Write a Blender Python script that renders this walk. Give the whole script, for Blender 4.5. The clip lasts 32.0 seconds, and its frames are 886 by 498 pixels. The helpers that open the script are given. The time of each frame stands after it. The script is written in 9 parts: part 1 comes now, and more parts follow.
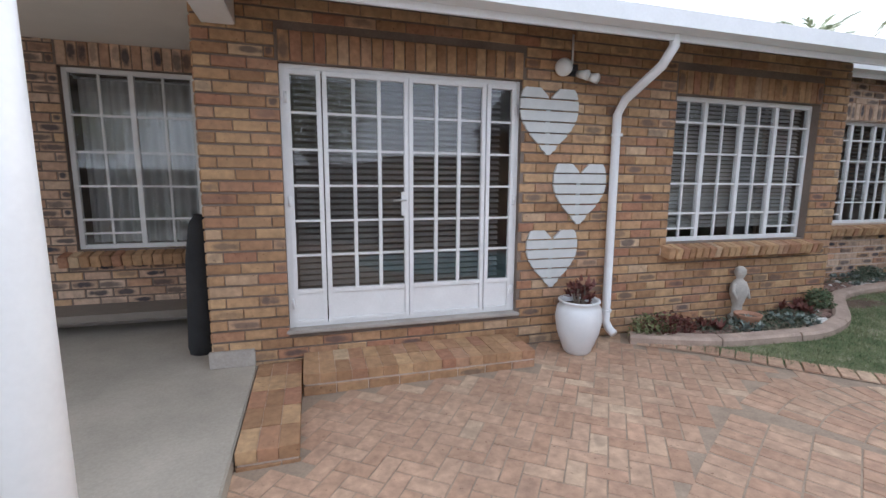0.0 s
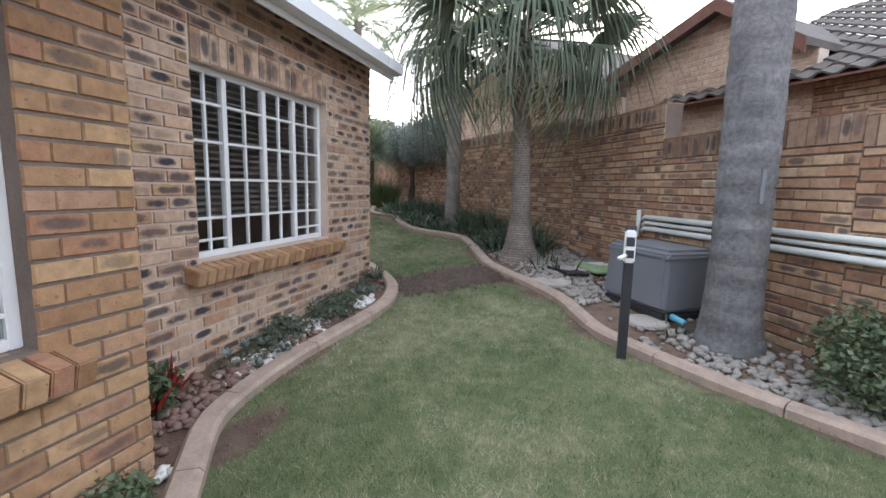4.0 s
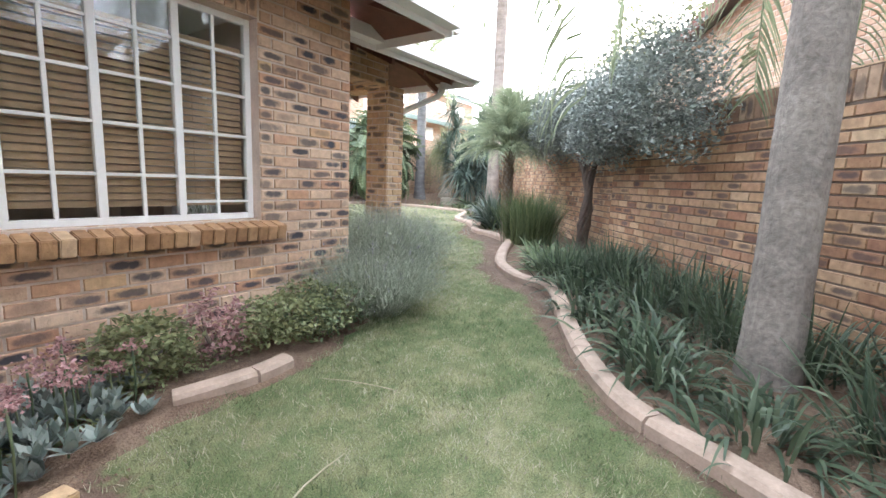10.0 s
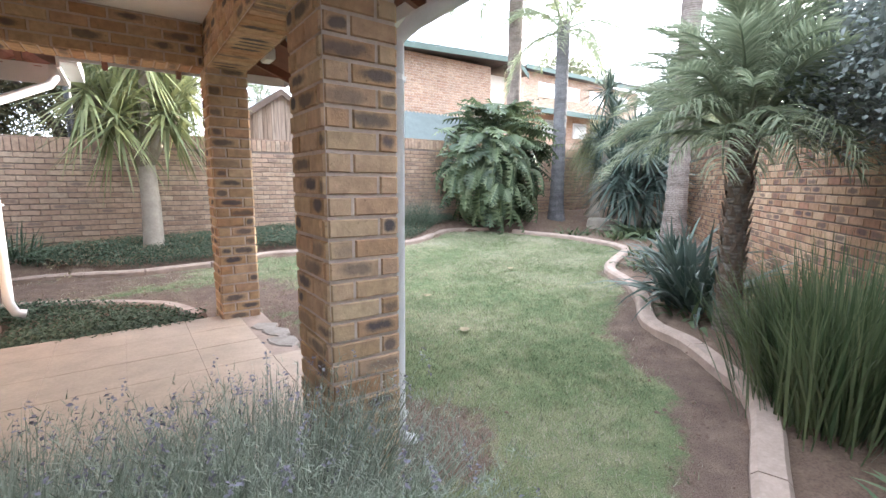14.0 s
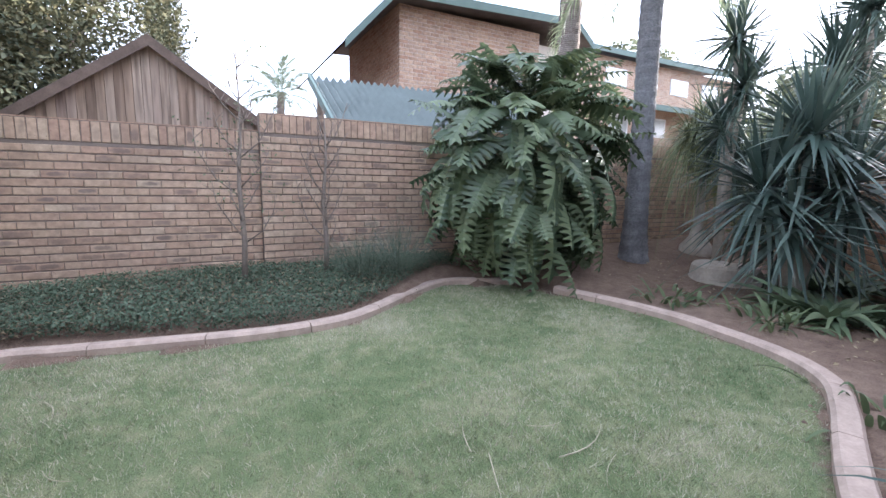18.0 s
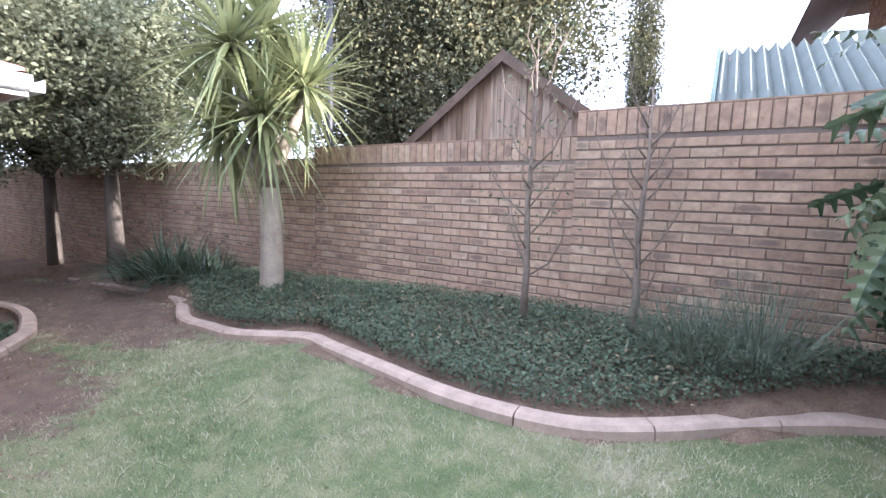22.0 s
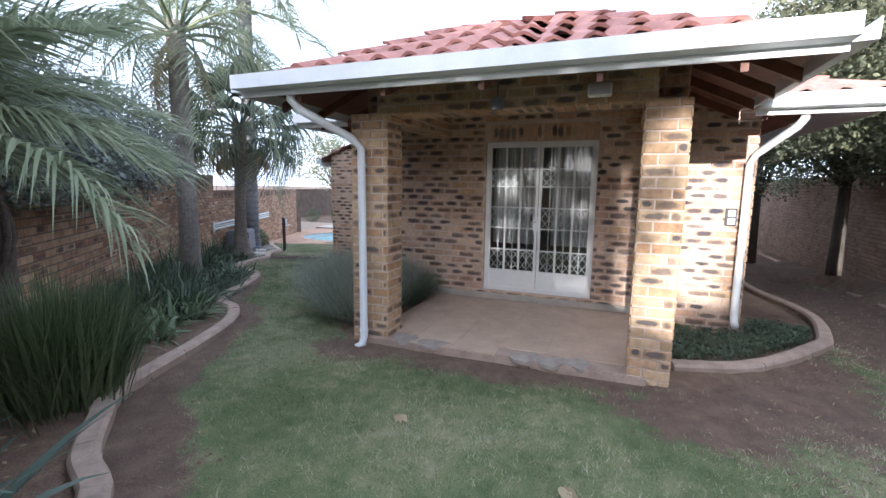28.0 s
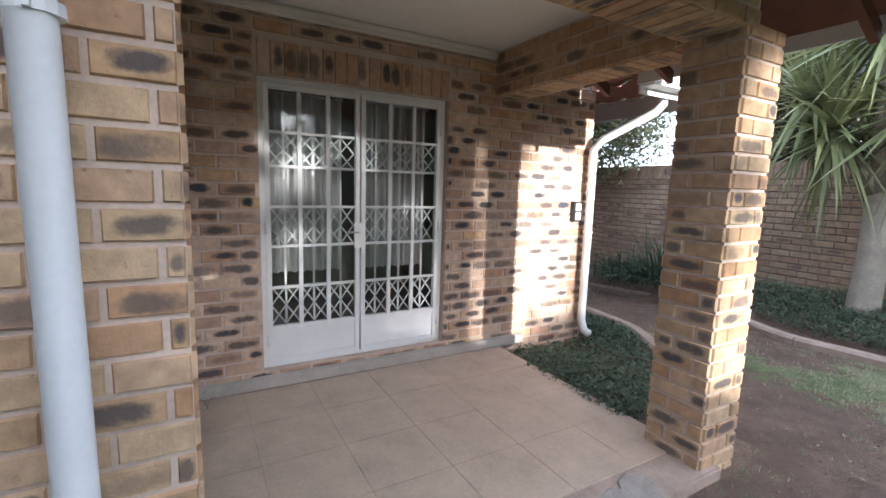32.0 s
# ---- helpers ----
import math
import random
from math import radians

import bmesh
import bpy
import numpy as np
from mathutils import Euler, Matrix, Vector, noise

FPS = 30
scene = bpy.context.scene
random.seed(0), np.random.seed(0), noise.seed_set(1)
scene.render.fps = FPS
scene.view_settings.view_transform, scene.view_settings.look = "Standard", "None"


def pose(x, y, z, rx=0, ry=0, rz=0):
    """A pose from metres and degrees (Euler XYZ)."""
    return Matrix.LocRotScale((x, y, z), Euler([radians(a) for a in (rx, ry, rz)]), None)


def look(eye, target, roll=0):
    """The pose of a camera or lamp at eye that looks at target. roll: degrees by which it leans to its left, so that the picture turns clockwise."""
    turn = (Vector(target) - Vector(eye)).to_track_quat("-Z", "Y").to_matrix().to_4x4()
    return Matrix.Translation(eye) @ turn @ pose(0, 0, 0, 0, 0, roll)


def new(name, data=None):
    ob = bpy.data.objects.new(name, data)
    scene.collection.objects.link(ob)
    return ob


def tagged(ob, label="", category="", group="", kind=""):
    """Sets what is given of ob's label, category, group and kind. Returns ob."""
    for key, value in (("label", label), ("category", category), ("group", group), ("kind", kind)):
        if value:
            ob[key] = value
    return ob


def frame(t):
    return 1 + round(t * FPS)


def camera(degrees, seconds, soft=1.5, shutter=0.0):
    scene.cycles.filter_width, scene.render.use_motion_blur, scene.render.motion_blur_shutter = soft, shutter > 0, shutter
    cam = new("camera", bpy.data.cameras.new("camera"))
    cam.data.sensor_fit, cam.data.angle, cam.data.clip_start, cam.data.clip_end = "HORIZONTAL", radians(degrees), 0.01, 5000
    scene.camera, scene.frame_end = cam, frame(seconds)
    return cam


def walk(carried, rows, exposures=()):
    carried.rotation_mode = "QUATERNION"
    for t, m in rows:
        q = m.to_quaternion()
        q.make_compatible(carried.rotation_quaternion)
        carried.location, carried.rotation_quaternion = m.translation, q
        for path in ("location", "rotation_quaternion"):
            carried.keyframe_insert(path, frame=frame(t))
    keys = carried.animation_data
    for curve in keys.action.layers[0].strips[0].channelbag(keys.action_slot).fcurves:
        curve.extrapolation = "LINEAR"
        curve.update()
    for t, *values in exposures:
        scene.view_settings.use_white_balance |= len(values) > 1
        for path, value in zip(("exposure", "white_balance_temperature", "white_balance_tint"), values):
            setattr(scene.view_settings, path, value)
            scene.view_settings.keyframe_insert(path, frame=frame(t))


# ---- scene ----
cam = camera(89.7, 32.0)
PATH = [
    (0, (1.3, 0.886, 1.833), (1.866, 2.782, 1.54), 0.4),
    (0.5, (1.697, 1.128, 1.909), (2.689, 2.833, 1.582), 0.9),
    (1, (2.201, 1.358, 1.925), (3.502, 2.841, 1.599), 1.3),
    (1.5, (2.686, 1.644, 1.91), (4.223, 2.882, 1.59), 1.6),
    (2, (3.248, 1.888, 1.882), (4.964, 2.868, 1.571), 1.6),
    (2.5, (3.824, 2.145, 1.866), (5.613, 2.987, 1.565), 1.6),
    (3, (4.391, 2.358, 1.88), (6.244, 3.048, 1.585), 1.3),
    (3.5, (4.988, 2.556, 1.879), (6.874, 3.156, 1.594), 1.4),
    (4, (5.569, 2.652, 1.88), (7.467, 3.219, 1.601), 1.3),
    (4.5, (6.152, 2.689, 1.884), (8.061, 3.219, 1.608), 1.3),
    (6.5, (8.18, 3.05, 2.001), (10.046, 3.704, 1.699), 1.7),
    (7, (8.784, 3.324, 2.054), (10.645, 3.991, 1.752), 1.8),
    (7.5, (9.429, 3.673, 2.085), (11.283, 4.364, 1.789), 2.0),
    (8, (10.007, 4.005, 2.1), (11.864, 4.691, 1.811), 2.3),
    (8.5, (10.481, 4.365, 2.135), (12.293, 5.159, 1.846), 2.4),
    (9, (10.935, 4.69, 2.165), (12.687, 5.608, 1.874), 2.2),
    (9.5, (11.435, 5.049, 2.19), (13.128, 6.071, 1.891), 2.4),
    (10, (11.854, 5.504, 2.153), (13.477, 6.634, 1.851), 2.3),
    (10.5, (12.257, 5.886, 2.21), (13.863, 7.039, 1.908), 1.8),
    (11, (12.719, 6.322, 2.284), (14.327, 7.471, 1.98), 1.7),
    (11.5, (13.235, 6.719, 2.345), (14.84, 7.873, 2.038), 1.4),
    (12, (13.747, 7.017, 2.366), (15.359, 8.16, 2.056), 1.1),
    (12.5, (14.277, 7.31, 2.383), (15.863, 8.488, 2.075), 1.0),
    (13, (14.826, 7.55, 2.406), (16.294, 8.874, 2.103), 0.6),
    (13.5, (15.371, 7.785, 2.414), (16.644, 9.298, 2.115), 0.5),
    (14, (15.884, 8.048, 2.418), (17.03, 9.66, 2.124), 0.3),
    (14.5, (16.407, 8.303, 2.449), (17.483, 9.964, 2.156), 0.4),
    (16.5, (18.016, 9.979, 2.537), (18.905, 11.745, 2.238), 1.0),
    (17, (18.45, 10.374, 2.541), (19.34, 12.141, 2.249), 0.9),
    (17.5, (18.854, 10.8, 2.566), (19.765, 12.557, 2.278), 1.1),
    (18, (19.236, 11.214, 2.598), (20.167, 12.962, 2.316), 0.9),
    (18.5, (19.686, 11.551, 2.637), (20.626, 13.293, 2.355), 0.6),
    (19, (20.075, 11.892, 2.636), (20.994, 13.646, 2.357), 0.7),
    (19.5, (20.432, 12.245, 2.637), (21.259, 14.045, 2.362), 0.6),
    (20, (20.705, 12.676, 2.628), (21.165, 14.604, 2.365), 0.9),
    (20.5, (20.797, 12.964, 2.615), (20.813, 14.948, 2.36), 0.9),
    (21, (20.896, 12.993, 2.616), (20.546, 14.948, 2.379), 1.0),
    (21.5, (21.007, 12.933, 2.633), (20.279, 14.781, 2.401), 1.2),
    (22, (20.973, 12.831, 2.638), (19.958, 14.537, 2.393), 1.5),
    (22.5, (21.003, 12.899, 2.514), (19.662, 14.361, 2.268), 1.6),
    (23, (20.959, 12.859, 2.437), (19.382, 14.059, 2.166), 1.2),
    (24, (20.916, 12.678, 2.401), (19.014, 13.226, 2.115), 1.0),
    (25, (20.916, 12.516, 2.38), (18.938, 12.43, 2.099), 0.9),
    (26, (20.967, 12.385, 2.552), (19.098, 11.726, 2.283), 0.8),
    (26.5, (21.03, 12.43, 2.694), (19.232, 11.596, 2.427), 0.8),
    (28.5, (20.544, 12.217, 2.713), (18.653, 11.641, 2.41), 0.8),
    (29, (20.214, 12.046, 2.678), (18.257, 11.772, 2.366), 1.3),
    (29.5, (19.87, 11.791, 2.652), (17.896, 11.898, 2.347), 1.6),
    (30, (19.494, 11.532, 2.627), (17.566, 11.971, 2.331), 1.6),
    (30.5, (19.179, 11.194, 2.632), (17.327, 11.891, 2.346), 1.6),
    (31, (18.818, 10.913, 2.604), (17.061, 11.826, 2.321), 1.7),
    (31.5, (18.46, 10.602, 2.558), (16.715, 11.547, 2.307), 1.7),
    (32, (18.073, 10.178, 2.599), (16.351, 11.157, 2.325), 1.7),
]
walk(cam, [(t, look(eye, target, roll)) for t, eye, target, roll in PATH], exposures=[(0, -0.3, 5900, 10), (2, -0.3, 5850, 10), (3, -0.03, 5900, 10), (4, 0.15, 6000, 10), (7, 0.3, 6200, 10), (8, 0.85, 6250, 10), (9, 1.3, 6350, 10), (10, 1.6, 6150, 10), (12, 1.4, 5800, 11), (13, 1.4, 5800, 11), (14, 1.2, 5850, 11), (17, 0.45, 5550, 15), (19, 0.55, 5480, 15), (20, 0.75, 5450, 15), (21, 0.8, 5450, 18), (22, 0.75, 5450, 18), (23, 0.45, 5500, 16), (24, 0.35, 5500, 16), (26, -0.12, 5480, 13), (29, 0.12, 5350, 11), (30, 0.2, 5330, 10), (32, 0.33, 5400, 10)])

# ---- light ----
SUN_ELEV, SUN_AZ = 10.5, 0.0
world = bpy.data.worlds.new("sky")
scene.world = world
world.use_nodes = True
wn = world.node_tree.nodes
wl = world.node_tree.links
sky = wn.new("ShaderNodeTexSky")
sky.sky_type = "NISHITA"
sky.sun_disc = False
sky.sun_elevation = radians(25)
sky.sun_rotation = radians(90 - SUN_AZ)
sky.air_density, sky.dust_density, sky.ozone_density = 1.0, 4.0, 1.0
mixw = wn.new("ShaderNodeMixRGB")
mixw.inputs[0].default_value = 0.72
mixw.inputs[2].default_value = (9.6, 9.9, 10.6, 1)
wl.new(sky.outputs[0], mixw.inputs[1])
wl.new(mixw.outputs[0], wn["Background"].inputs[0])
wn["Background"].inputs[1].default_value = 0.30
sun = new("sun", bpy.data.lights.new("sun", "SUN"))
sun.data.energy, sun.data.angle, sun.data.color = 12.5, radians(0.6), (1.0, 0.87, 0.70)
sun.matrix_world = look((60 * math.cos(radians(SUN_ELEV)), 0, 60 * math.sin(radians(SUN_ELEV))), (0, 0, 0))

# ---- materials ----


def nodes_of(name):
    m = bpy.data.materials.new(name)
    m.use_nodes = True
    nt = m.node_tree
    return m, nt, nt.nodes["Principled BSDF"]


def noise_node(nt, scale, detail=4, coords="Object", rough=0.6):
    tc = nt.nodes.new("ShaderNodeTexCoord")
    nz = nt.nodes.new("ShaderNodeTexNoise")
    nz.inputs["Scale"].default_value = scale
    nz.inputs["Detail"].default_value = detail
    nz.inputs["Roughness"].default_value = rough
    nt.links.new(nt.nodes.new("ShaderNodeNewGeometry").outputs["Position"] if coords == "World" else tc.outputs[coords], nz.inputs["Vector"])
    return nz


def ramp(nt, fac, stops):
    r = nt.nodes.new("ShaderNodeValToRGB")
    while len(r.color_ramp.elements) < len(stops):
        r.color_ramp.elements.new(0.5)
    for e, (p, c) in zip(r.color_ramp.elements, stops):
        e.position = p
        e.color = (*c, 1)
    nt.links.new(fac, r.inputs[0])
    return r


def maths(nt, op, a, b=0.0, clamp=False):
    n = nt.nodes.new("ShaderNodeMath")
    n.operation = op
    n.use_clamp = clamp
    for i, v in enumerate((a, b)):
        if isinstance(v, (int, float)):
            n.inputs[i].default_value = v
        else:
            nt.links.new(v, n.inputs[i])
    return n.outputs[0]


def mixed(nt, fac, a, b, mode="MIX"):
    n = nt.nodes.new("ShaderNodeMixRGB")
    n.blend_type = mode
    for i, v in enumerate((fac, a, b)):
        if isinstance(v, (int, float)):
            n.inputs[i].default_value = v
        elif isinstance(v, tuple):
            n.inputs[i].default_value = (*v, 1)
        else:
            nt.links.new(v, n.inputs[i])
    return n.outputs[0]


def bumped(nt, bsdf, height, strength=0.4, dist=0.01):
    b = nt.nodes.new("ShaderNodeBump")
    b.inputs["Strength"].default_value = strength
    b.inputs["Distance"].default_value = dist
    nt.links.new(height, b.inputs["Height"])
    nt.links.new(b.outputs[0], bsdf.inputs["Normal"])


def piece_random(nt):
    g = nt.nodes.new("ShaderNodeNewGeometry")
    o = nt.nodes.new("ShaderNodeObjectInfo")
    s = maths(nt, "ADD", g.outputs["Random Per Island"], o.outputs["Random"])
    return maths(nt, "FRACT", s)


def plain(name, col, rough=0.6, metal=0.0, var=0.15, scale=6.0, bump=0.1, fine=60.0, dist=0.004):
    """A surface with a broad and a fine variation round one colour."""
    m, nt, b = nodes_of(name)
    n1, n2 = noise_node(nt, scale), noise_node(nt, fine, 3)
    f = maths(nt, "ADD", maths(nt, "MULTIPLY", n1.outputs[0], 0.65), maths(nt, "MULTIPLY", n2.outputs[0], 0.35))
    lo, hi = tuple(c * (1 - var) for c in col), tuple(min(1, c * (1 + var)) for c in col)
    r = ramp(nt, f, [(0.3, lo), (0.7, hi)])
    nt.links.new(r.outputs[0], b.inputs["Base Color"])
    b.inputs["Roughness"].default_value, b.inputs["Metallic"].default_value = rough, metal
    if bump:
        bumped(nt, b, n2.outputs[0], bump, dist)
    return m


def brick_mat(name, stops, dark, flash, flash_share, dirt=0.25):
    """Fired brick: one tone a piece, a dark flash in the middle of some, sandy grain, grime in patches."""
    m, nt, b = nodes_of(name)
    rnd = piece_random(nt)
    base = ramp(nt, rnd, stops).outputs[0]
    grain, blot, broad = noise_node(nt, 90, 4, "World"), noise_node(nt, 16, 4, "World"), noise_node(nt, 1.1, 3, "World")
    base = mixed(nt, 0.45, base, ramp(nt, blot.outputs[0], [(0.3, (0.45, 0.40, 0.38)), (0.7, (1.35, 1.3, 1.2))]).outputs[0], "MULTIPLY")
    uv = nt.nodes.new("ShaderNodeUVMap")
    sep = nt.nodes.new("ShaderNodeSeparateXYZ")
    nt.links.new(uv.outputs[0], sep.inputs[0])
    r3 = maths(nt, "FRACT", maths(nt, "MULTIPLY", rnd, 41.7))
    r4 = maths(nt, "FRACT", maths(nt, "MULTIPLY", rnd, 83.3))
    du = maths(nt, "ABSOLUTE", maths(nt, "SUBTRACT", sep.outputs[0], maths(nt, "ADD", 0.38, maths(nt, "MULTIPLY", r3, 0.24))))
    dv = maths(nt, "ABSOLUTE", maths(nt, "SUBTRACT", sep.outputs[1], maths(nt, "ADD", 0.42, maths(nt, "MULTIPLY", r4, 0.16))))
    d = maths(nt, "ADD", maths(nt, "POWER", maths(nt, "MULTIPLY", du, maths(nt, "ADD", 1.9, r4)), 2.5), maths(nt, "POWER", maths(nt, "MULTIPLY", dv, maths(nt, "ADD", 2.3, r3)), 2.5))
    d = maths(nt, "ADD", d, maths(nt, "MULTIPLY", maths(nt, "SUBTRACT", noise_node(nt, 11, 6, "World", 0.7).outputs[0], 0.5), 3.6))
    core = maths(nt, "SUBTRACT", 1.0, maths(nt, "MULTIPLY", maths(nt, "SUBTRACT", d, 0.30), 0.95, True), True)
    core = maths(nt, "MULTIPLY", core, maths(nt, "ADD", 0.65, maths(nt, "MULTIPLY", r4, 0.35)))
    r2 = maths(nt, "FRACT", maths(nt, "MULTIPLY", rnd, 17.31))
    has = maths(nt, "MULTIPLY", maths(nt, "SUBTRACT", flash_share, r2), 8.0, True)
    base = mixed(nt, maths(nt, "MULTIPLY", maths(nt, "MULTIPLY", core, has), flash), base, dark)
    spots = ramp(nt, noise_node(nt, 38, 2, "World").outputs[0], [(0.24, (0.35, 0.3, 0.28)), (0.33, (1, 1, 1))]).outputs[0]
    base = mixed(nt, 0.7, base, spots, "MULTIPLY")
    base = mixed(nt, dirt, base, ramp(nt, broad.outputs[0], [(0.35, (0.45, 0.42, 0.40)), (0.62, (1.1, 1.08, 1.05))]).outputs[0], "MULTIPLY")
    nt.links.new(base, b.inputs["Base Color"])
    b.inputs["Roughness"].default_value = 0.9
    b.inputs["Specular IOR Level"].default_value = 0.25
    bumped(nt, b, maths(nt, "ADD", grain.outputs[0], blot.outputs[0]), 0.5, 0.006)
    return m


BRICK_A = brick_mat("tan_house_brick", [(0.0, (0.34, 0.20, 0.115)), (0.3, (0.45, 0.285, 0.165)), (0.6, (0.53, 0.36, 0.21)), (0.85, (0.38, 0.20, 0.13)), (1.0, (0.57, 0.43, 0.29))], (0.07, 0.065, 0.075), 0.75, 0.22)
BRICK_B = brick_mat("flashed_house_brick", [(0.0, (0.46, 0.30, 0.215)), (0.35, (0.60, 0.44, 0.33)), (0.7, (0.67, 0.515, 0.40)), (0.9, (0.52, 0.315, 0.215)), (1.0, (0.64, 0.46, 0.285))], (0.055, 0.057, 0.072), 1.0, 0.64)
BRICK_W = brick_mat("garden_wall_brick", [(0.0, (0.32, 0.175, 0.115)), (0.3, (0.44, 0.29, 0.185)), (0.65, (0.54, 0.385, 0.26)), (0.85, (0.35, 0.19, 0.13)), (1.0, (0.57, 0.44, 0.31))], (0.085, 0.07, 0.075), 0.85, 0.40, 0.4)
BRICK_WN = brick_mat("pale_garden_wall_brick", [(0.0, (0.39, 0.275, 0.205)), (0.3, (0.45, 0.325, 0.24)), (0.65, (0.49, 0.37, 0.275)), (0.85, (0.41, 0.28, 0.21)), (1.0, (0.51, 0.405, 0.305))], (0.12, 0.095, 0.09), 0.7, 0.26, 0.35)
BRICK_COPE = brick_mat("stained_coping_brick", [(0.0, (0.24, 0.155, 0.115)), (0.4, (0.36, 0.25, 0.185)), (0.75, (0.44, 0.33, 0.25)), (1.0, (0.30, 0.19, 0.14))], (0.06, 0.055, 0.06), 0.9, 0.6, 0.6)
BRICK_N = brick_mat("neighbour_brick", [(0.0, (0.48, 0.31, 0.225)), (0.5, (0.60, 0.45, 0.35)), (1.0, (0.54, 0.39, 0.29))], (0.2, 0.15, 0.13), 0.4, 0.2)
MORTAR_DARK = plain("raked_brown_mortar", (0.19, 0.15, 0.125), 0.95, var=0.35, scale=3, bump=0.3)
MORTAR_WALL = plain("raked_wall_mortar", (0.15, 0.115, 0.095), 0.95, var=0.35, scale=3, bump=0.3)
MORTAR_PALE = plain("raked_pale_wall_mortar", (0.19, 0.15, 0.125), 0.95, var=0.35, scale=3, bump=0.3)
MORTAR_PINK = plain("sandy_pink_mortar", (0.57, 0.47, 0.40), 0.95, var=0.25, scale=4, bump=0.3)
PLINTH = plain("cement_plaster_plinth", (0.42, 0.38, 0.34), 0.9, var=0.25, scale=3, bump=0.2)
WHITE = plain("white_enamel_paint", (0.80, 0.80, 0.80), 0.35, var=0.06, scale=5, bump=0.04)
GUTTER = plain("white_gutter_paint", (0.80, 0.81, 0.83), 0.4, var=0.07, scale=2.5, bump=0.05)
CREAM = plain("cream_ceiling_board", (0.80, 0.77, 0.72), 0.8, var=0.05, scale=2, bump=0.05)
ROOF_RED = plain("red_concrete_tile", (0.40, 0.20, 0.165), 0.85, var=0.35, scale=5, bump=0.3)
ROOF_GREY = plain("grey_concrete_tile", (0.12, 0.105, 0.095), 0.9, var=0.3, scale=4, bump=0.3)
RAFTER = plain("stained_rafter_wood", (0.14, 0.055, 0.035), 0.6, var=0.3, scale=8, bump=0.2)
# dimness of the unlit rooms, put into the colour of their walls and floors
DARK = plain("dark_room_shade", (0.22, 0.19, 0.16), 0.9, var=0.1, bump=0)
SOIL = plain("dry_brown_soil", (0.18, 0.122, 0.09), 1.0, var=0.4, scale=2.5, bump=0.8, fine=45, dist=0.03)
KERB = plain("pink_cement_kerb", (0.38, 0.29, 0.235), 0.9, var=0.28, scale=7, bump=0.25)
METAL = plain("brushed_steel", (0.6, 0.6, 0.6), 0.35, 1.0, var=0.08, bump=0.05)
BLACKMETAL = plain("black_powder_coat", (0.025, 0.026, 0.03), 0.5, var=0.2, bump=0.05)


def ring_bark(name, col, pitch, band=0.22):
    """Palm bark: uneven leaf-scar rings and rough fibres."""
    m, nt, b = nodes_of(name)
    tc = nt.nodes.new("ShaderNodeTexCoord")
    wv = nt.nodes.new("ShaderNodeTexWave")
    wv.bands_direction = "Z"
    wv.inputs["Scale"].default_value = 1.0 / pitch
    wv.inputs["Distortion"].default_value = 2.2
    wv.inputs["Detail"].default_value = 3
    wv.inputs["Detail Scale"].default_value = 2.5
    nt.links.new(tc.outputs["Object"], wv.inputs["Vector"])
    n1, n2 = noise_node(nt, 2.2, 4), noise_node(nt, 26, 5)
    c = ramp(nt, n1.outputs[0], [(0.3, tuple(v * 0.7 for v in col)), (0.7, tuple(v * 1.3 for v in col))]).outputs[0]
    c = mixed(nt, band, c, ramp(nt, wv.outputs["Fac"], [(0.15, (0.4, 0.38, 0.36)), (0.5, (1, 1, 1)), (0.9, (1.35, 1.33, 1.3))]).outputs[0], "MULTIPLY")
    c = mixed(nt, 0.6, c, ramp(nt, n2.outputs[0], [(0.3, (0.45, 0.43, 0.42)), (0.65, (1.25, 1.23, 1.2))]).outputs[0], "MULTIPLY")
    nt.links.new(c, b.inputs["Base Color"])
    b.inputs["Roughness"].default_value = 0.95
    bumped(nt, b, maths(nt, "ADD", maths(nt, "MULTIPLY", wv.outputs["Fac"], 0.3), n2.outputs[0]), 0.7, 0.02)
    return m


BARK_TREE = plain("dark_tree_bark", (0.11, 0.092, 0.078), 0.95, var=0.35, scale=5, bump=0.7, fine=30, dist=0.02)
BARK = ring_bark("ringed_brown_palm_bark", (0.245, 0.21, 0.185), 0.11, 0.4)
BARK_SMOOTH = ring_bark("ringed_grey_palm_bark", (0.17, 0.168, 0.174), 0.6)
BARK_PALE = ring_bark("smooth_grey_brown_palm_bark", (0.25, 0.225, 0.205), 1.4, 0.08)
BOXGREY = plain("grey_painted_sheet", (0.17, 0.18, 0.20), 0.6, var=0.15, scale=2, bump=0.05)


def glass_mat():
    m, nt, b = nodes_of("window_glass")
    b.inputs["Base Color"].default_value = (0.9, 0.93, 0.93, 1)
    b.inputs["Roughness"].default_value = 0.02
    b.inputs["Transmission Weight"].default_value = 1.0
    b.inputs["IOR"].default_value = 1.5
    return m


GLASS = glass_mat()

# ---- building helpers ----


def mesh_ob(name, verts, faces, material, parent=None, label="", smooth=False):
    me = bpy.data.meshes.new(name)
    me.from_pydata([tuple(v) for v in verts], [], faces)
    if material:
        me.materials.append(material)
    if smooth:
        me.polygons.foreach_set("use_smooth", [True] * len(me.polygons))
    ob = new(name, me)
    if parent:
        ob.parent = parent
    if label:
        ob["label"] = label
    return ob


def part(name, bm, material, parent=None, label="", smooth=False):
    me = bpy.data.meshes.new(name)
    bm.to_mesh(me)
    bm.free()
    me.materials.append(material)
    if smooth:
        me.polygons.foreach_set("use_smooth", [True] * len(me.polygons))
    ob = new(name, me)
    if parent:
        ob.parent = parent
    if label:
        ob["label"] = label
    return ob


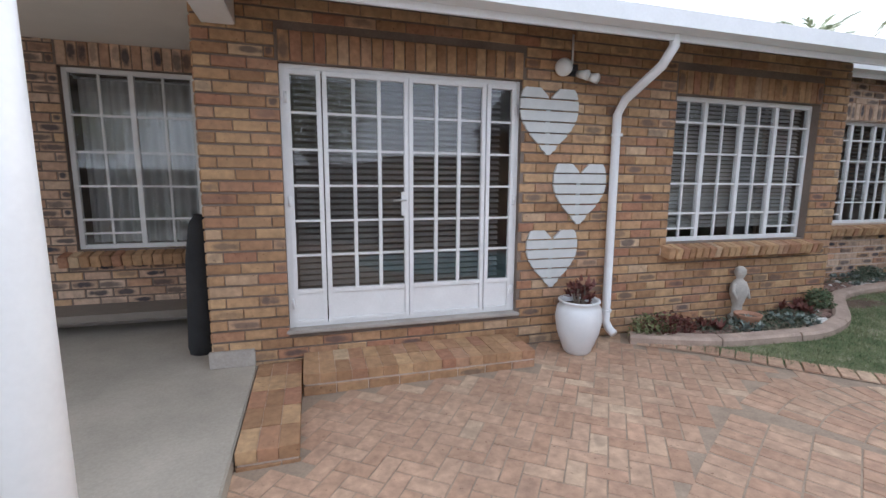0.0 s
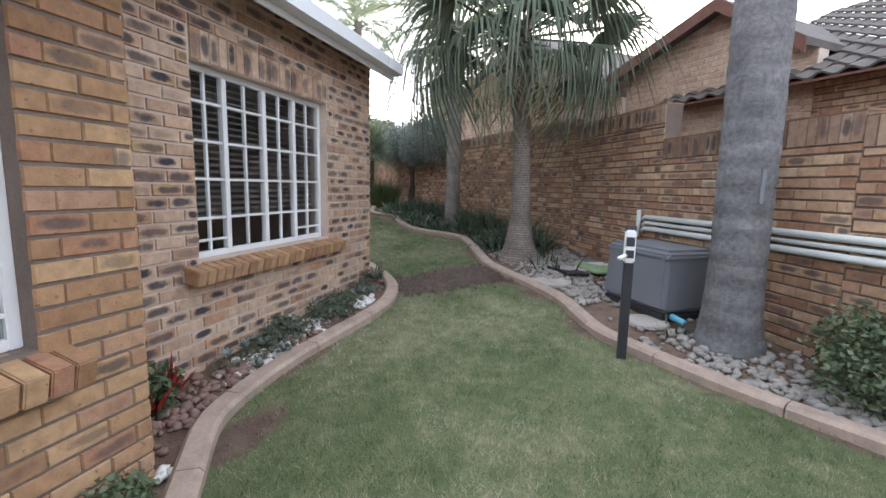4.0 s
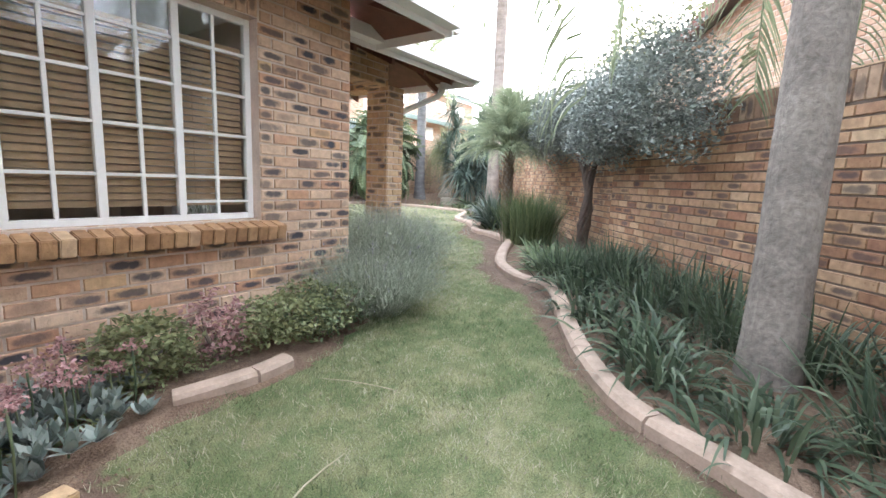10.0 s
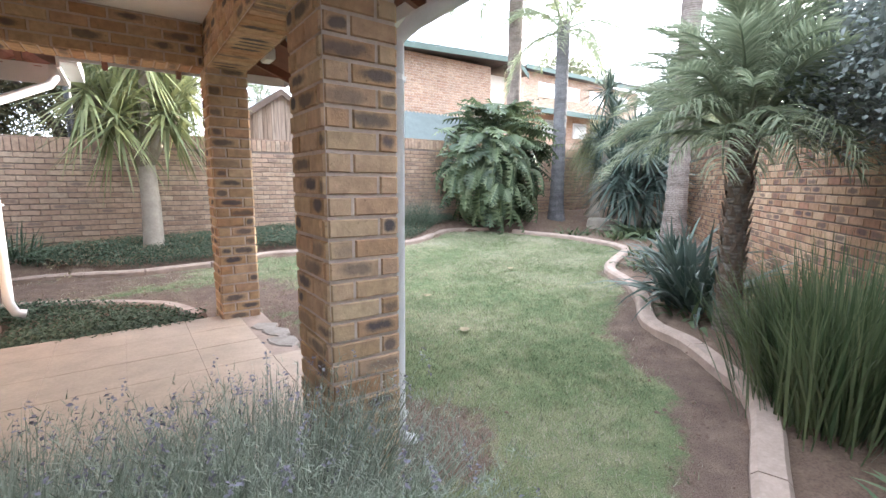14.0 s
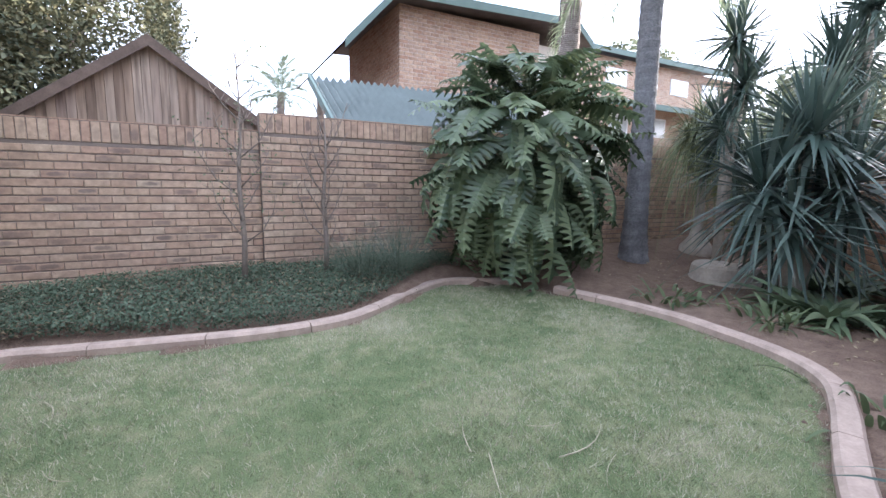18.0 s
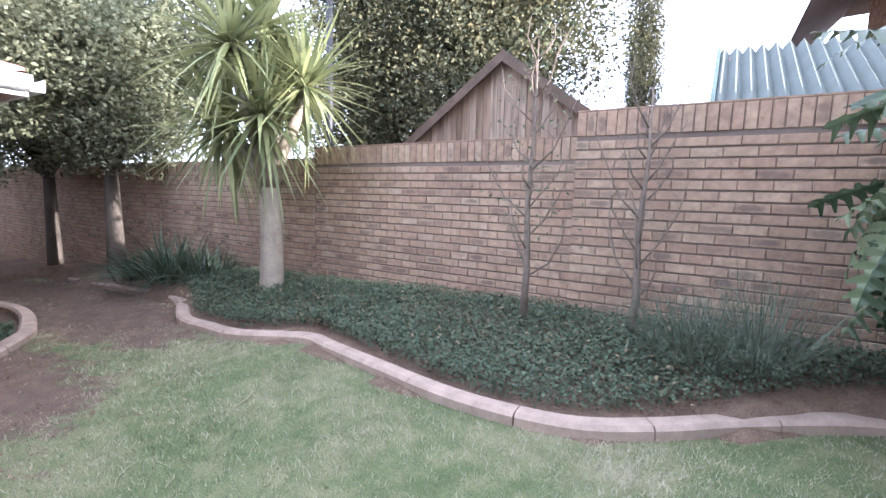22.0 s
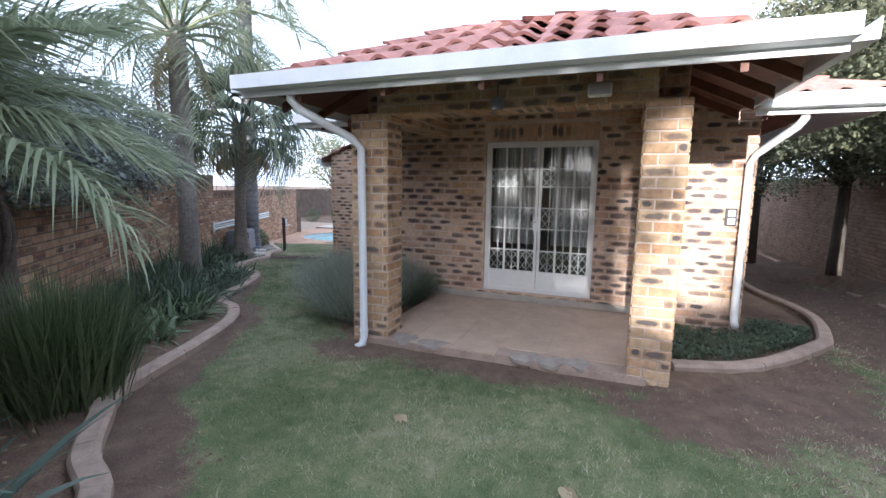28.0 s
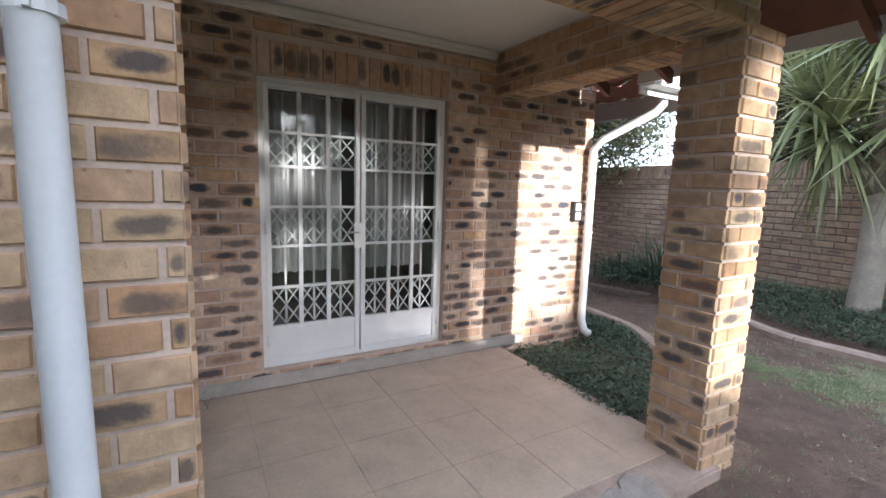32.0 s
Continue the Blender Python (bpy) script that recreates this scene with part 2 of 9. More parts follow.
def thing(name, label, category, group="", kind="", at=(0, 0, 0), rz=0.0):
    ob = new(name)
    ob.matrix_world = pose(*at, 0, 0, rz)
    return tagged(ob, label, category, group, kind)


def box(bm, lo, hi, bevel=0.0):
    lo, hi = Vector(lo), Vector(hi)
    m = Matrix.Translation((lo + hi) / 2) @ Matrix.Diagonal((*(hi - lo), 1))
    g = bmesh.ops.create_cube(bm, size=1, matrix=m)
    if bevel:
        es = {e for v in g["verts"] for e in v.link_edges}
        bmesh.ops.bevel(bm, geom=list(es), offset=bevel, segments=2, affect="EDGES")


def boxpart(name, lo, hi, material, parent=None, label="", bevel=0.004):
    bm = bmesh.new()
    box(bm, lo, hi, bevel)
    return part(name, bm, material, parent, label)


def tube(bm, pts, r, seg=10, cap=True):
    """A round pipe along pts; r a radius or one for each point."""
    pts = [Vector(p) for p in pts]
    rs = r if isinstance(r, (list, tuple)) else [r] * len(pts)
    rings = []
    ref = Vector((0.31, 0.77, 0.2)).normalized()
    for i, p in enumerate(pts):
        d = (pts[min(i + 1, len(pts) - 1)] - pts[max(i - 1, 0)]).normalized()
        a = d.cross(ref).normalized() if abs(d.dot(ref)) < 0.97 else d.cross(Vector((1, 0, 0))).normalized()
        c = d.cross(a)
        rings.append([bm.verts.new(p + (a * math.cos(2 * math.pi * k / seg) + c * math.sin(2 * math.pi * k / seg)) * rs[i]) for k in range(seg)])
    for q, w in zip(rings, rings[1:]):
        for k in range(seg):
            bm.faces.new((q[k], q[(k + 1) % seg], w[(k + 1) % seg], w[k]))
    if cap:
        bm.faces.new(rings[0][::-1])
        bm.faces.new(rings[-1])


def tubepart(name, pts, r, material, parent=None, label="", seg=10):
    bm = bmesh.new()
    tube(bm, pts, r, seg)
    return part(name, bm, material, parent, label, True)


TIGHT = (BRICK_A, BRICK_W, BRICK_WN)   # laid with narrow upright joints
COURSE, BL, BH = 0.0883, 0.222, 0.074
brick_meshes = {}
BRICKS = []   # built at the end of the file


def brick_mesh(length, material, height=BH, proud=0.012):
    """One brick face: front and four edges, slightly worn corners; its middle at the origin, front towards +y."""
    key = (round(length, 2), material.name, round(height, 3))
    if key in brick_meshes:
        return brick_meshes[key]
    l, h = key[0] / 2, height / 2
    c = 0.005
    vs = [(-l, 0, -h), (l, 0, -h), (l, 0, h), (-l, 0, h), (-l + c, proud, -h + c), (l - c, proud, -h + c * 0.7), (l - c * 0.8, proud, h - c), (-l + c, proud, h - c * 0.6)]
    fs = [(4, 7, 6, 5), (0, 4, 5, 1), (1, 5, 6, 2), (2, 6, 7, 3), (3, 7, 4, 0)]
    me = bpy.data.meshes.new("brick")
    me.from_pydata(vs, [], fs)
    me.materials.append(material)
    uv = me.uv_layers.new(name="UVMap")
    for p in me.polygons:
        for li, vi in zip(p.loop_indices, p.vertices):
            x, y, z = vs[vi]
            uv.data[li].uv = ((x / l + 1) / 2, (z / h + 1) / 2)
    brick_meshes[key] = me
    return me


def lay_bricks(parent, places, near, limit=300):
    """places: (matrix of the brick, length, height, material). The nearest ones to `near` are objects, the rest one mesh."""
    BRICKS.append((parent, places, near, limit))


def finish_bricks():
    for parent, places, near, limit in BRICKS:
        if limit:
            order = sorted(places, key=lambda q: (q[0].translation - Vector(near)).length)
        else:
            order = places
        for m, length, height, material in order[:limit]:
            ob = bpy.data.objects.new("brick", brick_mesh(length, material, height))
            scene.collection.objects.link(ob)
            ob.parent = parent
            ob.matrix_parent_inverse = parent.matrix_world.inverted()
            ob.matrix_basis = m
        rest = order[limit:]
        by = {}
        for q in rest:
            by.setdefault(q[3].name, []).append(q)
        for group in by.values():
            vs, fs, uvs = [], [], []
            for m, length, height, material in group:
                me = brick_mesh(length, material, height)
                k = len(vs)
                vs += [tuple(m @ v.co) for v in me.vertices]
                fs += [tuple(k + i for i in p.vertices) for p in me.polygons]
                uvs += [c for d in me.uv_layers[0].data for c in d.uv]
            ob = mesh_ob("brickwork", vs, fs, group[0][3], None)
            layer = ob.data.uv_layers.new(name="UVMap")
            layer.data.foreach_set("uv", uvs)
            ob.parent = parent
            ob.matrix_parent_inverse = parent.matrix_world.inverted()
            tagged(ob, kind="stuff")


def brick_face(places, p0, p1, z0, z1, material, openings=(), n_sign=1, start=0.0, rng=random):
    """Courses of stretcher bond on the face p0 -> p1; the front looks to the left of the walk from p0 to p1 (n_sign -1: to its right)."""
    a, b = Vector((*p0, 0)), Vector((*p1, 0))
    d = (b - a).normalized()
    L = (b - a).length
    n = Vector((-d.y, d.x, 0)) * n_sign
    ux = -d if n_sign > 0 else d
    # local axes of the piece: x along the wall, y outwards, z up
    if n_sign > 0:
        rot = Matrix(((-d.x, n.x, 0), (-d.y, n.y, 0), (0, 0, 1))).to_4x4()
    else:
        rot = Matrix(((d.x, n.x, 0), (d.y, n.y, 0), (0, 0, 1))).to_4x4()
    z, row = z0, 0
    while z < z1 - 0.03:
        hh = min(BH, z1 - z - 0.004)
        zc = z + hh / 2 + 0.006
        u = -(BL + 0.012) / 2 * (row % 2) + start
        bl = BL + 0.006 if material in TIGHT else BL
        while u < L:
            lo, hi = max(u, 0.0), min(u + bl, L)
            pieces = [(lo, hi)]
            for (o0, o1, oz0, oz1) in openings:
                if oz0 - 0.03 < zc < oz1 + 0.03:
                    nxt = []
                    for s, e in pieces:
                        if e <= o0 or s >= o1:
                            nxt.append((s, e))
                        else:
                            if s < o0:
                                nxt.append((s, o0))
                            if e > o1:
                                nxt.append((o1, e))
                    pieces = nxt
            for s, e in pieces:
                if e - s > 0.035:
                    j = rng.uniform(-0.0025, 0.0015)
                    c = a + d * ((s + e) / 2) + n * j
                    tilt = Matrix.Rotation(rng.uniform(-0.006, 0.006), 4, "Y")
                    places.append((Matrix.Translation((c.x, c.y, zc)) @ rot @ tilt, e - s, hh, material))
            u += BL + 0.012
        z += COURSE
        row += 1


def soldier_row(places, p0, p1, zc, height, material, n_sign=1, width=0.074, rng=random):
    """Bricks on end, side by side, along p0 -> p1."""
    a, b = Vector((*p0, 0)), Vector((*p1, 0))
    d = (b - a).normalized()
    L = (b - a).length
    n = Vector((-d.y, d.x, 0)) * n_sign
    s = -1 if n_sign > 0 else 1
    rot = Matrix(((s * d.x, n.x, 0), (s * d.y, n.y, 0), (0, 0, 1))).to_4x4()
    k = max(1, round(L / (width + 0.012)))
    for i in range(k):
        c = a + d * (L * (i + 0.5) / k) + n * rng.uniform(-0.002, 0.003)
        places.append((Matrix.Translation((c.x, c.y, zc)) @ rot, L / k - 0.007, height, material))


def wall_body(name, p0, p1, z0, z1, thick, material, openings=(), n_sign=1, parent=None, label=""):
    """A wall with real holes: thickness goes away from its front."""
    a, b = Vector((*p0, 0)), Vector((*p1, 0))
    d = (b - a).normalized()
    a, b = a + d * 0.004, b - d * 0.004
    L = (b - a).length
    openings = [(o[0] - 0.004, o[1] - 0.004, o[2], o[3]) for o in openings]
    n = Vector((-d.y, d.x, 0)) * n_sign
    us = sorted({0.0, L, *[o[0] for o in openings], *[o[1] for o in openings]})
    zs = sorted({z0, z1, *[o[2] for o in openings], *[o[3] for o in openings]})
    us = [u for u in us if 0 <= u <= L]
    zs = [z for z in zs if z0 <= z <= z1]
    bm = bmesh.new()
    nu, nz = len(us), len(zs)
    solid = {}
    for i in range(nu - 1):
        for j in range(nz - 1):
            uc, zc = (us[i] + us[i + 1]) / 2, (zs[j] + zs[j + 1]) / 2
            solid[i, j] = not any(o[0] < uc < o[1] and o[2] < zc < o[3] for o in openings)
    vcache = {}

    def v(i, j, back):
        k = (i, j, back)
        if k not in vcache:
            q = a + d * us[i] - n * (thick if back else 0)
            vcache[k] = bm.verts.new((q.x, q.y, zs[j]))
        return vcache[k]
    for (i, j), on in solid.items():
        if not on:
            continue
        bm.faces.new((v(i, j, 0), v(i + 1, j, 0), v(i + 1, j + 1, 0), v(i, j + 1, 0)))
        bm.faces.new((v(i, j, 1), v(i, j + 1, 1), v(i + 1, j + 1, 1), v(i + 1, j, 1)))
        for di, dj, q in ((-1, 0, ((i, j), (i, j + 1))), (1, 0, ((i + 1, j), (i + 1, j + 1))), (0, -1, ((i, j), (i + 1, j))), (0, 1, ((i, j + 1), (i + 1, j + 1)))):
            if not solid.get((i + di, j + dj), False):
                (x0, y0), (x1, y1) = q
                bm.faces.new((v(x0, y0, 0), v(x1, y1, 0), v(x1, y1, 1), v(x0, y0, 1)))
    bmesh.ops.recalc_face_normals(bm, faces=bm.faces)
    ob = part(name, bm, material, parent, label)
    return ob


def smooth_step(x, pts):
    """A value at x on a line through pts."""
    if x <= pts[0][0]:
        return pts[0][1]
    for (x0, y0), (x1, y1) in zip(pts, pts[1:]):
        if x <= x1:
            u = (x - x0) / (x1 - x0)
            return y0 + (y1 - y0) * u
    return pts[-1][1]


SLOPE = [(-40, 0.28), (0, 0.30), (4, 0.34), (7, 0.42), (9.3, 0.52), (11, 0.68), (12.7, 0.83), (15, 0.98), (17, 1.07), (19, 1.13), (22, 1.2), (30, 1.3), (90, 1.6)]


def ground_z(x, y):
    z = (smooth_step(x - 0.5, SLOPE) + smooth_step(x + 0.5, SLOPE) + smooth_step(x, SLOPE)) / 3
    return z + 0.02 * max(0.0, min(6.0, y - 12))

# ---- ground ----


def spline(pts, step=0.12):
    """A smooth line through the points."""
    P = [Vector((*p, 0)) for p in pts]
    out = []
    for i in range(len(P) - 1):
        p0, p1, p2, p3 = P[max(i - 1, 0)], P[i], P[i + 1], P[min(i + 2, len(P) - 1)]
        n = max(1, int((p2 - p1).length / step))
        for k in range(n):
            t = k / n
            out.append(0.5 * ((2 * p1) + (p2 - p0) * t + (2 * p0 - 5 * p1 + 4 * p2 - p3) * t * t + (3 * p1 - p0 - 3 * p2 + p3) * t ** 3))
    out.append(P[-1])
    return [(q.x, q.y) for q in out]


# kerb lines of the lawn
KERB_HOUSE = spline([(4.18, 4.30), (4.47, 4.14), (4.89, 3.96), (5.4, 3.86), (5.95, 3.82), (6.56, 4.0), (7.1, 4.36), (7.55, 4.64), (8.05, 4.72), (8.8, 4.69), (9.7, 4.58), (10.3, 4.68), (10.7, 4.92), (11.1, 5.30), (11.38, 5.66), (11.5, 6.05)])
KERB_SOUTH = spline([(7.6, 0.1), (8.0, 0.5), (8.4, 0.85), (8.74, 1.3), (9.03, 1.66), (9.4, 2.06), (9.76, 2.4), (10.5, 2.74), (10.97, 3.1), (11.4, 3.5), (11.8, 3.82), (12.4, 4.1), (13.1, 4.42), (13.65, 4.74), (14.03, 5.4), (14.3, 5.92), (14.75, 6.3), (15.35, 6.66), (16.12, 7.06), (16.4, 7.36), (16.5, 7.66), (17.0, 8.15), (17.8, 8.55), (18.75, 8.93), (19.1, 9.28), (19.4, 9.66), (19.62, 10.1), (20.35, 10.62), (20.83, 11.06), (21.3, 11.65), (21.9, 12.0), (22.6, 12.3), (23.05, 12.55), (23.3, 12.95), (23.4, 13.5), (23.4, 14.2), (23.1, 15.4)])
KERB_NORTH = spline([(22.85, 16.0), (22.4, 16.2), (21.95, 16.35), (21.3, 16.0), (20.77, 15.62), (20.3, 15.40), (19.6, 15.38), (18.9, 15.52), (18.1, 15.7), (17.7, 15.78), (17.0, 15.52), (16.5, 15.53), (15.9, 15.6), (14.9, 16.1), (14.0, 16.25), (12.9, 16.3), (10.4, 16.55), (8.5, 17.0)])
KERB_VERANDA = spline([(16.38, 12.85), (16.2, 13.4), (15.85, 13.8), (15.2, 14.3), (14.65, 14.58), (13.2, 14.9), (10.8, 14.9), (8.5, 15.05)])
LAWN = KERB_HOUSE + [(11.6, 6.4), (11.9, 7.4), (12.3, 7.7), (12.85, 7.9), (13.5, 7.8), (14.2, 8.0), (14.8, 8.3), (16.5, 9.4), (16.95, 9.8), (16.95, 12.85), (16.4, 13.5), (14.6, 14.7), (8.5, 15.1)] + KERB_NORTH[::-1] + KERB_SOUTH[::-1] + [(7.3, 0.7), (6.2, 2.2), (5.2, 3.3)]


def inside(x, y, poly):
    c, j = False, len(poly) - 1
    for i in range(len(poly)):
        xi, yi = poly[i]
        xj, yj = poly[j]
        if (yi > y) != (yj > y) and x < (xj - xi) * (y - yi) / (yj - yi) + xi:
            c = not c
        j = i
    return c


def line_dist(x, y, line):
    a = np.array(line)
    return float(np.min(np.hypot(a[:, 0] - x, a[:, 1] - y)))


def soil_z(x, y):
    """Height of the soil, with the raised beds behind the kerbs."""
    z = ground_z(x, y)
    if inside(x, y, LAWN) or x < 3.8:
        return z
    if y > 14.2 and x > 8:
        return z + min(0.24, 0.16 * max(0.0, y - 15.2))
    return z + 0.03


def ground_material():
    m, nt, b = nodes_of("garden_soil")
    n1, n2, n3 = noise_node(nt, 0.8, 5), noise_node(nt, 9, 5), noise_node(nt, 70, 3)
    f = maths(nt, "ADD", maths(nt, "MULTIPLY", n1.outputs[0], 0.5), maths(nt, "MULTIPLY", n2.outputs[0], 0.5))
    c = ramp(nt, f, [(0.32, (0.11, 0.07, 0.05)), (0.5, (0.185, 0.125, 0.09)), (0.68, (0.27, 0.195, 0.145))]).outputs[0]
    c = mixed(nt, 0.5, c, ramp(nt, n3.outputs[0], [(0.35, (0.5, 0.48, 0.45)), (0.6, (1.2, 1.18, 1.15))]).outputs[0], "MULTIPLY")
    nt.links.new(c, b.inputs["Base Color"])
    b.inputs["Roughness"].default_value = 1.0
    bumped(nt, b, maths(nt, "ADD", n2.outputs[0], n3.outputs[0]), 0.7, 0.03)
    return m


GROUND = ground_material()


def build_ground():
    xs = sorted(set([-300, -120, -60, -30, -15] + [round(-8 + 0.25 * i, 3) for i in range(161)] + [36, 45, 60, 120, 300]))
    ys = sorted(set([-300, -120, -60, -30, -15, -8, -4] + [round(-2 + 0.25 * i, 3) for i in range(89)] + [22, 26, 35, 60, 120, 300]))
    vs, fs = [], []
    for y in ys:
        for x in xs:
            z = soil_z(x, y) if -8 <= x <= 32 and -2 <= y <= 20 else ground_z(x, y) - 0.05
            vs.append((x, y, z - 0.008 + 0.012 * (noise.noise((x * 1.7, y * 1.7, 0)))))
    w = len(xs)
    for j in range(len(ys) - 1):
        for i in range(w - 1):
            if -2.5 < xs[i] < 7.3 and ys[j + 1] < 4.6 and ys[j] > -8.5:
                continue
            fs.append((j * w + i, j * w + i + 1, (j + 1) * w + i + 1, (j + 1) * w + i))
    ob = mesh_ob("ground", vs, fs, GROUND, smooth=True)
    tagged(ob, "dry brown garden soil between beds and walls", "ground", kind="structure")


build_ground()


def lawn_material():
    """Turf that thins out to raked soil where it is worn."""
    m, nt, b = nodes_of("lawn_turf")
    n1, n2, n3 = noise_node(nt, 0.9, 4), noise_node(nt, 6, 5), noise_node(nt, 130, 3)
    f = maths(nt, "ADD", maths(nt, "MULTIPLY", n1.outputs[0], 0.5), maths(nt, "MULTIPLY", n2.outputs[0], 0.5))
    c = ramp(nt, f, [(0.33, (0.09, 0.135, 0.05)), (0.48, (0.16, 0.20, 0.09)), (0.58, (0.24, 0.255, 0.135)), (0.68, (0.35, 0.335, 0.21))]).outputs[0]
    c = mixed(nt, 0.6, c, ramp(nt, n3.outputs[0], [(0.35, (0.45, 0.48, 0.42)), (0.62, (1.35, 1.3, 1.25))]).outputs[0], "MULTIPLY")
    soil = ramp(nt, maths(nt, "ADD", maths(nt, "MULTIPLY", n2.outputs[0], 0.5), maths(nt, "MULTIPLY", n3.outputs[0], 0.5)), [(0.32, (0.10, 0.065, 0.048)), (0.5, (0.175, 0.118, 0.087)), (0.68, (0.27, 0.195, 0.148))]).outputs[0]
    at = nt.nodes.new("ShaderNodeAttribute")
    at.attribute_name = "turf"
    edge = maths(nt, "ADD", at.outputs["Fac"], maths(nt, "MULTIPLY", maths(nt, "SUBTRACT", noise_node(nt, 16, 4).outputs[0], 0.5), 1.1))
    edge = maths(nt, "MULTIPLY", maths(nt, "SUBTRACT", edge, 0.3), 3.0, True)
    nt.links.new(mixed(nt, edge, soil, c), b.inputs["Base Color"])
    b.inputs["Roughness"].default_value = 0.95
    bumped(nt, b, maths(nt, "ADD", n3.outputs[0], n2.outputs[0]), 1.0, 0.02)
    return m


LAWN_MAT = lawn_material()
# bare patches where the turf is worn away: centre, half axes
BARE = [(16.2, 13.6, 1.5, 0.8), (14.3, 15.3, 2.2, 0.9), (11.0, 15.8, 3.5, 0.8), (16.9, 11.3, 0.40, 1.5), (11.15, 4.2, 0.5, 0.42), (10.7, 4.5, 0.45, 0.3), (11.4, 3.75, 0.5, 0.34), (11.85, 7.6, 0.6, 0.5), (7.55, 4.40, 0.3, 0.16), (17.05, 9.95, 0.38, 0.42), (17.3, 13.0, 0.5, 0.6)]
# width of the bare strip beside the south kerb, along x
STRIP = [(9.0, 0.02), (10.5, 0.12), (12.5, 0.06), (14.6, 0.08), (15.2, 0.14), (16.0, 0.30), (16.6, 0.24), (17.2, 0.14), (18.0, 0.30), (18.8, 0.45), (19.4, 0.28), (20.2, 0.12), (21.0, 0.08), (22.0, 0.05)]


def turf(x, y):
    """1 on full turf, 0 on bare soil."""
    v = 1.0
    wob = noise.noise((x * 2.3, y * 2.3, 4))
    fine = noise.noise((x * 6.1, y * 6.1, 8))
    for cx, cy, a, b in BARE:
        d = math.hypot((x - cx) / a, (y - cy) / b) + 0.35 * wob + 0.45 * fine
        v = min(v, max(0.0, min(1.0, (d - 0.62) * 1.25)))
    w = smooth_step(x, STRIP)
    d = line_dist(x, y, KERB_SOUTH) - 0.07 + 0.15 * wob
    return min(v, max(0.0, min(1.0, (d - w) / 0.22 + 0.5)))


TURF_GRID = np.zeros((260, 180))
TURF_RAW = np.ones((260, 180))
LAWN_GRID = np.zeros((260, 180), dtype=bool)


def build_lawn():
    vs, fs, idx, tv = [], [], {}, []
    s = 0.1
    for i in range(int(4 / s), int(24.2 / s)):
        for j in range(0, int(16.6 / s)):
            x, y = (i + 0.5) * s, (j + 0.5) * s
            if not inside(x, y, LAWN):
                continue
            q = []
            for a, b in ((i, j), (i + 1, j), (i + 1, j + 1), (i, j + 1)):
                if (a, b) not in idx:
                    idx[a, b] = len(vs)
                    X, Y = a * s, b * s
                    tv.append(turf(X, Y))
                    vs.append((X, Y, ground_z(X, Y) + 0.005 + 0.008 * noise.noise((X * 2, Y * 2, 9)) + 0.012 * (1 - tv[-1]) * noise.noise((X * 6, Y * 6, 3))))
                q.append(idx[a, b])
            LAWN_GRID[i, j] = True
            worn = 0.45 + 0.9 * noise.noise((x * 0.6, y * 0.6, 11)) + 0.6 * noise.noise((x * 2.1, y * 2.1, 5))
            TURF_RAW[i, j] = sum(tv[k] for k in q) / 4
            TURF_GRID[i, j] = TURF_RAW[i, j] * (1 - 0.6 * max(0.0, min(1.0, worn)) * (0.35 if x < 15 else 1.0))
            fs.append(tuple(q))
    ob = mesh_ob("lawn", vs, fs, LAWN_MAT, smooth=True)
    ob.data.attributes.new("turf", "FLOAT", "POINT").data.foreach_set("value", tv)
    tagged(ob, "short green lawn with worn and yellowed patches", "lawn", kind="structure")


build_lawn()

# ---- kerbs ----


def kerb(name, line, width=0.15, height=0.085, block=0.75, gap=0.004):
    """Cast kerb in lengths with fine joints between them."""
    par = thing(name, "curved pinkish cement garden kerb in cast lengths", "kerb", kind="structure")
    run, cur = [], 0.0
    blocks = []
    for a, b in zip(line, line[1:]):
        run.append(a)
        cur += math.hypot(b[0] - a[0], b[1] - a[1])
        if cur > block:
            run.append(b)
            blocks.append(run)
            run, cur = [], 0.0
    run.append(line[-1])
    if len(run) > 1:
        blocks.append(run)
    for run in blocks:
        bm = bmesh.new()
        prof = [(-width / 2, -0.15), (-width / 2, height * 0.72), (-width * 0.36, height), (width * 0.33, height * 1.04), (width / 2, height * 0.75), (width / 2, -0.15)]
        rings = []
        for i, (x, y) in enumerate(run):
            x0, y0 = run[max(i - 1, 0)]
            x1, y1 = run[min(i + 1, len(run) - 1)]
            d = Vector((x1 - x0, y1 - y0, 0)).normalized()
            n = Vector((-d.y, d.x, 0))
            sh = gap * (1 if i == 0 else -1 if i == len(run) - 1 else 0)
            c = Vector((x, y, ground_z(x, y))) + d * sh
            wob = 0.006 * noise.noise((x * 3, y * 3, 2))
            rings.append([bm.verts.new(c + n * (u + wob) + Vector((0, 0, v + (wob if v > 0 else 0)))) for u, v in prof])
        for q, w in zip(rings, rings[1:]):
            for k in range(len(prof) - 1):
                bm.faces.new((q[k], w[k], w[k + 1], q[k + 1]))
        bm.faces.new(rings[0])
        bm.faces.new(rings[-1][::-1])
        bmesh.ops.recalc_face_normals(bm, faces=bm.faces)
        part("kerb_block", bm, KERB, par)
    return par


kerb("kerb_house", KERB_HOUSE)
kerb("kerb_south", KERB_SOUTH)
kerb("kerb_north", KERB_NORTH)
kerb("kerb_veranda", KERB_VERANDA)
kerb("kerb_bed", spline([(12.92, 8.06), (13.1, 7.99), (13.35, 7.94), (13.6, 7.95)]), 0.13, 0.08, 0.36)

# ---- house walls ----
HOUSE_Z0 = 0.1
YA, YB, YC, XD, YN = 4.52, 5.25, 8.70, 14.83, 13.70
XA0, XA1, XB1 = 0.55, 7.06, 10.87


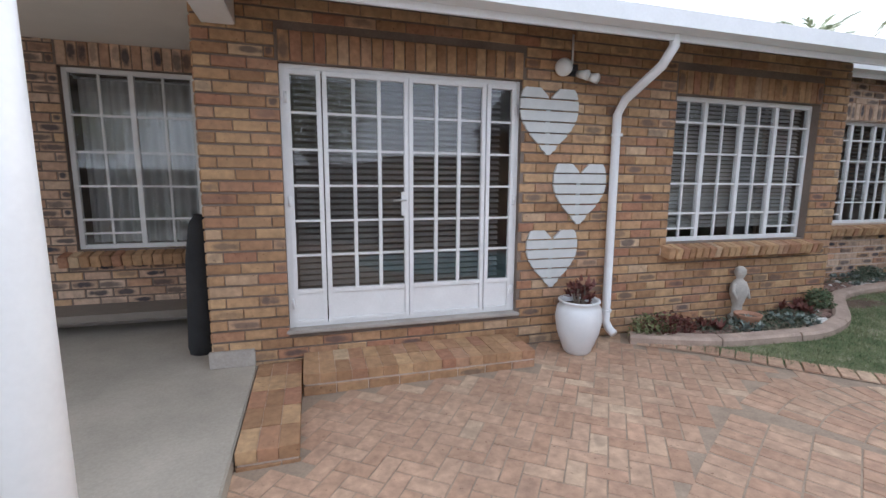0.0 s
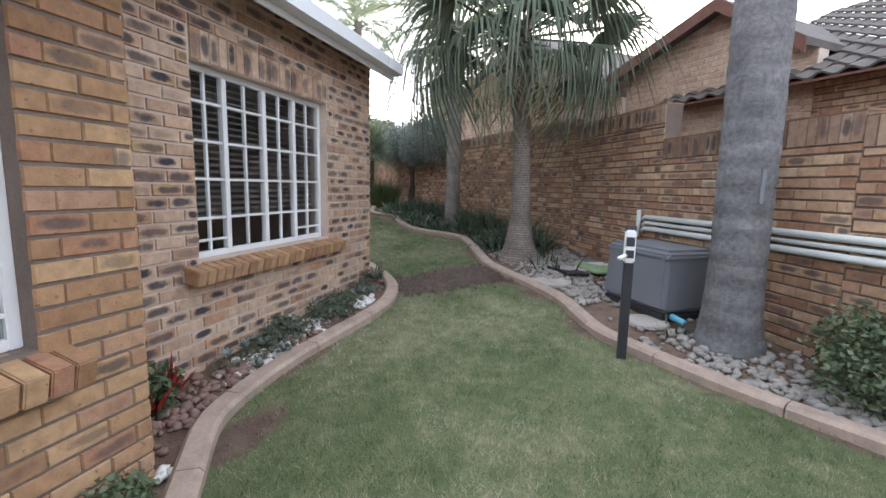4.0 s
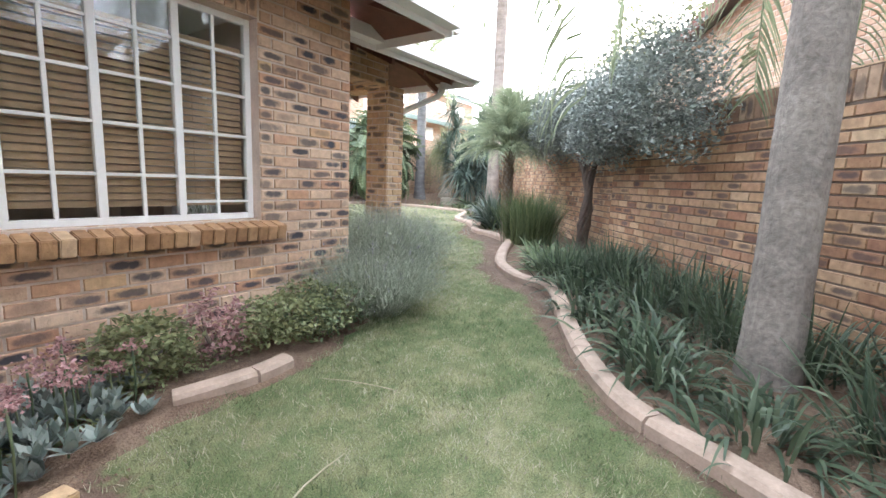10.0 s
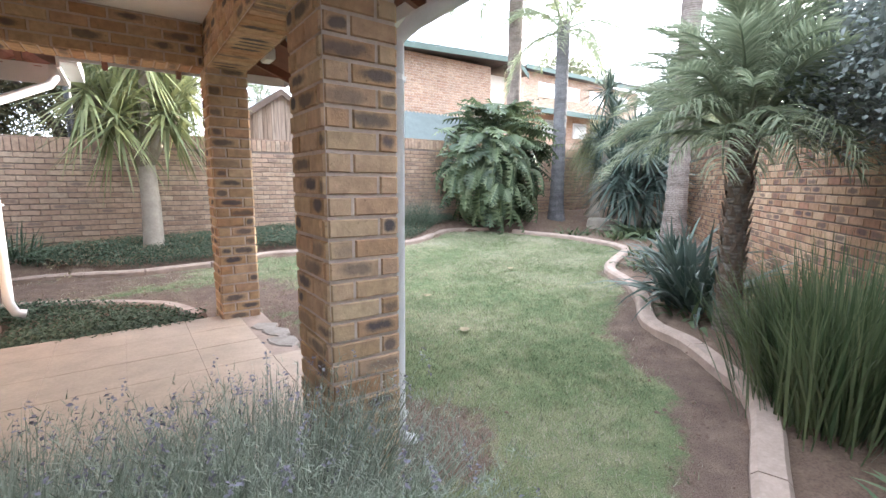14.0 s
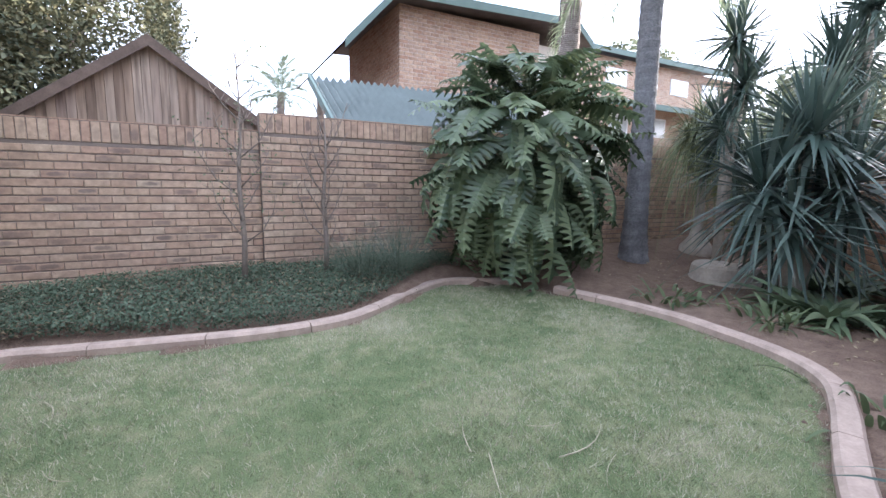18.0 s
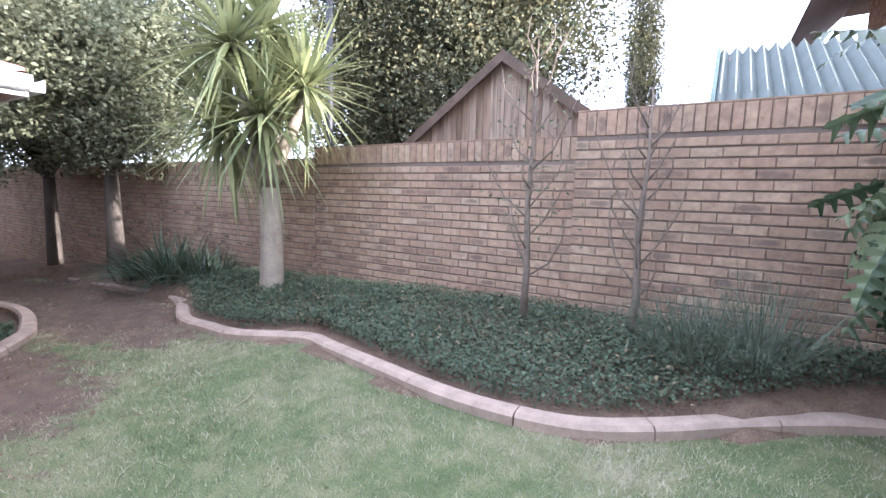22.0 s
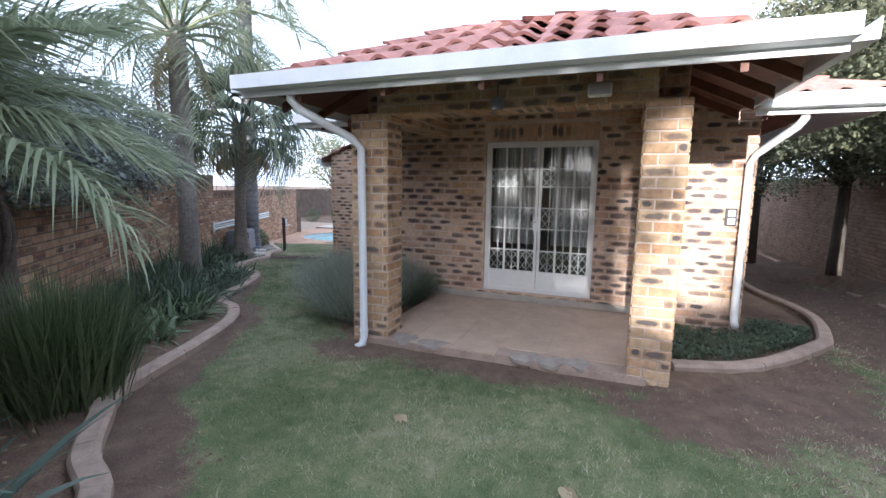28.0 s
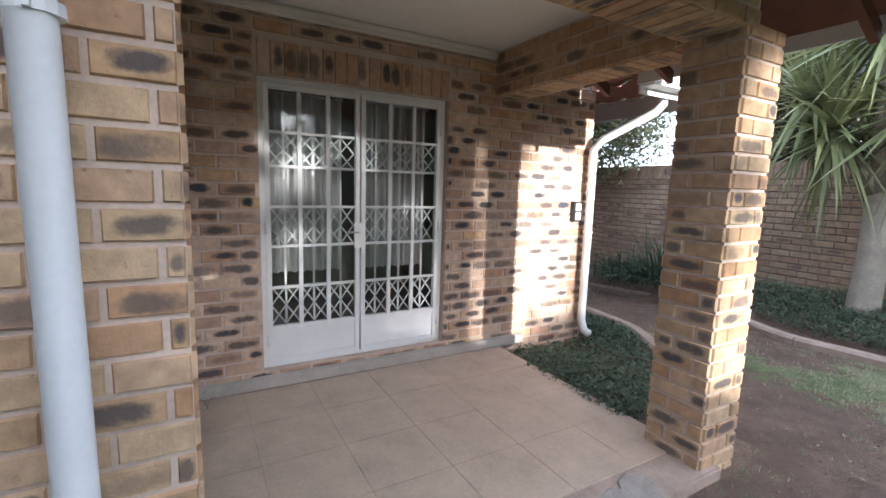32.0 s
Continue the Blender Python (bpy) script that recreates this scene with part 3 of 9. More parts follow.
def house_wall(name, p0, p1, z0, z1, openings, brick, mortar, near, label, zb, sill_row=True, limit=300):
    par = wall_body(name, p0, p1, z0, z1, 0.22, mortar, openings, -1)
    tagged(par, label, "wall", kind="structure")
    places = []
    solid = list(openings)
    a = Vector((*p0, 0))
    d = (Vector((*p1, 0)) - a).normalized()
    heads = []
    for (u0, u1, oz0, oz1) in openings:
        heads.append((u0 - 0.02, u1 + 0.02, oz1, oz1 + 0.225))
        q0, q1 = a + d * (u0 - 0.0), a + d * (u1 + 0.0)
        soldier_row(places, q0[:2], q1[:2], oz1 + 0.113, 0.215, brick, -1)
    brick_face(places, p0, p1, zb, z1, brick, list(openings) + heads, -1)
    lay_bricks(par, places, near, limit)
    return par


def brick_sill(x0, x1, y, z, material, rz=0.0, n=None):
    """A sloping row of bricks on edge that stands out under a window."""
    n = n or round((x1 - x0) / 0.085)
    par = thing("window_sill", "sloping window sill of tan bricks on edge", "sill", kind="structure")
    w = (x1 - x0) / n
    for i in range(n):
        bm = bmesh.new()
        box(bm, (-w / 2 + 0.004, -0.11, -0.055), (w / 2 - 0.004, 0.11, 0.055), 0.006)
        ob = part("brick", bm, material, par)
        ob.matrix_basis = pose(x0 + w * (i + 0.5), y - 0.03 + random.uniform(-0.006, 0.006), z - 0.075, 13 + random.uniform(-1.5, 1.5), 0, random.uniform(-1, 1))
    bm = bmesh.new()
    box(bm, (x0 - 0.001, y - 0.02, z - 0.125), (x1 + 0.001, y + 0.1, z - 0.045))
    part("bedding", bm, MORTAR_PINK, par)
    return par


house_wall("wall_patio", (XA0, YA), (XA1, YA), HOUSE_Z0, 3.35, [(0.56, 2.54, 0.66, 2.71), (4.18, 6.10, 1.25, 2.70)], BRICK_A, MORTAR_DARK, (5.5, YA, 1.5), "tan brick house wall with dark raked joints", 0.25)
house_wall("wall_middle", (XA1, YB), (XB1, YB), HOUSE_Z0, 3.45, [(1.05, 2.79, 1.305, 2.705)], BRICK_B, MORTAR_PINK, (9.5, YB, 1.3), "flashed brick house wall with pink mortar", 0.36)
house_wall("wall_far", (XB1, YC), (XD, YC), HOUSE_Z0, 3.75, [(1.09, 3.04, 1.80, 3.29)], BRICK_B, MORTAR_PINK, (13.5, YC, 2.0), "flashed brick house wall beside the flower bed", 0.71)
house_wall("wall_veranda", (XD, YC + 0.001), (XD, YN), HOUSE_Z0, 3.85, [(1.885, 3.335, 1.265, 3.30)], BRICK_B, MORTAR_PINK, (XD, 12.5, 2.0), "flashed brick wall behind the veranda", 0.913)
house_wall("wall_return_a", (XA1, YA), (XA1, YB), HOUSE_Z0, 3.4, [], BRICK_A, MORTAR_DARK, (XA1, 4.8, 1.5), "short tan brick return wall", 0.25, limit=0)
house_wall("wall_return_b", (XB1, YB), (XB1, YC), HOUSE_Z0, 3.6, [], BRICK_B, MORTAR_PINK, (XB1, 5.3, 1.5), "flashed brick return wall", 0.36, limit=0)
house_wall("wall_north", (XD, YN), (-6.0, YN), HOUSE_Z0, 3.7, [], BRICK_B, MORTAR_PINK, (XD, YN, 1.5), "flashed brick wall along the side path", 0.913, limit=0)
house_wall("wall_recess", (-2.6, 6.0), (XA0, 6.0), HOUSE_Z0, 3.35, [(1.72, 2.84, 1.16, 2.88)], BRICK_B, MORTAR_DARK, (0, 6, 1.5), "shaded brown brick wall of the covered patio", 0.42, limit=150)
house_wall("wall_recess_side", (XA0, 5.78), (XA0, YA), HOUSE_Z0, 3.35, [], BRICK_A, MORTAR_DARK, (0, 6, 1.5), "brick return of the patio recess", 0.42, limit=0)
# inner box added to close the rooms; walls and floors carry the gloom in their colour
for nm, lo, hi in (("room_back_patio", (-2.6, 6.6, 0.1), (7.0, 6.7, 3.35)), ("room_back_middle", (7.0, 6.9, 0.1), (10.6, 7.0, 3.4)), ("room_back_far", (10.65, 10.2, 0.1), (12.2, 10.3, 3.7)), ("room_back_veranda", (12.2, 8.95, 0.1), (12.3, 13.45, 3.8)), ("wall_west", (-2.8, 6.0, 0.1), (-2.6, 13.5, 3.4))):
    tagged(boxpart(nm, lo, hi, DARK, bevel=0), "added inner wall coloured dark as an unlit room", "wall", kind="structure")
tagged(boxpart("floor_inside", (-2.5, 5.55, 0.55), (10.6, 13.4, 0.62), DARK, bevel=0), "floor coloured dark as an unlit room inside the house", "floor", kind="structure")
tagged(boxpart("floor_inside_far", (10.66, 8.95, 1.15), (14.6, 13.4, 1.22), DARK, bevel=0), "floor coloured dark as unlit inside the far room", "floor", kind="structure")
tagged(boxpart("ceiling_inside", (-2.5, 5.5, 3.36), (10.6, 13.4, 3.42), CREAM, bevel=0), "ceiling of the dim rooms", "ceiling", kind="structure")
tagged(boxpart("ceiling_far", (10.66, 8.93, 3.72), (14.6, 13.4, 3.78), CREAM, bevel=0), "ceiling of the far room", "ceiling", kind="structure")


# ---- windows and doors ----


def steel_window(name, label, at, rz, w, h, bays, rows, low_bar=(), sub=2, glazing=True, frame_w=0.045):
    """White steel window in local axes: x along it, y into the house, z up."""
    top = thing(name, label, "window", kind="structure", at=at, rz=rz)
    bm = bmesh.new()
    f = frame_w
    for lo, hi in (((0, 0, 0), (f, 0.05, h)), ((w - f, 0, 0), (w, 0.05, h)), ((f, 0, 0), (w - f, 0.05, f)), ((f, 0, h - f), (w - f, 0.05, h))):
        box(bm, lo, hi, 0.004)
    part("window_frame", bm, WHITE, top)
    xs = [0.0] + [w * b for b in bays] + [w]
    for x in xs[1:-1]:
        boxpart("mullion", (x - 0.024, -0.006, f), (x + 0.024, 0.046, h - f), WHITE, top)
    for i in range(len(xs) - 1):
        x0 = xs[i] + (f if i == 0 else 0.024)
        x1 = xs[i + 1] - (f if i == len(xs) - 2 else 0.024)
        cols = [x0 + (x1 - x0) * k / sub for k in range(sub + 1)]
        zs = [f] + [h * r for r in rows] + [h - f]
        for x in cols[1:-1]:
            boxpart("glazing_bar", (x - 0.011, 0.004, f), (x + 0.011, 0.034, h - f), WHITE, top, bevel=0.003)
        for z in zs[1:-1]:
            boxpart("glazing_bar", (x0, 0.002, z - 0.010), (x1, 0.036, z + 0.010), WHITE, top, bevel=0.003)
        if i in low_bar:
            boxpart("glazing_bar", (x0, 0.002, h * 0.085), (x1, 0.036, h * 0.085 + 0.018), WHITE, top, bevel=0.003)
        if glazing:
            for a, b in zip(cols, cols[1:]):
                for c, d in zip(zs, zs[1:]):
                    p = boxpart("pane", (a + 0.004, 0.018, c + 0.004), (b - 0.004, 0.021, d - 0.004), GLASS, top, bevel=0)
                    p.visible_shadow = False
    return top


def venetian_blind(at, rz, w, h, material, label, pitch=0.045, tilt=35, drop=0.02):
    top = thing("venetian_blind", label, "blind", at=at, rz=rz)
    n = int((h - drop) / pitch)
    bm = bmesh.new()
    box(bm, (-w / 2, -0.022, -0.001), (w / 2, 0.022, 0.0015))
    me = bpy.data.meshes.new("slat")
    bm.to_mesh(me)
    bm.free()
    me.materials.append(material)
    for i in range(n):
        ob = new("slat", me)
        ob.parent = top
        ob.matrix_basis = pose(w / 2, 0, h - pitch * (i + 0.5), tilt + random.uniform(-2, 2), 0, 0)
    for x in (w * 0.2, w * 0.8):
        boxpart("ladder_cord", (x - 0.002, -0.025, h - pitch * n), (x + 0.002, -0.022, h), material, top, bevel=0)
    boxpart("head_rail", (0, -0.02, h), (w, 0.02, h + 0.03), material, top)
    return top


BLIND_GREY = plain("grey_blind_slat", (0.50, 0.47, 0.44), 0.6, var=0.06, bump=0)
BLIND_WOOD = plain("wooden_blind_slat", (0.55, 0.37, 0.22), 0.55, var=0.2, scale=12, bump=0.1)
BLIND_DARK = plain("dark_blind_slat", (0.34, 0.32, 0.30), 0.5, var=0.15, bump=0)
CURTAIN = plain("white_net_curtain", (0.62, 0.61, 0.60), 0.9, var=0.06, scale=4, bump=0.1)

steel_window("window_1", "white steel casement window with many small panes", (4.73, YA + 0.08, 1.25), 0, 1.92, 1.45, [0.235, 0.49, 0.735], [0.2, 0.41, 0.62, 0.83], (0, 3))
steel_window("window_2", "white steel window with small panes and dark blinds", (8.11, YB + 0.08, 1.305), 0, 1.74, 1.40, [0.225, 0.49, 0.735], [0.21, 0.42, 0.62, 0.82], (0, 3))
steel_window("window_3", "white steel window with small panes and wooden blinds", (11.96, YC + 0.1, 1.80), 0, 1.95, 1.49, [0.25, 0.485, 0.725], [0.21, 0.42, 0.62, 0.82], (0, 3))
steel_window("window_4", "white steel patio window with net curtains", (-0.88, 6.06, 1.16), 0, 1.12, 1.72, [0.5], [0.17, 0.36, 0.55, 0.75], (0,), 2)
venetian_blind((4.78, YA + 0.17, 1.30), 0, 1.82, 1.38, BLIND_GREY, "grey slatted blind closed behind the window", 0.042, 48, 0.05)
venetian_blind((8.16, YB + 0.17, 1.35), 0, 1.64, 1.33, BLIND_DARK, "grey slatted blind half open behind the window", 0.05, 30, 0.2)
venetian_blind((12.0, YC + 0.19, 1.85), 0, 1.87, 1.2, BLIND_WOOD, "brown wooden slatted blind behind the window", 0.046, 62, 0.02)
venetian_blind((1.2, YA + 0.26, 0.8), 0, 1.8, 1.85, BLIND_DARK, "dark slatted blind behind the glass doors", 0.05, 40, 0.02)
brick_sill(4.66, 6.76, YA, 1.25, BRICK_A)
brick_sill(7.95, 10.0, YB, 1.30, BRICK_A)
brick_sill(11.85, 14.05, YC, 1.80, BRICK_A)
brick_sill(-1.0, 0.4, 6.0, 1.16, BRICK_A)


def handle(parent, x, z):
    boxpart("handle_plate", (x - 0.03, -0.022, z - 0.1), (x + 0.03, -0.010, z + 0.1), WHITE, parent, "pale metal plate with a keyhole")
    tubepart("handle", [(x, -0.02, z + 0.03), (x, -0.055, z + 0.03), (x - 0.02, -0.06, z + 0.03), (x - 0.1, -0.06, z + 0.028)], 0.009, METAL, parent, "steel lever handle")


def french_door(name, label, at, rz, w, h, leaves, rows, panel, lattice):
    """White steel glazed doors: leaves are (x0, x1, columns, kind)."""
    top = thing(name, label, "door", kind="structure", at=at, rz=rz)
    bm = bmesh.new()
    for lo, hi in (((0, 0, 0), (0.04, 0.07, h)), ((w - 0.04, 0, 0), (w, 0.07, h)), ((0.04, 0, h - 0.04), (w - 0.04, 0.07, h)), ((0.04, 0, 0), (w - 0.04, 0.07, 0.03))):
        box(bm, lo, hi, 0.005)
    part("door_frame", bm, WHITE, top)
    for x0, x1, cols in leaves:
        s = 0.035
        bm = bmesh.new()
        for lo, hi in (((x0, -0.01, 0.03), (x0 + s, 0.035, h - 0.04)), ((x1 - s, -0.01, 0.03), (x1, 0.035, h - 0.04)), ((x0 + s, -0.01, h - 0.04 - s), (x1 - s, 0.035, h - 0.04)), ((x0 + s, -0.01, panel), (x1 - s, 0.035, panel + s)), ((x0 + s, -0.01, 0.03), (x1 - s, 0.035, 0.06))):
            box(bm, lo, hi, 0.003)
        leaf = part("door_leaf", bm, WHITE, top)
        boxpart("kick_panel", (x0 + s, 0.004, 0.06), (x1 - s, 0.02, panel), WHITE, leaf, "plain white steel kick panel")
        zlo, zhi = panel + s, h - 0.04 - s
        zs = [zlo + (zhi - zlo) * r for r in rows]
        xs = [x0 + s + (x1 - x0 - 2 * s) * k / cols for k in range(cols + 1)]
        for z in zs[1:-1]:
            boxpart("glazing_bar", (x0 + s, -0.004, z - 0.009), (x1 - s, 0.03, z + 0.009), WHITE, leaf, bevel=0.002)
        for x in xs[1:-1]:
            boxpart("glazing_bar", (x - 0.014, -0.002, zlo), (x + 0.014, 0.028, zhi), WHITE, leaf, bevel=0.002)
        for a, b in zip(xs, xs[1:]):
            for c, d in zip(zs, zs[1:]):
                p = boxpart("pane", (a + 0.003, 0.016, c + 0.003), (b - 0.003, 0.019, d - 0.003), GLASS, leaf, bevel=0)
                p.visible_shadow = False
        if lattice:
            for k in range(len(zs) - 1):
                for a, b in zip(xs, xs[1:]):
                    c, d = zs[k], zs[k + 1]
                    mid = (a + b) / 2
                    boxpart("burglar_bar", (mid - 0.008, 0.04, c), (mid + 0.008, 0.052, d), WHITE, leaf, bevel=0.002)
                    if k in lattice:
                        bm = bmesh.new()
                        for s0, s1, e0, e1 in ((a, c, mid, (c + d) / 2), (mid, (c + d) / 2, a, d), (b, c, mid, (c + d) / 2), (mid, (c + d) / 2, b, d), (a, (c + d) / 2, mid, d), (b, (c + d) / 2, mid, d), (a, (c + d) / 2, mid, c), (b, (c + d) / 2, mid, c)):
                            tube(bm, [(s0, 0.046, s1), (e0, 0.046, e1)], 0.0065, 5)
                        part("lattice", bm, WHITE, leaf, "crossed white burglar bars")
    for x in (leaves[0][0], leaves[-1][1]):
        for z in (h * 0.1, h * 0.5, h * 0.88):
            tubepart("hinge", [(x, -0.014, z - 0.04), (x, -0.014, z + 0.04)], 0.012, WHITE, top)
    return top


d1 = french_door("door_1", "closed white steel patio doors with small panes", (1.11, YA + 0.05, 0.66), 0, 1.98, 2.05, [(0.04, 0.30, 1), (0.31, 0.985, 3), (0.99, 1.665, 3), (1.675, 1.94, 1)], [0, 1 / 6, 2 / 6, 3 / 6, 4 / 6, 5 / 6, 1], 0.28, None)
handle(d1, 0.95, 1.0)
d2 = french_door("door_2", "closed white steel veranda doors with lattice burglar bars", (XD - 0.05, 10.585, 1.265), 90, 1.45, 2.035, [(0.04, 0.72, 3), (0.73, 1.41, 3)], [0, 0.17, 0.35, 0.52, 0.69, 0.83, 1], 0.27, {0, 2, 4})
handle(d2, 0.70, 0.95)


def curtain(at, rz, w, h, label, gather=9):
    top = thing("curtain", label, "curtain", at=at, rz=rz)
    vs, fs = [], []
    n, m = gather * 8, 8
    for j in range(m + 1):
        for i in range(n + 1):
            u = i / n
            vs.append((w * u, 0.035 * math.sin(u * gather * 2 * math.pi) * (0.6 + 0.4 * j / m) + 0.01 * noise.noise((u * 6, j, 1)), h * (1 - j / m)))
    for j in range(m):
        for i in range(n):
            k = j * (n + 1) + i
            fs.append((k, k + 1, k + n + 2, k + n + 1))
    ob = mesh_ob("curtain_cloth", vs, fs, CURTAIN, top, smooth=True)
    tubepart("curtain_rail", [(-0.03, 0, h + 0.012), (w + 0.03, 0, h + 0.012)], 0.012, WHITE, top)
    for x in (0.02, w - 0.02):
        boxpart("rail_bracket", (x - 0.008, -0.16, h + 0.004), (x + 0.008, 0.0, h + 0.02), WHITE, top, bevel=0.001)
    return top


curtain((XD - 0.37, 10.62, 1.9), 90, 0.62, 1.35, "white net curtain hanging behind the veranda doors")
curtain((XD - 0.35, 11.45, 1.9), 90, 0.55, 1.35, "white net curtain hanging behind the veranda doors")
curtain((-0.85, 6.3, 1.2), 0, 1.05, 1.62, "white net curtain behind the patio window", 10)

# ---- veranda ----


def pillar(name, x0, y0, s, z0, z1, label, sy=None):
    sy = sy or s
    par = boxpart(name, (x0 + 0.01, y0 + 0.01, z0), (x0 + s - 0.01, y0 + sy - 0.01, z1), MORTAR_PINK, bevel=0)
    tagged(par, label, "pillar", kind="structure")
    places = []
    c = [(x0 + 0.01, y0 + 0.01), (x0 + s - 0.01, y0 + 0.01), (x0 + s - 0.01, y0 + sy - 0.01), (x0 + 0.01, y0 + sy - 0.01)]
    for i in range(4):
        brick_face(places, c[i], c[(i + 1) % 4], z0, z1, BRICK_P, (), -1, start=-0.117 * (i % 2))
    lay_bricks(par, places, (x0, y0, 2), 300)
    return par


BRICK_P = brick_mat("yellow_pillar_brick", [(0.0, (0.48, 0.32, 0.19)), (0.4, (0.58, 0.44, 0.29)), (0.75, (0.54, 0.38, 0.26)), (1.0, (0.46, 0.28, 0.16))], (0.08, 0.075, 0.085), 0.95, 0.45)
pillar("pillar_south", 16.53, 9.76, 0.335, 0.95, 3.40, "square yellow brick veranda pillar beside a downpipe", 0.415)
pillar("pillar_north", 16.53, 12.46, 0.335, 0.95, 3.40, "square yellow brick veranda pillar in low sunlight")


def brick_beam(name, x0, y0, x1, y1, z0, z1):
    par = boxpart(name, (x0 + 0.01, y0 + 0.01, z0 + 0.01), (x1 - 0.01, y1 - 0.01, z1), MORTAR_PINK, bevel=0)
    tagged(par, "brick beam over the veranda opening", "beam", kind="structure")
    places = []
    c = [(x0 + 0.01, y0 + 0.01), (x1 - 0.01, y0 + 0.01), (x1 - 0.01, y1 - 0.01), (x0 + 0.01, y1 - 0.01)]
    for i in range(4):
        p, q = c[i], c[(i + 1) % 4]
        if math.hypot(q[0] - p[0], q[1] - p[1]) < 0.4:
            brick_face(places, p, q, z0, z1, BRICK_P, (), -1)
        else:
            brick_face(places, p, q, z0, z1, BRICK_P, (), -1)
    # undersides of the lowest bricks
    along_x = x1 - x0 > y1 - y0
    run, wide = (x1 - x0, y1 - y0) if along_x else (y1 - y0, x1 - x0)
    k = round(run / 0.088)
    for i in range(k):
        u = run * (i + 0.5) / k
        m = Matrix.Translation((x0 + u, (y0 + y1) / 2, z0 + 0.012)) if along_x else Matrix.Translation(((x0 + x1) / 2, y0 + u, z0 + 0.012))
        m = m @ Matrix.Rotation(math.radians(90 if along_x else 0), 4, "Z") @ Matrix.Rotation(math.radians(-90), 4, "X")
        places.append((m, wide - 0.03, run / k - 0.01, BRICK_P))
    lay_bricks(par, places, (x0, y0, z0), 60)


brick_beam("beam_front", 16.53, 10.06, 16.865, 12.55, 3.38, 3.80)
brick_beam("beam_south", XD, 9.76, 16.53, 10.06, 3.38, 3.80)
brick_beam("beam_north", XD, 12.49, 16.53, 12.795, 3.38, 3.80)
tagged(boxpart("ceiling_veranda", (XD, 10.05, 3.74), (16.54, 12.5, 3.77), CREAM, bevel=0), "cream painted veranda ceiling", "ceiling", kind="structure")
tagged(boxpart("cornice", (XD, 10.07, 3.67), (XD + 0.06, 12.48, 3.74), CREAM, bevel=0.02), "cream cornice under the ceiling", "trim", kind="structure")
vf = tagged(boxpart("veranda_floor", (XD, 9.93, 0.7), (16.90, 12.62, 1.148), KERB, bevel=0.012), "sand-coloured tiled veranda slab with a worn edge", "floor", kind="structure")
SLABTILE = plain("sandy_floor_tile", (0.50, 0.39, 0.30), 0.65, var=0.22, scale=3.5, bump=0.08)
xe, ye = [XD + 0.07, 15.36, 15.80, 16.24, 16.68, 16.895], [9.935, 10.0, 10.44, 10.88, 11.32, 11.76, 12.2, 12.615]
for xa_, xb_ in zip(xe, xe[1:]):
    for ya_, yb_ in zip(ye, ye[1:]):
        if xb_ > 16.7 and (ya_ > 11.3 or ya_ < 10.2):
            continue
        boxpart("floor_tile", (xa_ + 0.001, ya_ + 0.001, 1.140), (xb_ - 0.001, yb_ - 0.001, 1.156 + random.uniform(-0.001, 0.001)), SLABTILE, vf, bevel=0.0015)
tagged(boxpart("veranda_step", (XD, 9.75, 1.155), (XD + 0.07, 12.9, 1.235), PLINTH, bevel=0.01), "low cement plinth along the wall", "trim", kind="structure")

# ---- roofs ----
TILE_W, TILE_H = 0.30, 0.33


def tiled_slope(parent, a, b, c, d, material, wave=0.022, step=0.028, objects=False):
    """A tiled roof slope: eave from a to b, top from d to c; each course steps over the one below."""
    a, b, c, d = (Vector(p) for p in (a, b, c, d))
    up = ((d + c) / 2 - (a + b) / 2)
    n = (b - a).cross(up).normalized()
    if n.z < 0:
        n = -n
    rows = max(1, round(up.length / TILE_H))
    vs, fs = [], []
    for r in range(rows):
        t0, t1 = r / rows, (r + 1) / rows
        e0, e1 = a.lerp(d, t0), b.lerp(c, t0)
        f0, f1 = a.lerp(d, t1), b.lerp(c, t1)
        cols = max(2, round((e1 - e0).length / TILE_W) * 6)
        k = len(vs)
        for i in range(cols + 1):
            u = i / cols
            s0 = (e1 - e0).length * u / TILE_W + (e0 - a).dot((b - a).normalized()) / TILE_W
            hgt = wave * math.sin(s0 * 2 * math.pi)
            lo, hi = e0.lerp(e1, u), f0.lerp(f1, u)
            vs += [lo + n * (hgt + step - 0.03), lo + n * (hgt + step), hi + n * hgt]
        for i in range(cols):
            q = k + 3 * i
            fs += [(q, q + 3, q + 4, q + 1), (q + 1, q + 4, q + 5, q + 2)]
    return mesh_ob("tile_slope", vs, fs, material, parent, smooth=False)


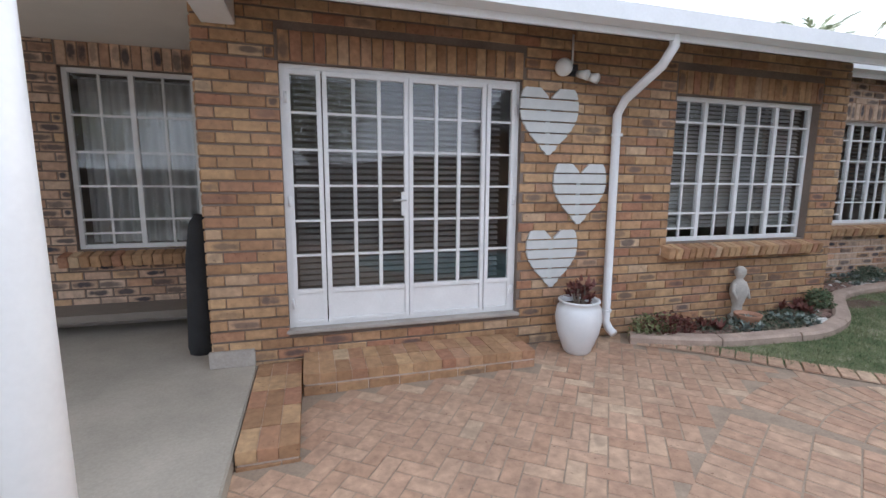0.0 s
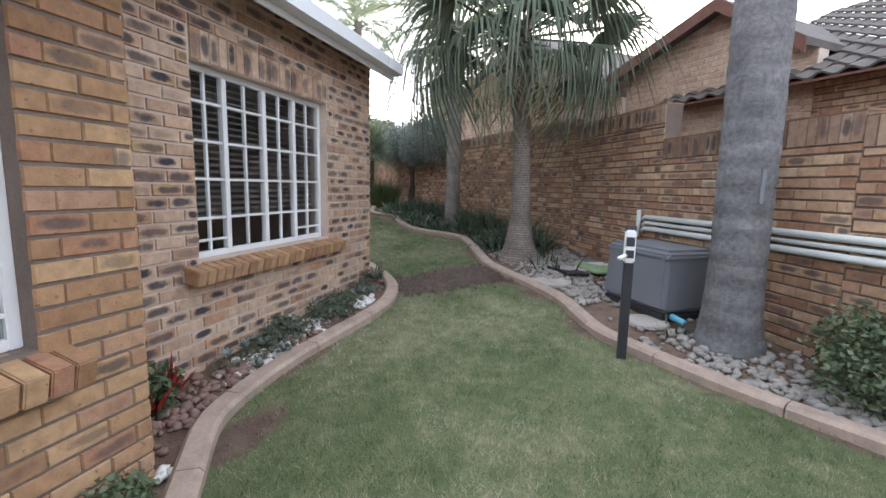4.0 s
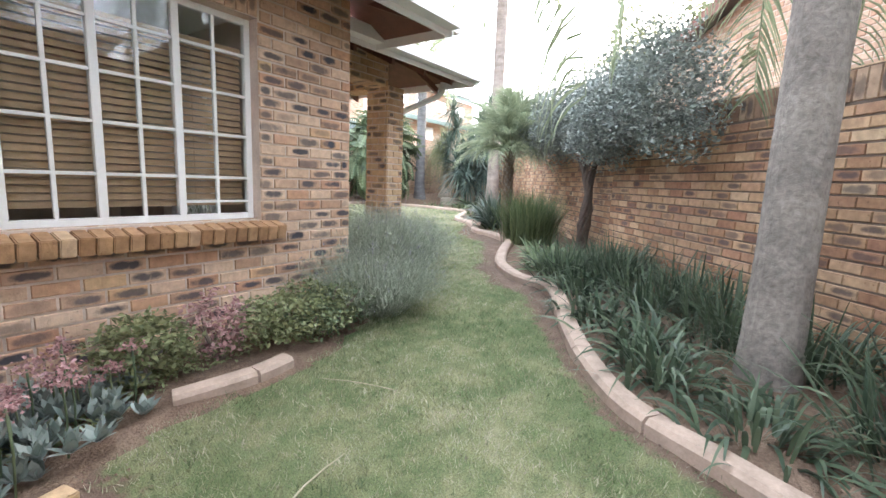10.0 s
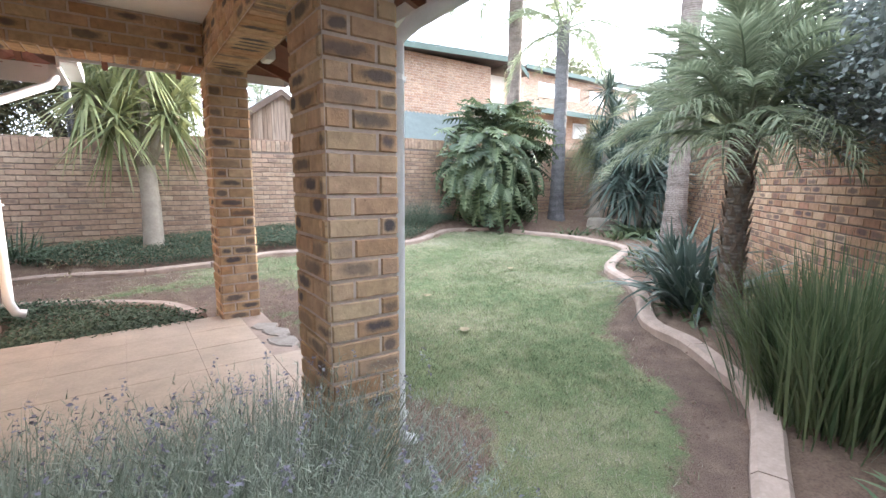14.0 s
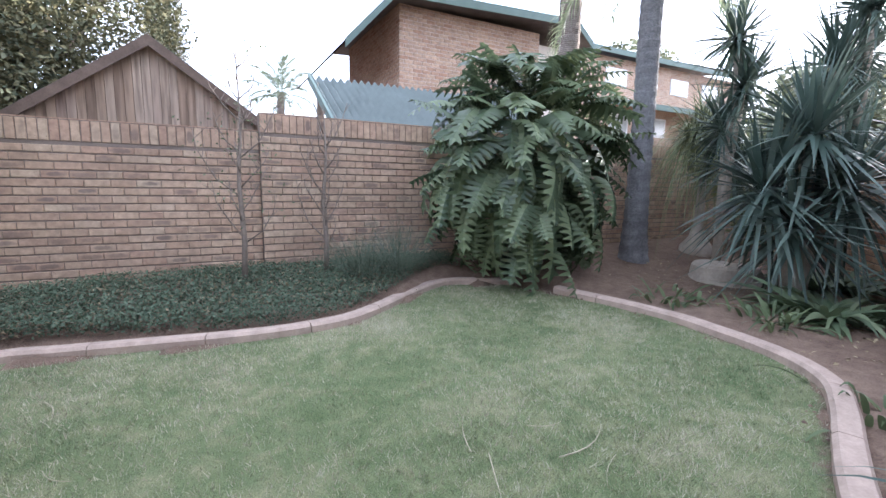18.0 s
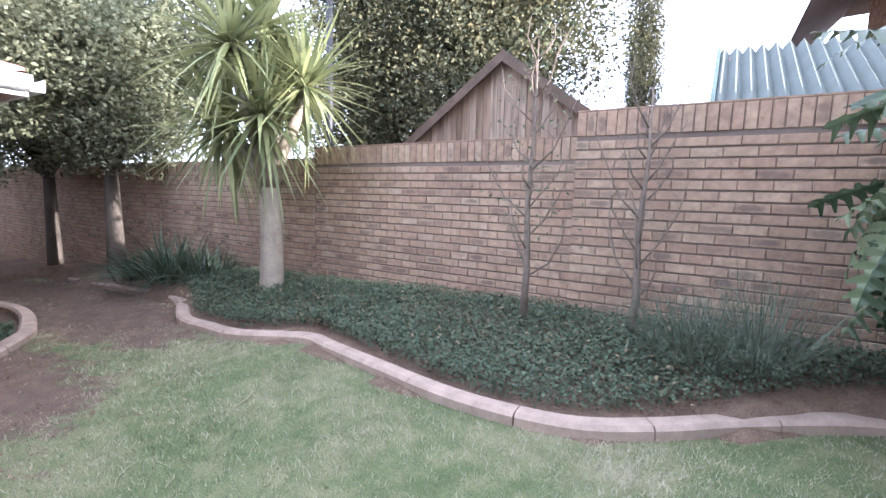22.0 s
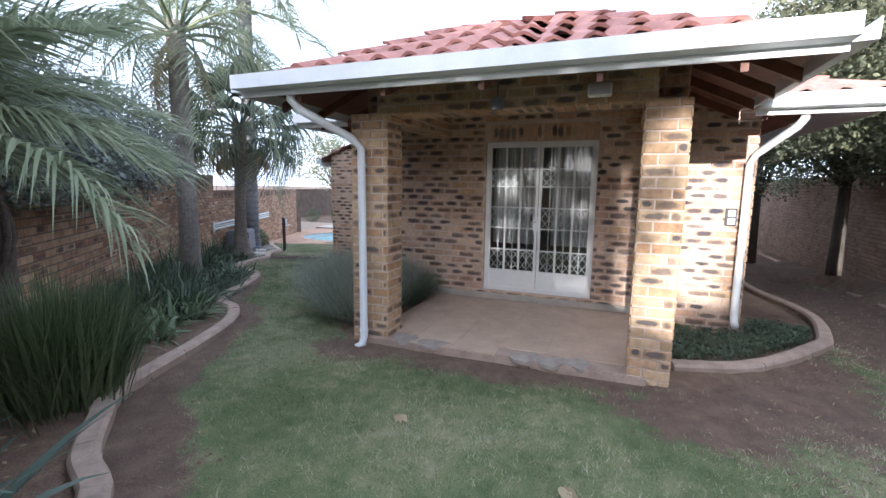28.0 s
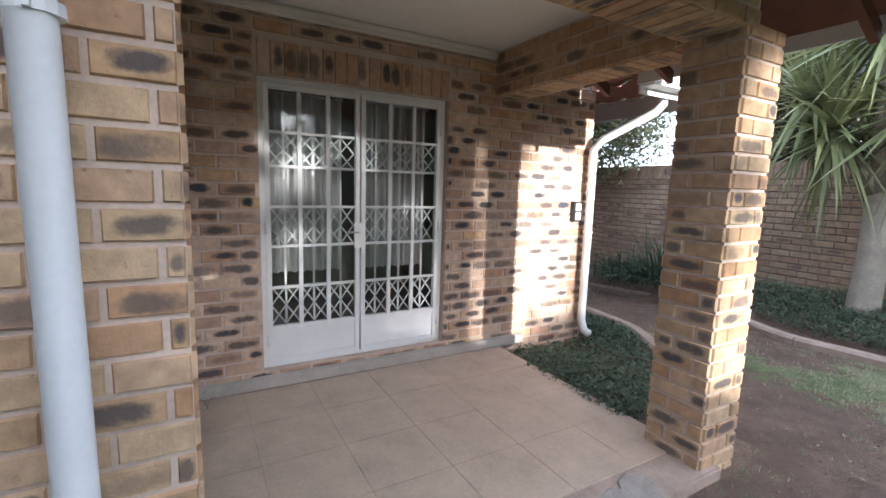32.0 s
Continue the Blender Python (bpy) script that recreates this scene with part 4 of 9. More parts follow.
def gutter(p0, p1, z, label="white painted gutter along the eave", depth=0.11, side=1):
    """A box gutter with fascia from p0 to p1; z its top."""
    a, b = Vector((*p0, z)), Vector((*p1, z))
    d = (b - a).normalized()
    n = Vector((-d.y, d.x, 0)) * side
    prof = [(0.0, 0.0), (0.012, 0.0), (0.012, -0.10), (0.10, -0.10), (0.115, 0.0), (0.127, 0.004), (0.125, -0.115), (0.0, -0.12)]
    vs, fs = [], []
    for q in (a, b):
        vs += [q + n * u + Vector((0, 0, v)) for u, v in prof]
    k = len(prof)
    for i in range(k):
        fs.append((i, (i + 1) % k, k + (i + 1) % k, k + i))
    fs.append(tuple(range(k)))
    fs.append(tuple(range(k, 2 * k))[::-1])
    top = thing("gutter", label, "gutter", kind="structure")
    g = mesh_ob("channel", vs, fs, GUTTER, top)
    f0, f1 = a - n * 0.004, b - n * 0.004
    w = Vector((0, 0, -0.17))
    w2 = Vector((0, 0, 0.03))
    m = n * -0.022
    vs = [f0 + w, f1 + w, f1 + w2, f0 + w2, f0 + w + m, f1 + w + m, f1 + w2 + m, f0 + w2 + m]
    mesh_ob("fascia", vs, [(0, 1, 2, 3), (7, 6, 5, 4), (0, 4, 5, 1), (1, 5, 6, 2), (2, 6, 7, 3), (3, 7, 4, 0)], GUTTER, top)
    return top


def soffit_rafters(x0, x1, y_wall, y_eave, z_wall, z_eave, axis="x", spacing=0.75):
    """Rafter tails under an eave."""
    n = max(1, int((x1 - x0) / spacing))
    for i in range(n + 1):
        s = x0 + (x1 - x0) * (i + 0.5) / (n + 1)
        bm = bmesh.new()
        w, h = 0.022, 0.09
        if axis == "x":
            q = [(s - w, y_wall, z_wall), (s + w, y_wall, z_wall), (s + w, y_eave, z_eave), (s - w, y_eave, z_eave)]
        else:
            q = [(y_wall, s - w, z_wall), (y_wall, s + w, z_wall), (y_eave, s + w, z_eave), (y_eave, s - w, z_eave)]
        lo = [bm.verts.new((p[0], p[1], p[2] - h)) for p in q]
        hi = [bm.verts.new(p) for p in q]
        bm.faces.new(lo[::-1])
        bm.faces.new(hi)
        for k in range(4):
            bm.faces.new((lo[k], lo[(k + 1) % 4], hi[(k + 1) % 4], hi[k]))
        bmesh.ops.recalc_face_normals(bm, faces=bm.faces)
        ob = part("rafter", bm, RAFTER)
        tagged(ob, "dark red-stained rafter tail under the eave", "rafter", "rafter tails", "structure")


def roof(name, label, slopes, material, under):
    top = thing(name, label, "roof", kind="structure")
    for s in slopes:
        tiled_slope(top, *s, material, 0.034, 0.036)
    for q in under:
        mesh_ob("underlay", [Vector(p) - Vector((0, 0, 0.05)) for p in q], [tuple(range(len(q)))], RAFTER, top)
    return top


ZE = 3.62   # eave height of the far roof
RD = 17.50
roof("roof_veranda", "red tiled hipped roof over the veranda", [
    ((RD, 9.0, 3.62), (RD, 13.47, 3.62), (15.9, 11.9, 4.42), (15.9, 10.6, 4.42)),
    ((12.6, 9.0, 3.62), (RD, 9.0, 3.62), (15.9, 10.6, 4.42), (12.6, 10.6, 4.42)),
    ((RD, 13.47, 3.62), (12.6, 13.47, 3.62), (12.6, 11.9, 4.42), (15.9, 11.9, 4.42)),
    ((12.6, 10.58, 4.41), (15.92, 10.58, 4.41), (15.92, 11.92, 4.43), (12.6, 11.92, 4.43))], ROOF_RED,
    [[(RD, 9.0, 3.62), (RD, 13.47, 3.62), (15.9, 11.9, 4.42), (15.9, 10.6, 4.42)], [(14.9, 9.0, 3.62), (RD, 9.0, 3.62), (15.9, 10.6, 4.42), (14.9, 10.6, 4.42)], [(RD, 13.47, 3.62), (14.9, 13.47, 3.62), (14.9, 11.9, 4.42), (15.9, 11.9, 4.42)]])
roof("roof_far", "red tiled hipped roof of the far wing", [
    ((10.3, 8.02, ZE), (15.48, 8.02, ZE), (12.3, 11.25, 5.05), (10.3, 11.25, 5.05)),
    ((15.48, 8.02, ZE), (15.48, 9.0, ZE), (14.82, 9.0, 3.917), (14.82, 8.69, 3.917)),
    ((15.48, 13.5, ZE), (15.48, 14.48, ZE), (14.82, 13.81, 3.917), (14.82, 13.5, 3.917)),
    ((14.81, 8.70, 3.921), (14.81, 13.80, 3.921), (12.3, 11.25, 5.05), (12.3, 11.25, 5.05)),
    ((15.48, 14.48, ZE), (-6.0, 14.48, ZE), (-6.0, 11.25, 5.05), (12.3, 11.25, 5.05)),
    ((-6.0, 8.95, 4.96), (10.6, 8.95, 4.96), (10.6, 11.25, 5.07), (-6.0, 11.25, 5.07))], ROOF_RED,
    [[(10.3, 8.02, ZE), (15.48, 8.02, ZE), (12.3, 11.25, 5.05), (10.3, 11.25, 5.05)], [(15.48, 8.02, ZE), (15.48, 9.0, ZE), (14.82, 9.0, 3.917), (14.82, 8.69, 3.917)], [(15.48, 13.5, ZE), (15.48, 14.48, ZE), (14.82, 13.81, 3.917), (14.82, 13.5, 3.917)]])
roof("roof_middle", "red tiled roof of the middle wing", [((6.9, 4.92, 3.32), (10.95, 4.92, 3.32), (10.95, 9.0, 5.0), (6.9, 9.0, 5.0))], ROOF_RED, [[(6.9, 4.92, 3.32), (10.95, 4.92, 3.32), (10.95, 9.0, 5.0), (6.9, 9.0, 5.0)]])
roof("roof_patio", "red tiled roof over the patio rooms", [((-6, 3.85, 3.08), (7.3, 3.85, 3.08), (7.3, 9.0, 5.2), (-6, 9.0, 5.2))], ROOF_RED, [[(-6, 3.85, 3.08), (7.3, 3.85, 3.08), (7.3, 9.0, 5.2), (-6, 9.0, 5.2)]])
gutter((-0.2, 3.85), (7.3, 3.85), 3.10, side=-1)
gutter((7.1, 4.95), (10.95, 4.95), 3.34, side=-1)
gutter((10.3, 8.05), (15.48, 8.05), 3.66, side=-1)
gutter((15.5, 8.02), (15.5, 9.0), 3.66, side=-1)
gutter((15.5, 13.5), (15.5, 14.5), 3.60, side=-1)
gutter((RD, 9.0), (RD, 13.47), 3.66, side=-1)
gutter((14.9, 9.0), (RD, 9.0), 3.66, side=-1)
gutter((RD, 13.47), (15.5, 13.47), 3.66, side=-1)
gutter((15.5, 14.5), (0, 14.5), 3.60, side=-1)
soffit_rafters(0.6, 7.2, YA + 0.1, 3.9, 3.32, 3.05)
soffit_rafters(7.2, 10.9, YB + 0.1, 5.0, 3.42, 3.29)
soffit_rafters(10.9, 15.4, YC + 0.1, 8.1, 3.88, 3.60)
soffit_rafters(9.2, 13.4, 16.2, RD - 0.05, 4.0, 3.52, "y", 0.85)
soffit_rafters(14.95, 17.3, 9.9, 9.06, 3.90, 3.52)
soffit_rafters(14.95, 17.3, 12.6, 13.40, 3.90, 3.52)

# ---- boundary walls ----


def garden_wall(name, pts, tops, label, z0, near, side, brick=None, limit=300, thick=0.22, mortar=None, cope=None):
    """Brick wall in straight runs; tops gives the height of each run; a row of bricks on end as coping."""
    brick = brick or BRICK_W
    for i, (p, q) in enumerate(zip(pts, pts[1:])):
        par = wall_body(name, p, q, z0, tops[i], thick, mortar or MORTAR_WALL, (), side)
        tagged(par, label, "wall", kind="structure")
        places = []
        zl = min(ground_z(*p), ground_z(*q)) - 0.12
        brick_face(places, p, q, zl, tops[i] - 0.235, brick, (), side)
        soldier_row(places, p, q, tops[i] - 0.115, 0.215, cope or BRICK_COPE, side)
        lay_bricks(par, places, near, limit)
        a, b = Vector((*p, 0)), Vector((*q, 0))
        d = (b - a).normalized()
        n = Vector((-d.y, d.x, 0)) * side
        bm = bmesh.new()
        m = Matrix.Translation((a + b) / 2 - n * thick / 2 + Vector((0, 0, tops[i] + 0.006))) @ Matrix.Rotation(math.atan2(d.y, d.x), 4, "Z")
        bmesh.ops.create_cube(bm, size=1, matrix=m @ Matrix.Diagonal(((b - a).length, thick + 0.012, 0.012, 1)))
        part("coping_top", bm, brick, par)


SE = [(3.0, -2.5), (9.5, 0.75), (11.48, 1.72), (13.35, 2.75), (18.6, 7.25), (31.9, 17.1)]
garden_wall("garden_wall_south", SE, [2.44, 2.48, 2.90, 3.02, 3.2], "tan brick garden wall with a soldier course on top", 0.0, (14.5, 4, 1.8), 1)
garden_wall("garden_wall_north", [(31.9, 17.1), (19.85, 17.1)], [3.42], "tan brick garden wall with a soldier course on top", 0.8, (21, 17.1, 2), 1, BRICK_WN, mortar=MORTAR_PALE, cope=BRICK_WN)
garden_wall("garden_wall_lower", [(19.85, 17.22), (16.2, 17.30), (-12, 17.9)], [3.22, 3.08], "tan brick garden wall with a soldier course on top", 0.2, (18.5, 17.2, 2), 1, BRICK_WN, mortar=MORTAR_PALE, cope=BRICK_WN)

# ---- end of the structure ----

# ---- foliage helpers ----
rng = np.random.default_rng(7)


def leaf_mat(name, lo, hi, rough=0.5, trans=0.25, tip=None):
    m, nt, b = nodes_of(name)
    f = maths(nt, "ADD", maths(nt, "MULTIPLY", piece_random(nt), 0.7), maths(nt, "MULTIPLY", noise_node(nt, 5, 3).outputs[0], 0.3))
    stops = [(0.1, lo), (0.85, hi)] + ([(0.97, tip)] if tip else [])
    c = ramp(nt, f, stops)
    nt.links.new(c.outputs[0], b.inputs["Base Color"])
    b.inputs["Roughness"].default_value = rough
    b.inputs["Specular IOR Level"].default_value = 0.3
    t = nt.nodes.new("ShaderNodeBsdfTranslucent")
    nt.links.new(c.outputs[0], t.inputs["Color"])
    mx = nt.nodes.new("ShaderNodeMixShader")
    mx.inputs[0].default_value = trans
    out = nt.nodes["Material Output"]
    nt.links.new(b.outputs[0], mx.inputs[1])
    nt.links.new(t.outputs[0], mx.inputs[2])
    nt.links.new(mx.outputs[0], out.inputs["Surface"])
    return m


G_PALM = leaf_mat("fan_palm_leaf", (0.065, 0.09, 0.06), (0.17, 0.20, 0.135), 0.45, 0.3, (0.40, 0.34, 0.16))
G_DEAD = leaf_mat("dead_palm_leaf", (0.22, 0.17, 0.10), (0.40, 0.33, 0.21), 0.8, 0.15)
G_FEATHER = leaf_mat("feather_palm_leaf", (0.17, 0.21, 0.13), (0.38, 0.42, 0.28), 0.45, 0.45)
G_YUCCA = leaf_mat("yucca_leaf", (0.15, 0.18, 0.085), (0.40, 0.42, 0.21), 0.4, 0.3, (0.50, 0.46, 0.26))
G_YUCCA_DARK = leaf_mat("dark_yucca_leaf", (0.05, 0.08, 0.065), (0.13, 0.17, 0.14), 0.35, 0.2)
G_AGAP = leaf_mat("strap_leaf", (0.035, 0.062, 0.038), (0.125, 0.165, 0.105), 0.35, 0.2, (0.32, 0.32, 0.2))
G_TUFT = leaf_mat("tuft_leaf", (0.055, 0.09, 0.04), (0.185, 0.225, 0.115), 0.4, 0.25, (0.36, 0.34, 0.2))
G_BROAD = leaf_mat("broad_strap_leaf", (0.10, 0.15, 0.08), (0.25, 0.31, 0.18), 0.4, 0.25, (0.36, 0.36, 0.2))
G_LAV = leaf_mat("lavender_leaf", (0.17, 0.20, 0.145), (0.44, 0.475, 0.385), 0.8, 0.2)
G_LAVF = leaf_mat("lavender_flower", (0.19, 0.18, 0.22), (0.29, 0.275, 0.33), 0.8, 0.2)
G_PHILO = leaf_mat("split_leaf", (0.055, 0.085, 0.05), (0.20, 0.245, 0.135), 0.25, 0.25, (0.44, 0.46, 0.2))
G_VINE = leaf_mat("grey_green_leaf", (0.13, 0.155, 0.14), (0.29, 0.32, 0.295), 0.55, 0.15, (0.42, 0.38, 0.33))
G_IVY = leaf_mat("groundcover_leaf", (0.06, 0.092, 0.058), (0.15, 0.19, 0.125), 0.75, 0.2)
G_ROSE = leaf_mat("rosemary_leaf", (0.07, 0.095, 0.065), (0.185, 0.215, 0.155), 0.7, 0.15)
G_SHRUB = leaf_mat("shrub_leaf", (0.07, 0.11, 0.06), (0.19, 0.23, 0.13), 0.5, 0.2)
G_OLIVE = leaf_mat("yellow_green_leaf", (0.13, 0.16, 0.075), (0.29, 0.31, 0.16), 0.5, 0.2)
G_SILVER = leaf_mat("silver_succulent_leaf", (0.17, 0.22, 0.20), (0.33, 0.37, 0.34), 0.6, 0.1)
G_RED = leaf_mat("dark_red_leaf", (0.09, 0.03, 0.03), (0.22, 0.09, 0.07), 0.5, 0.15)
G_PINK = leaf_mat("pink_flower", (0.36, 0.19, 0.19), (0.50, 0.33, 0.33), 0.7, 0.2)
G_SCARLET = leaf_mat("scarlet_leaf", (0.35, 0.03, 0.03), (0.5, 0.06, 0.05), 0.5, 0.15)
G_TREE = leaf_mat("tree_leaf", (0.12, 0.14, 0.085), (0.31, 0.32, 0.20), 0.6, 0.3)
G_CONIFER = leaf_mat("conifer_leaf", (0.055, 0.075, 0.05), (0.20, 0.185, 0.10), 0.8, 0.15, (0.32, 0.22, 0.12))
G_BARE = plain("bare_twig_bark", (0.20, 0.16, 0.13), 0.9, var=0.3, scale=20, bump=0.3)
TRUNK_PALE = plain("pale_yucca_bark", (0.38, 0.33, 0.27), 0.95, var=0.25, scale=6, bump=0.5, fine=30, dist=0.015)


def mesh_np(name, verts, faces, material, parent=None, label="", smooth=False):
    """A mesh straight from arrays; faces of one size."""
    verts = np.asarray(verts, dtype=np.float32)
    faces = np.asarray(faces, dtype=np.int32)
    me = bpy.data.meshes.new(name)
    me.vertices.add(len(verts))
    me.vertices.foreach_set("co", verts.ravel())
    k = faces.shape[1]
    me.loops.add(faces.size)
    me.loops.foreach_set("vertex_index", faces.ravel())
    me.polygons.add(len(faces))
    me.polygons.foreach_set("loop_start", np.arange(len(faces), dtype=np.int32) * k)
    me.polygons.foreach_set("loop_total", np.full(len(faces), k, dtype=np.int32))
    me.materials.append(material)
    if smooth:
        me.polygons.foreach_set("use_smooth", np.ones(len(faces), dtype=bool))
    me.update(calc_edges=True)
    ob = new(name, me)
    if parent:
        ob.parent = parent
    if label:
        ob["label"] = label
    return ob


def straps(base, az, elev, length, width, droop, segs=5, taper=0.5, twist=0.0):
    """Strap leaves that rise from base and arch over; arrays of one value a leaf."""
    base = np.asarray(base, float)
    n = len(base)
    az, elev, length, width, droop = (np.broadcast_to(np.asarray(v, float), (n,)) for v in (az, elev, length, width, droop))
    s = np.linspace(0, 1, segs + 1)
    hx, hy = np.cos(az), np.sin(az)
    out = length[:, None] * np.cos(elev)[:, None] * s * (1 - 0.12 * droop[:, None] * s)
    up = length[:, None] * (np.sin(elev)[:, None] * s - droop[:, None] * s ** 2)
    P = np.stack([base[:, 0, None] + hx[:, None] * out, base[:, 1, None] + hy[:, None] * out, base[:, 2, None] + up], -1)
    prof = np.minimum(1.0, (1 - s) / max(taper, 1e-3)) * (0.55 + 0.45 * np.minimum(1, s / 0.15))
    w = width[:, None] * 0.5 * prof
    tw = twist * (rng.random(n) - 0.5)
    side = np.stack([-hy * np.cos(tw), hx * np.cos(tw), np.sin(tw)], -1)
    V = np.stack([P - side[:, None] * w[..., None], P + side[:, None] * w[..., None]], 2).reshape(n, -1, 3)
    k = np.arange(segs)
    f = np.stack([2 * k, 2 * k + 1, 2 * k + 3, 2 * k + 2], -1)
    F = f[None] + (np.arange(n) * (2 * (segs + 1)))[:, None, None]
    return V.reshape(-1, 3), F.reshape(-1, 4)


def leaves_at(pts, size, normal_up=0.4, aspect=1.9, fold=0.2):
    """Small pointed leaves, one diamond of two faces each, scattered at pts."""
    pts = np.asarray(pts, float)
    n = len(pts)
    d = rng.normal(size=(n, 3))
    d[:, 2] = d[:, 2] * 0.6 - 0.15
    d /= np.linalg.norm(d, axis=1)[:, None]
    u = rng.normal(size=(n, 3)) + np.array([0, 0, normal_up * 3])
    side = np.cross(d, u)
    side /= np.linalg.norm(side, axis=1)[:, None] + 1e-9
    nn = np.cross(side, d)
    L = np.broadcast_to(np.asarray(size, float), (n,)) * (0.7 + 0.6 * rng.random(n))
    W = L / aspect
    a = pts
    b = pts + d * (L * 0.5)[:, None] + side * (W * 0.5)[:, None] + nn * (fold * W)[:, None]
    c = pts + d * L[:, None]
    e = pts + d * (L * 0.5)[:, None] - side * (W * 0.5)[:, None] + nn * (fold * W)[:, None]
    V = np.stack([a, b, c, e], 1).reshape(-1, 3)
    k = np.arange(n) * 4
    F = np.concatenate([np.stack([k, k + 1, k + 2], -1), np.stack([k, k + 2, k + 3], -1)])
    return V, F


def clump_points(n, centre, radii, gaps=0.5, freq=1.6, shell=0.5, seed=0.0, flat=None):
    """Points in an uneven crown: an ellipsoid eaten into by noise."""
    out = []
    c, r = np.array(centre), np.array(radii)
    while len(out) < n:
        d = rng.normal(size=3)
        d /= np.linalg.norm(d)
        rad = (shell + (1 - shell) * rng.random()) ** 0.6
        bulge = 1 + 0.38 * noise.noise(tuple(d * 2.1 + seed)) + 0.15 * noise.noise(tuple(d * 5 + seed))
        p = c + r * d * rad * bulge
        if noise.noise(tuple(p * freq + seed)) > gaps - 0.75 and (flat is None or p[2] > flat):
            out.append(p)
    return np.array(out)


def plant(name, label, category, at=(0, 0, 0), group="", kind=""):
    return thing(name, label, category, group, kind, at)


def twig_frame(parent, base, tops, r=0.012, material=None):
    """Bent limbs from a base to a few points."""
    bm = bmesh.new()
    b = Vector(base)
    for t in tops:
        t = Vector(t)
        mid = b.lerp(t, 0.5) + Vector((random.uniform(-.08, .08), random.uniform(-.08, .08), 0.05)) * (t - b).length
        tube(bm, [b, b.lerp(mid, 0.6), mid, mid.lerp(t, 0.6), t], [r, r * .85, r * .7, r * .5, r * .25], 6)
    return part("branch_frame", bm, material or G_BARE, parent)


def shrub(name, label, x, y, z, r, n, size, material, category="shrub", gaps=0.5, aspect=1.9, stems=5, seed=None, group="", shell=0.35):
    """A leafy bush: stems and a crown of many small leaves."""
    top = plant(name, label, category, (x, y, z), group)
    seed = seed if seed is not None else x * 3.1 + y
    pts = clump_points(n, (0, 0, r[2] * 0.9), r, gaps, 1.2 / max(r), shell, seed, flat=0.01)
    V, F = leaves_at(pts, size, aspect=aspect)
    mesh_np("foliage", V, F, material, top)
    twig_frame(top, (0, 0, -0.05), [tuple(p) for p in pts[:stems * 3:3]], 0.012 + 0.01 * max(r))
    return top


def strap_clump(name, label, x, y, z, n, length, width, droop, material, elev=(0.7, 1.4), spread=0.12, category="plant", segs=6, taper=0.6, group=""):
    top = plant(name, label, category, (x, y, z), group)
    base = np.stack([rng.normal(0, spread, n), rng.normal(0, spread, n), np.full(n, -0.03)], -1)
    az = np.arctan2(base[:, 1], base[:, 0]) + rng.normal(0, 0.6, n)
    V, F = straps(base, az, rng.uniform(*elev, n), length * rng.uniform(0.6, 1.15, n), width * rng.uniform(0.7, 1.2, n), droop * rng.uniform(0.5, 1.3, n), segs, taper, 1.2)
    per = (segs + 1) * 2
    k = max(3, min(8, n // 20))
    for q in range(k):
        lo, hi = n * q // k, n * (q + 1) // k
        tagged(mesh_np("leaf_fan", V[lo * per:hi * per], F[:(hi - lo) * segs], material, top), kind="stuff")
    return top


# ---- palms ----


def ringed_trunk(parent, h, r_base, r_top, lean=(0, 0), rings=26, material=None, flare=0.6, rough=0.012):
    """A palm trunk: flared foot, leaf-scar rings, slight lean."""
    bm = bmesh.new()
    seg, k = 18, int(h * rings / 3) + 12
    rows = []
    for i in range(k + 1):
        u = i / k
        z = -0.1 + (h + 0.1) * u
        r = r_top + (r_base - r_top) * math.exp(-max(0, z) / flare) + rough * (0.6 if i % 2 else -0.4)
        cx, cy = lean[0] * u * u, lean[1] * u * u
        rows.append([bm.verts.new((cx + r * (1 + 0.025 * noise.noise((math.cos(6.283 * j / seg) * 1.5, math.sin(6.283 * j / seg) * 1.5, z * 1.5))) * math.cos(6.283 * j / seg), cy + r * (1 + 0.025 * noise.noise((math.cos(6.283 * j / seg) * 1.5, math.sin(6.283 * j / seg) * 1.5, z * 1.5))) * math.sin(6.283 * j / seg), z)) for j in range(seg)])
    for a, b in zip(rows, rows[1:]):
        for j in range(seg):
            bm.faces.new((a[j], a[(j + 1) % seg], b[(j + 1) % seg], b[j]))
    bm.faces.new(rows[-1])
    return part("trunk", bm, material or BARK, parent, smooth=False)


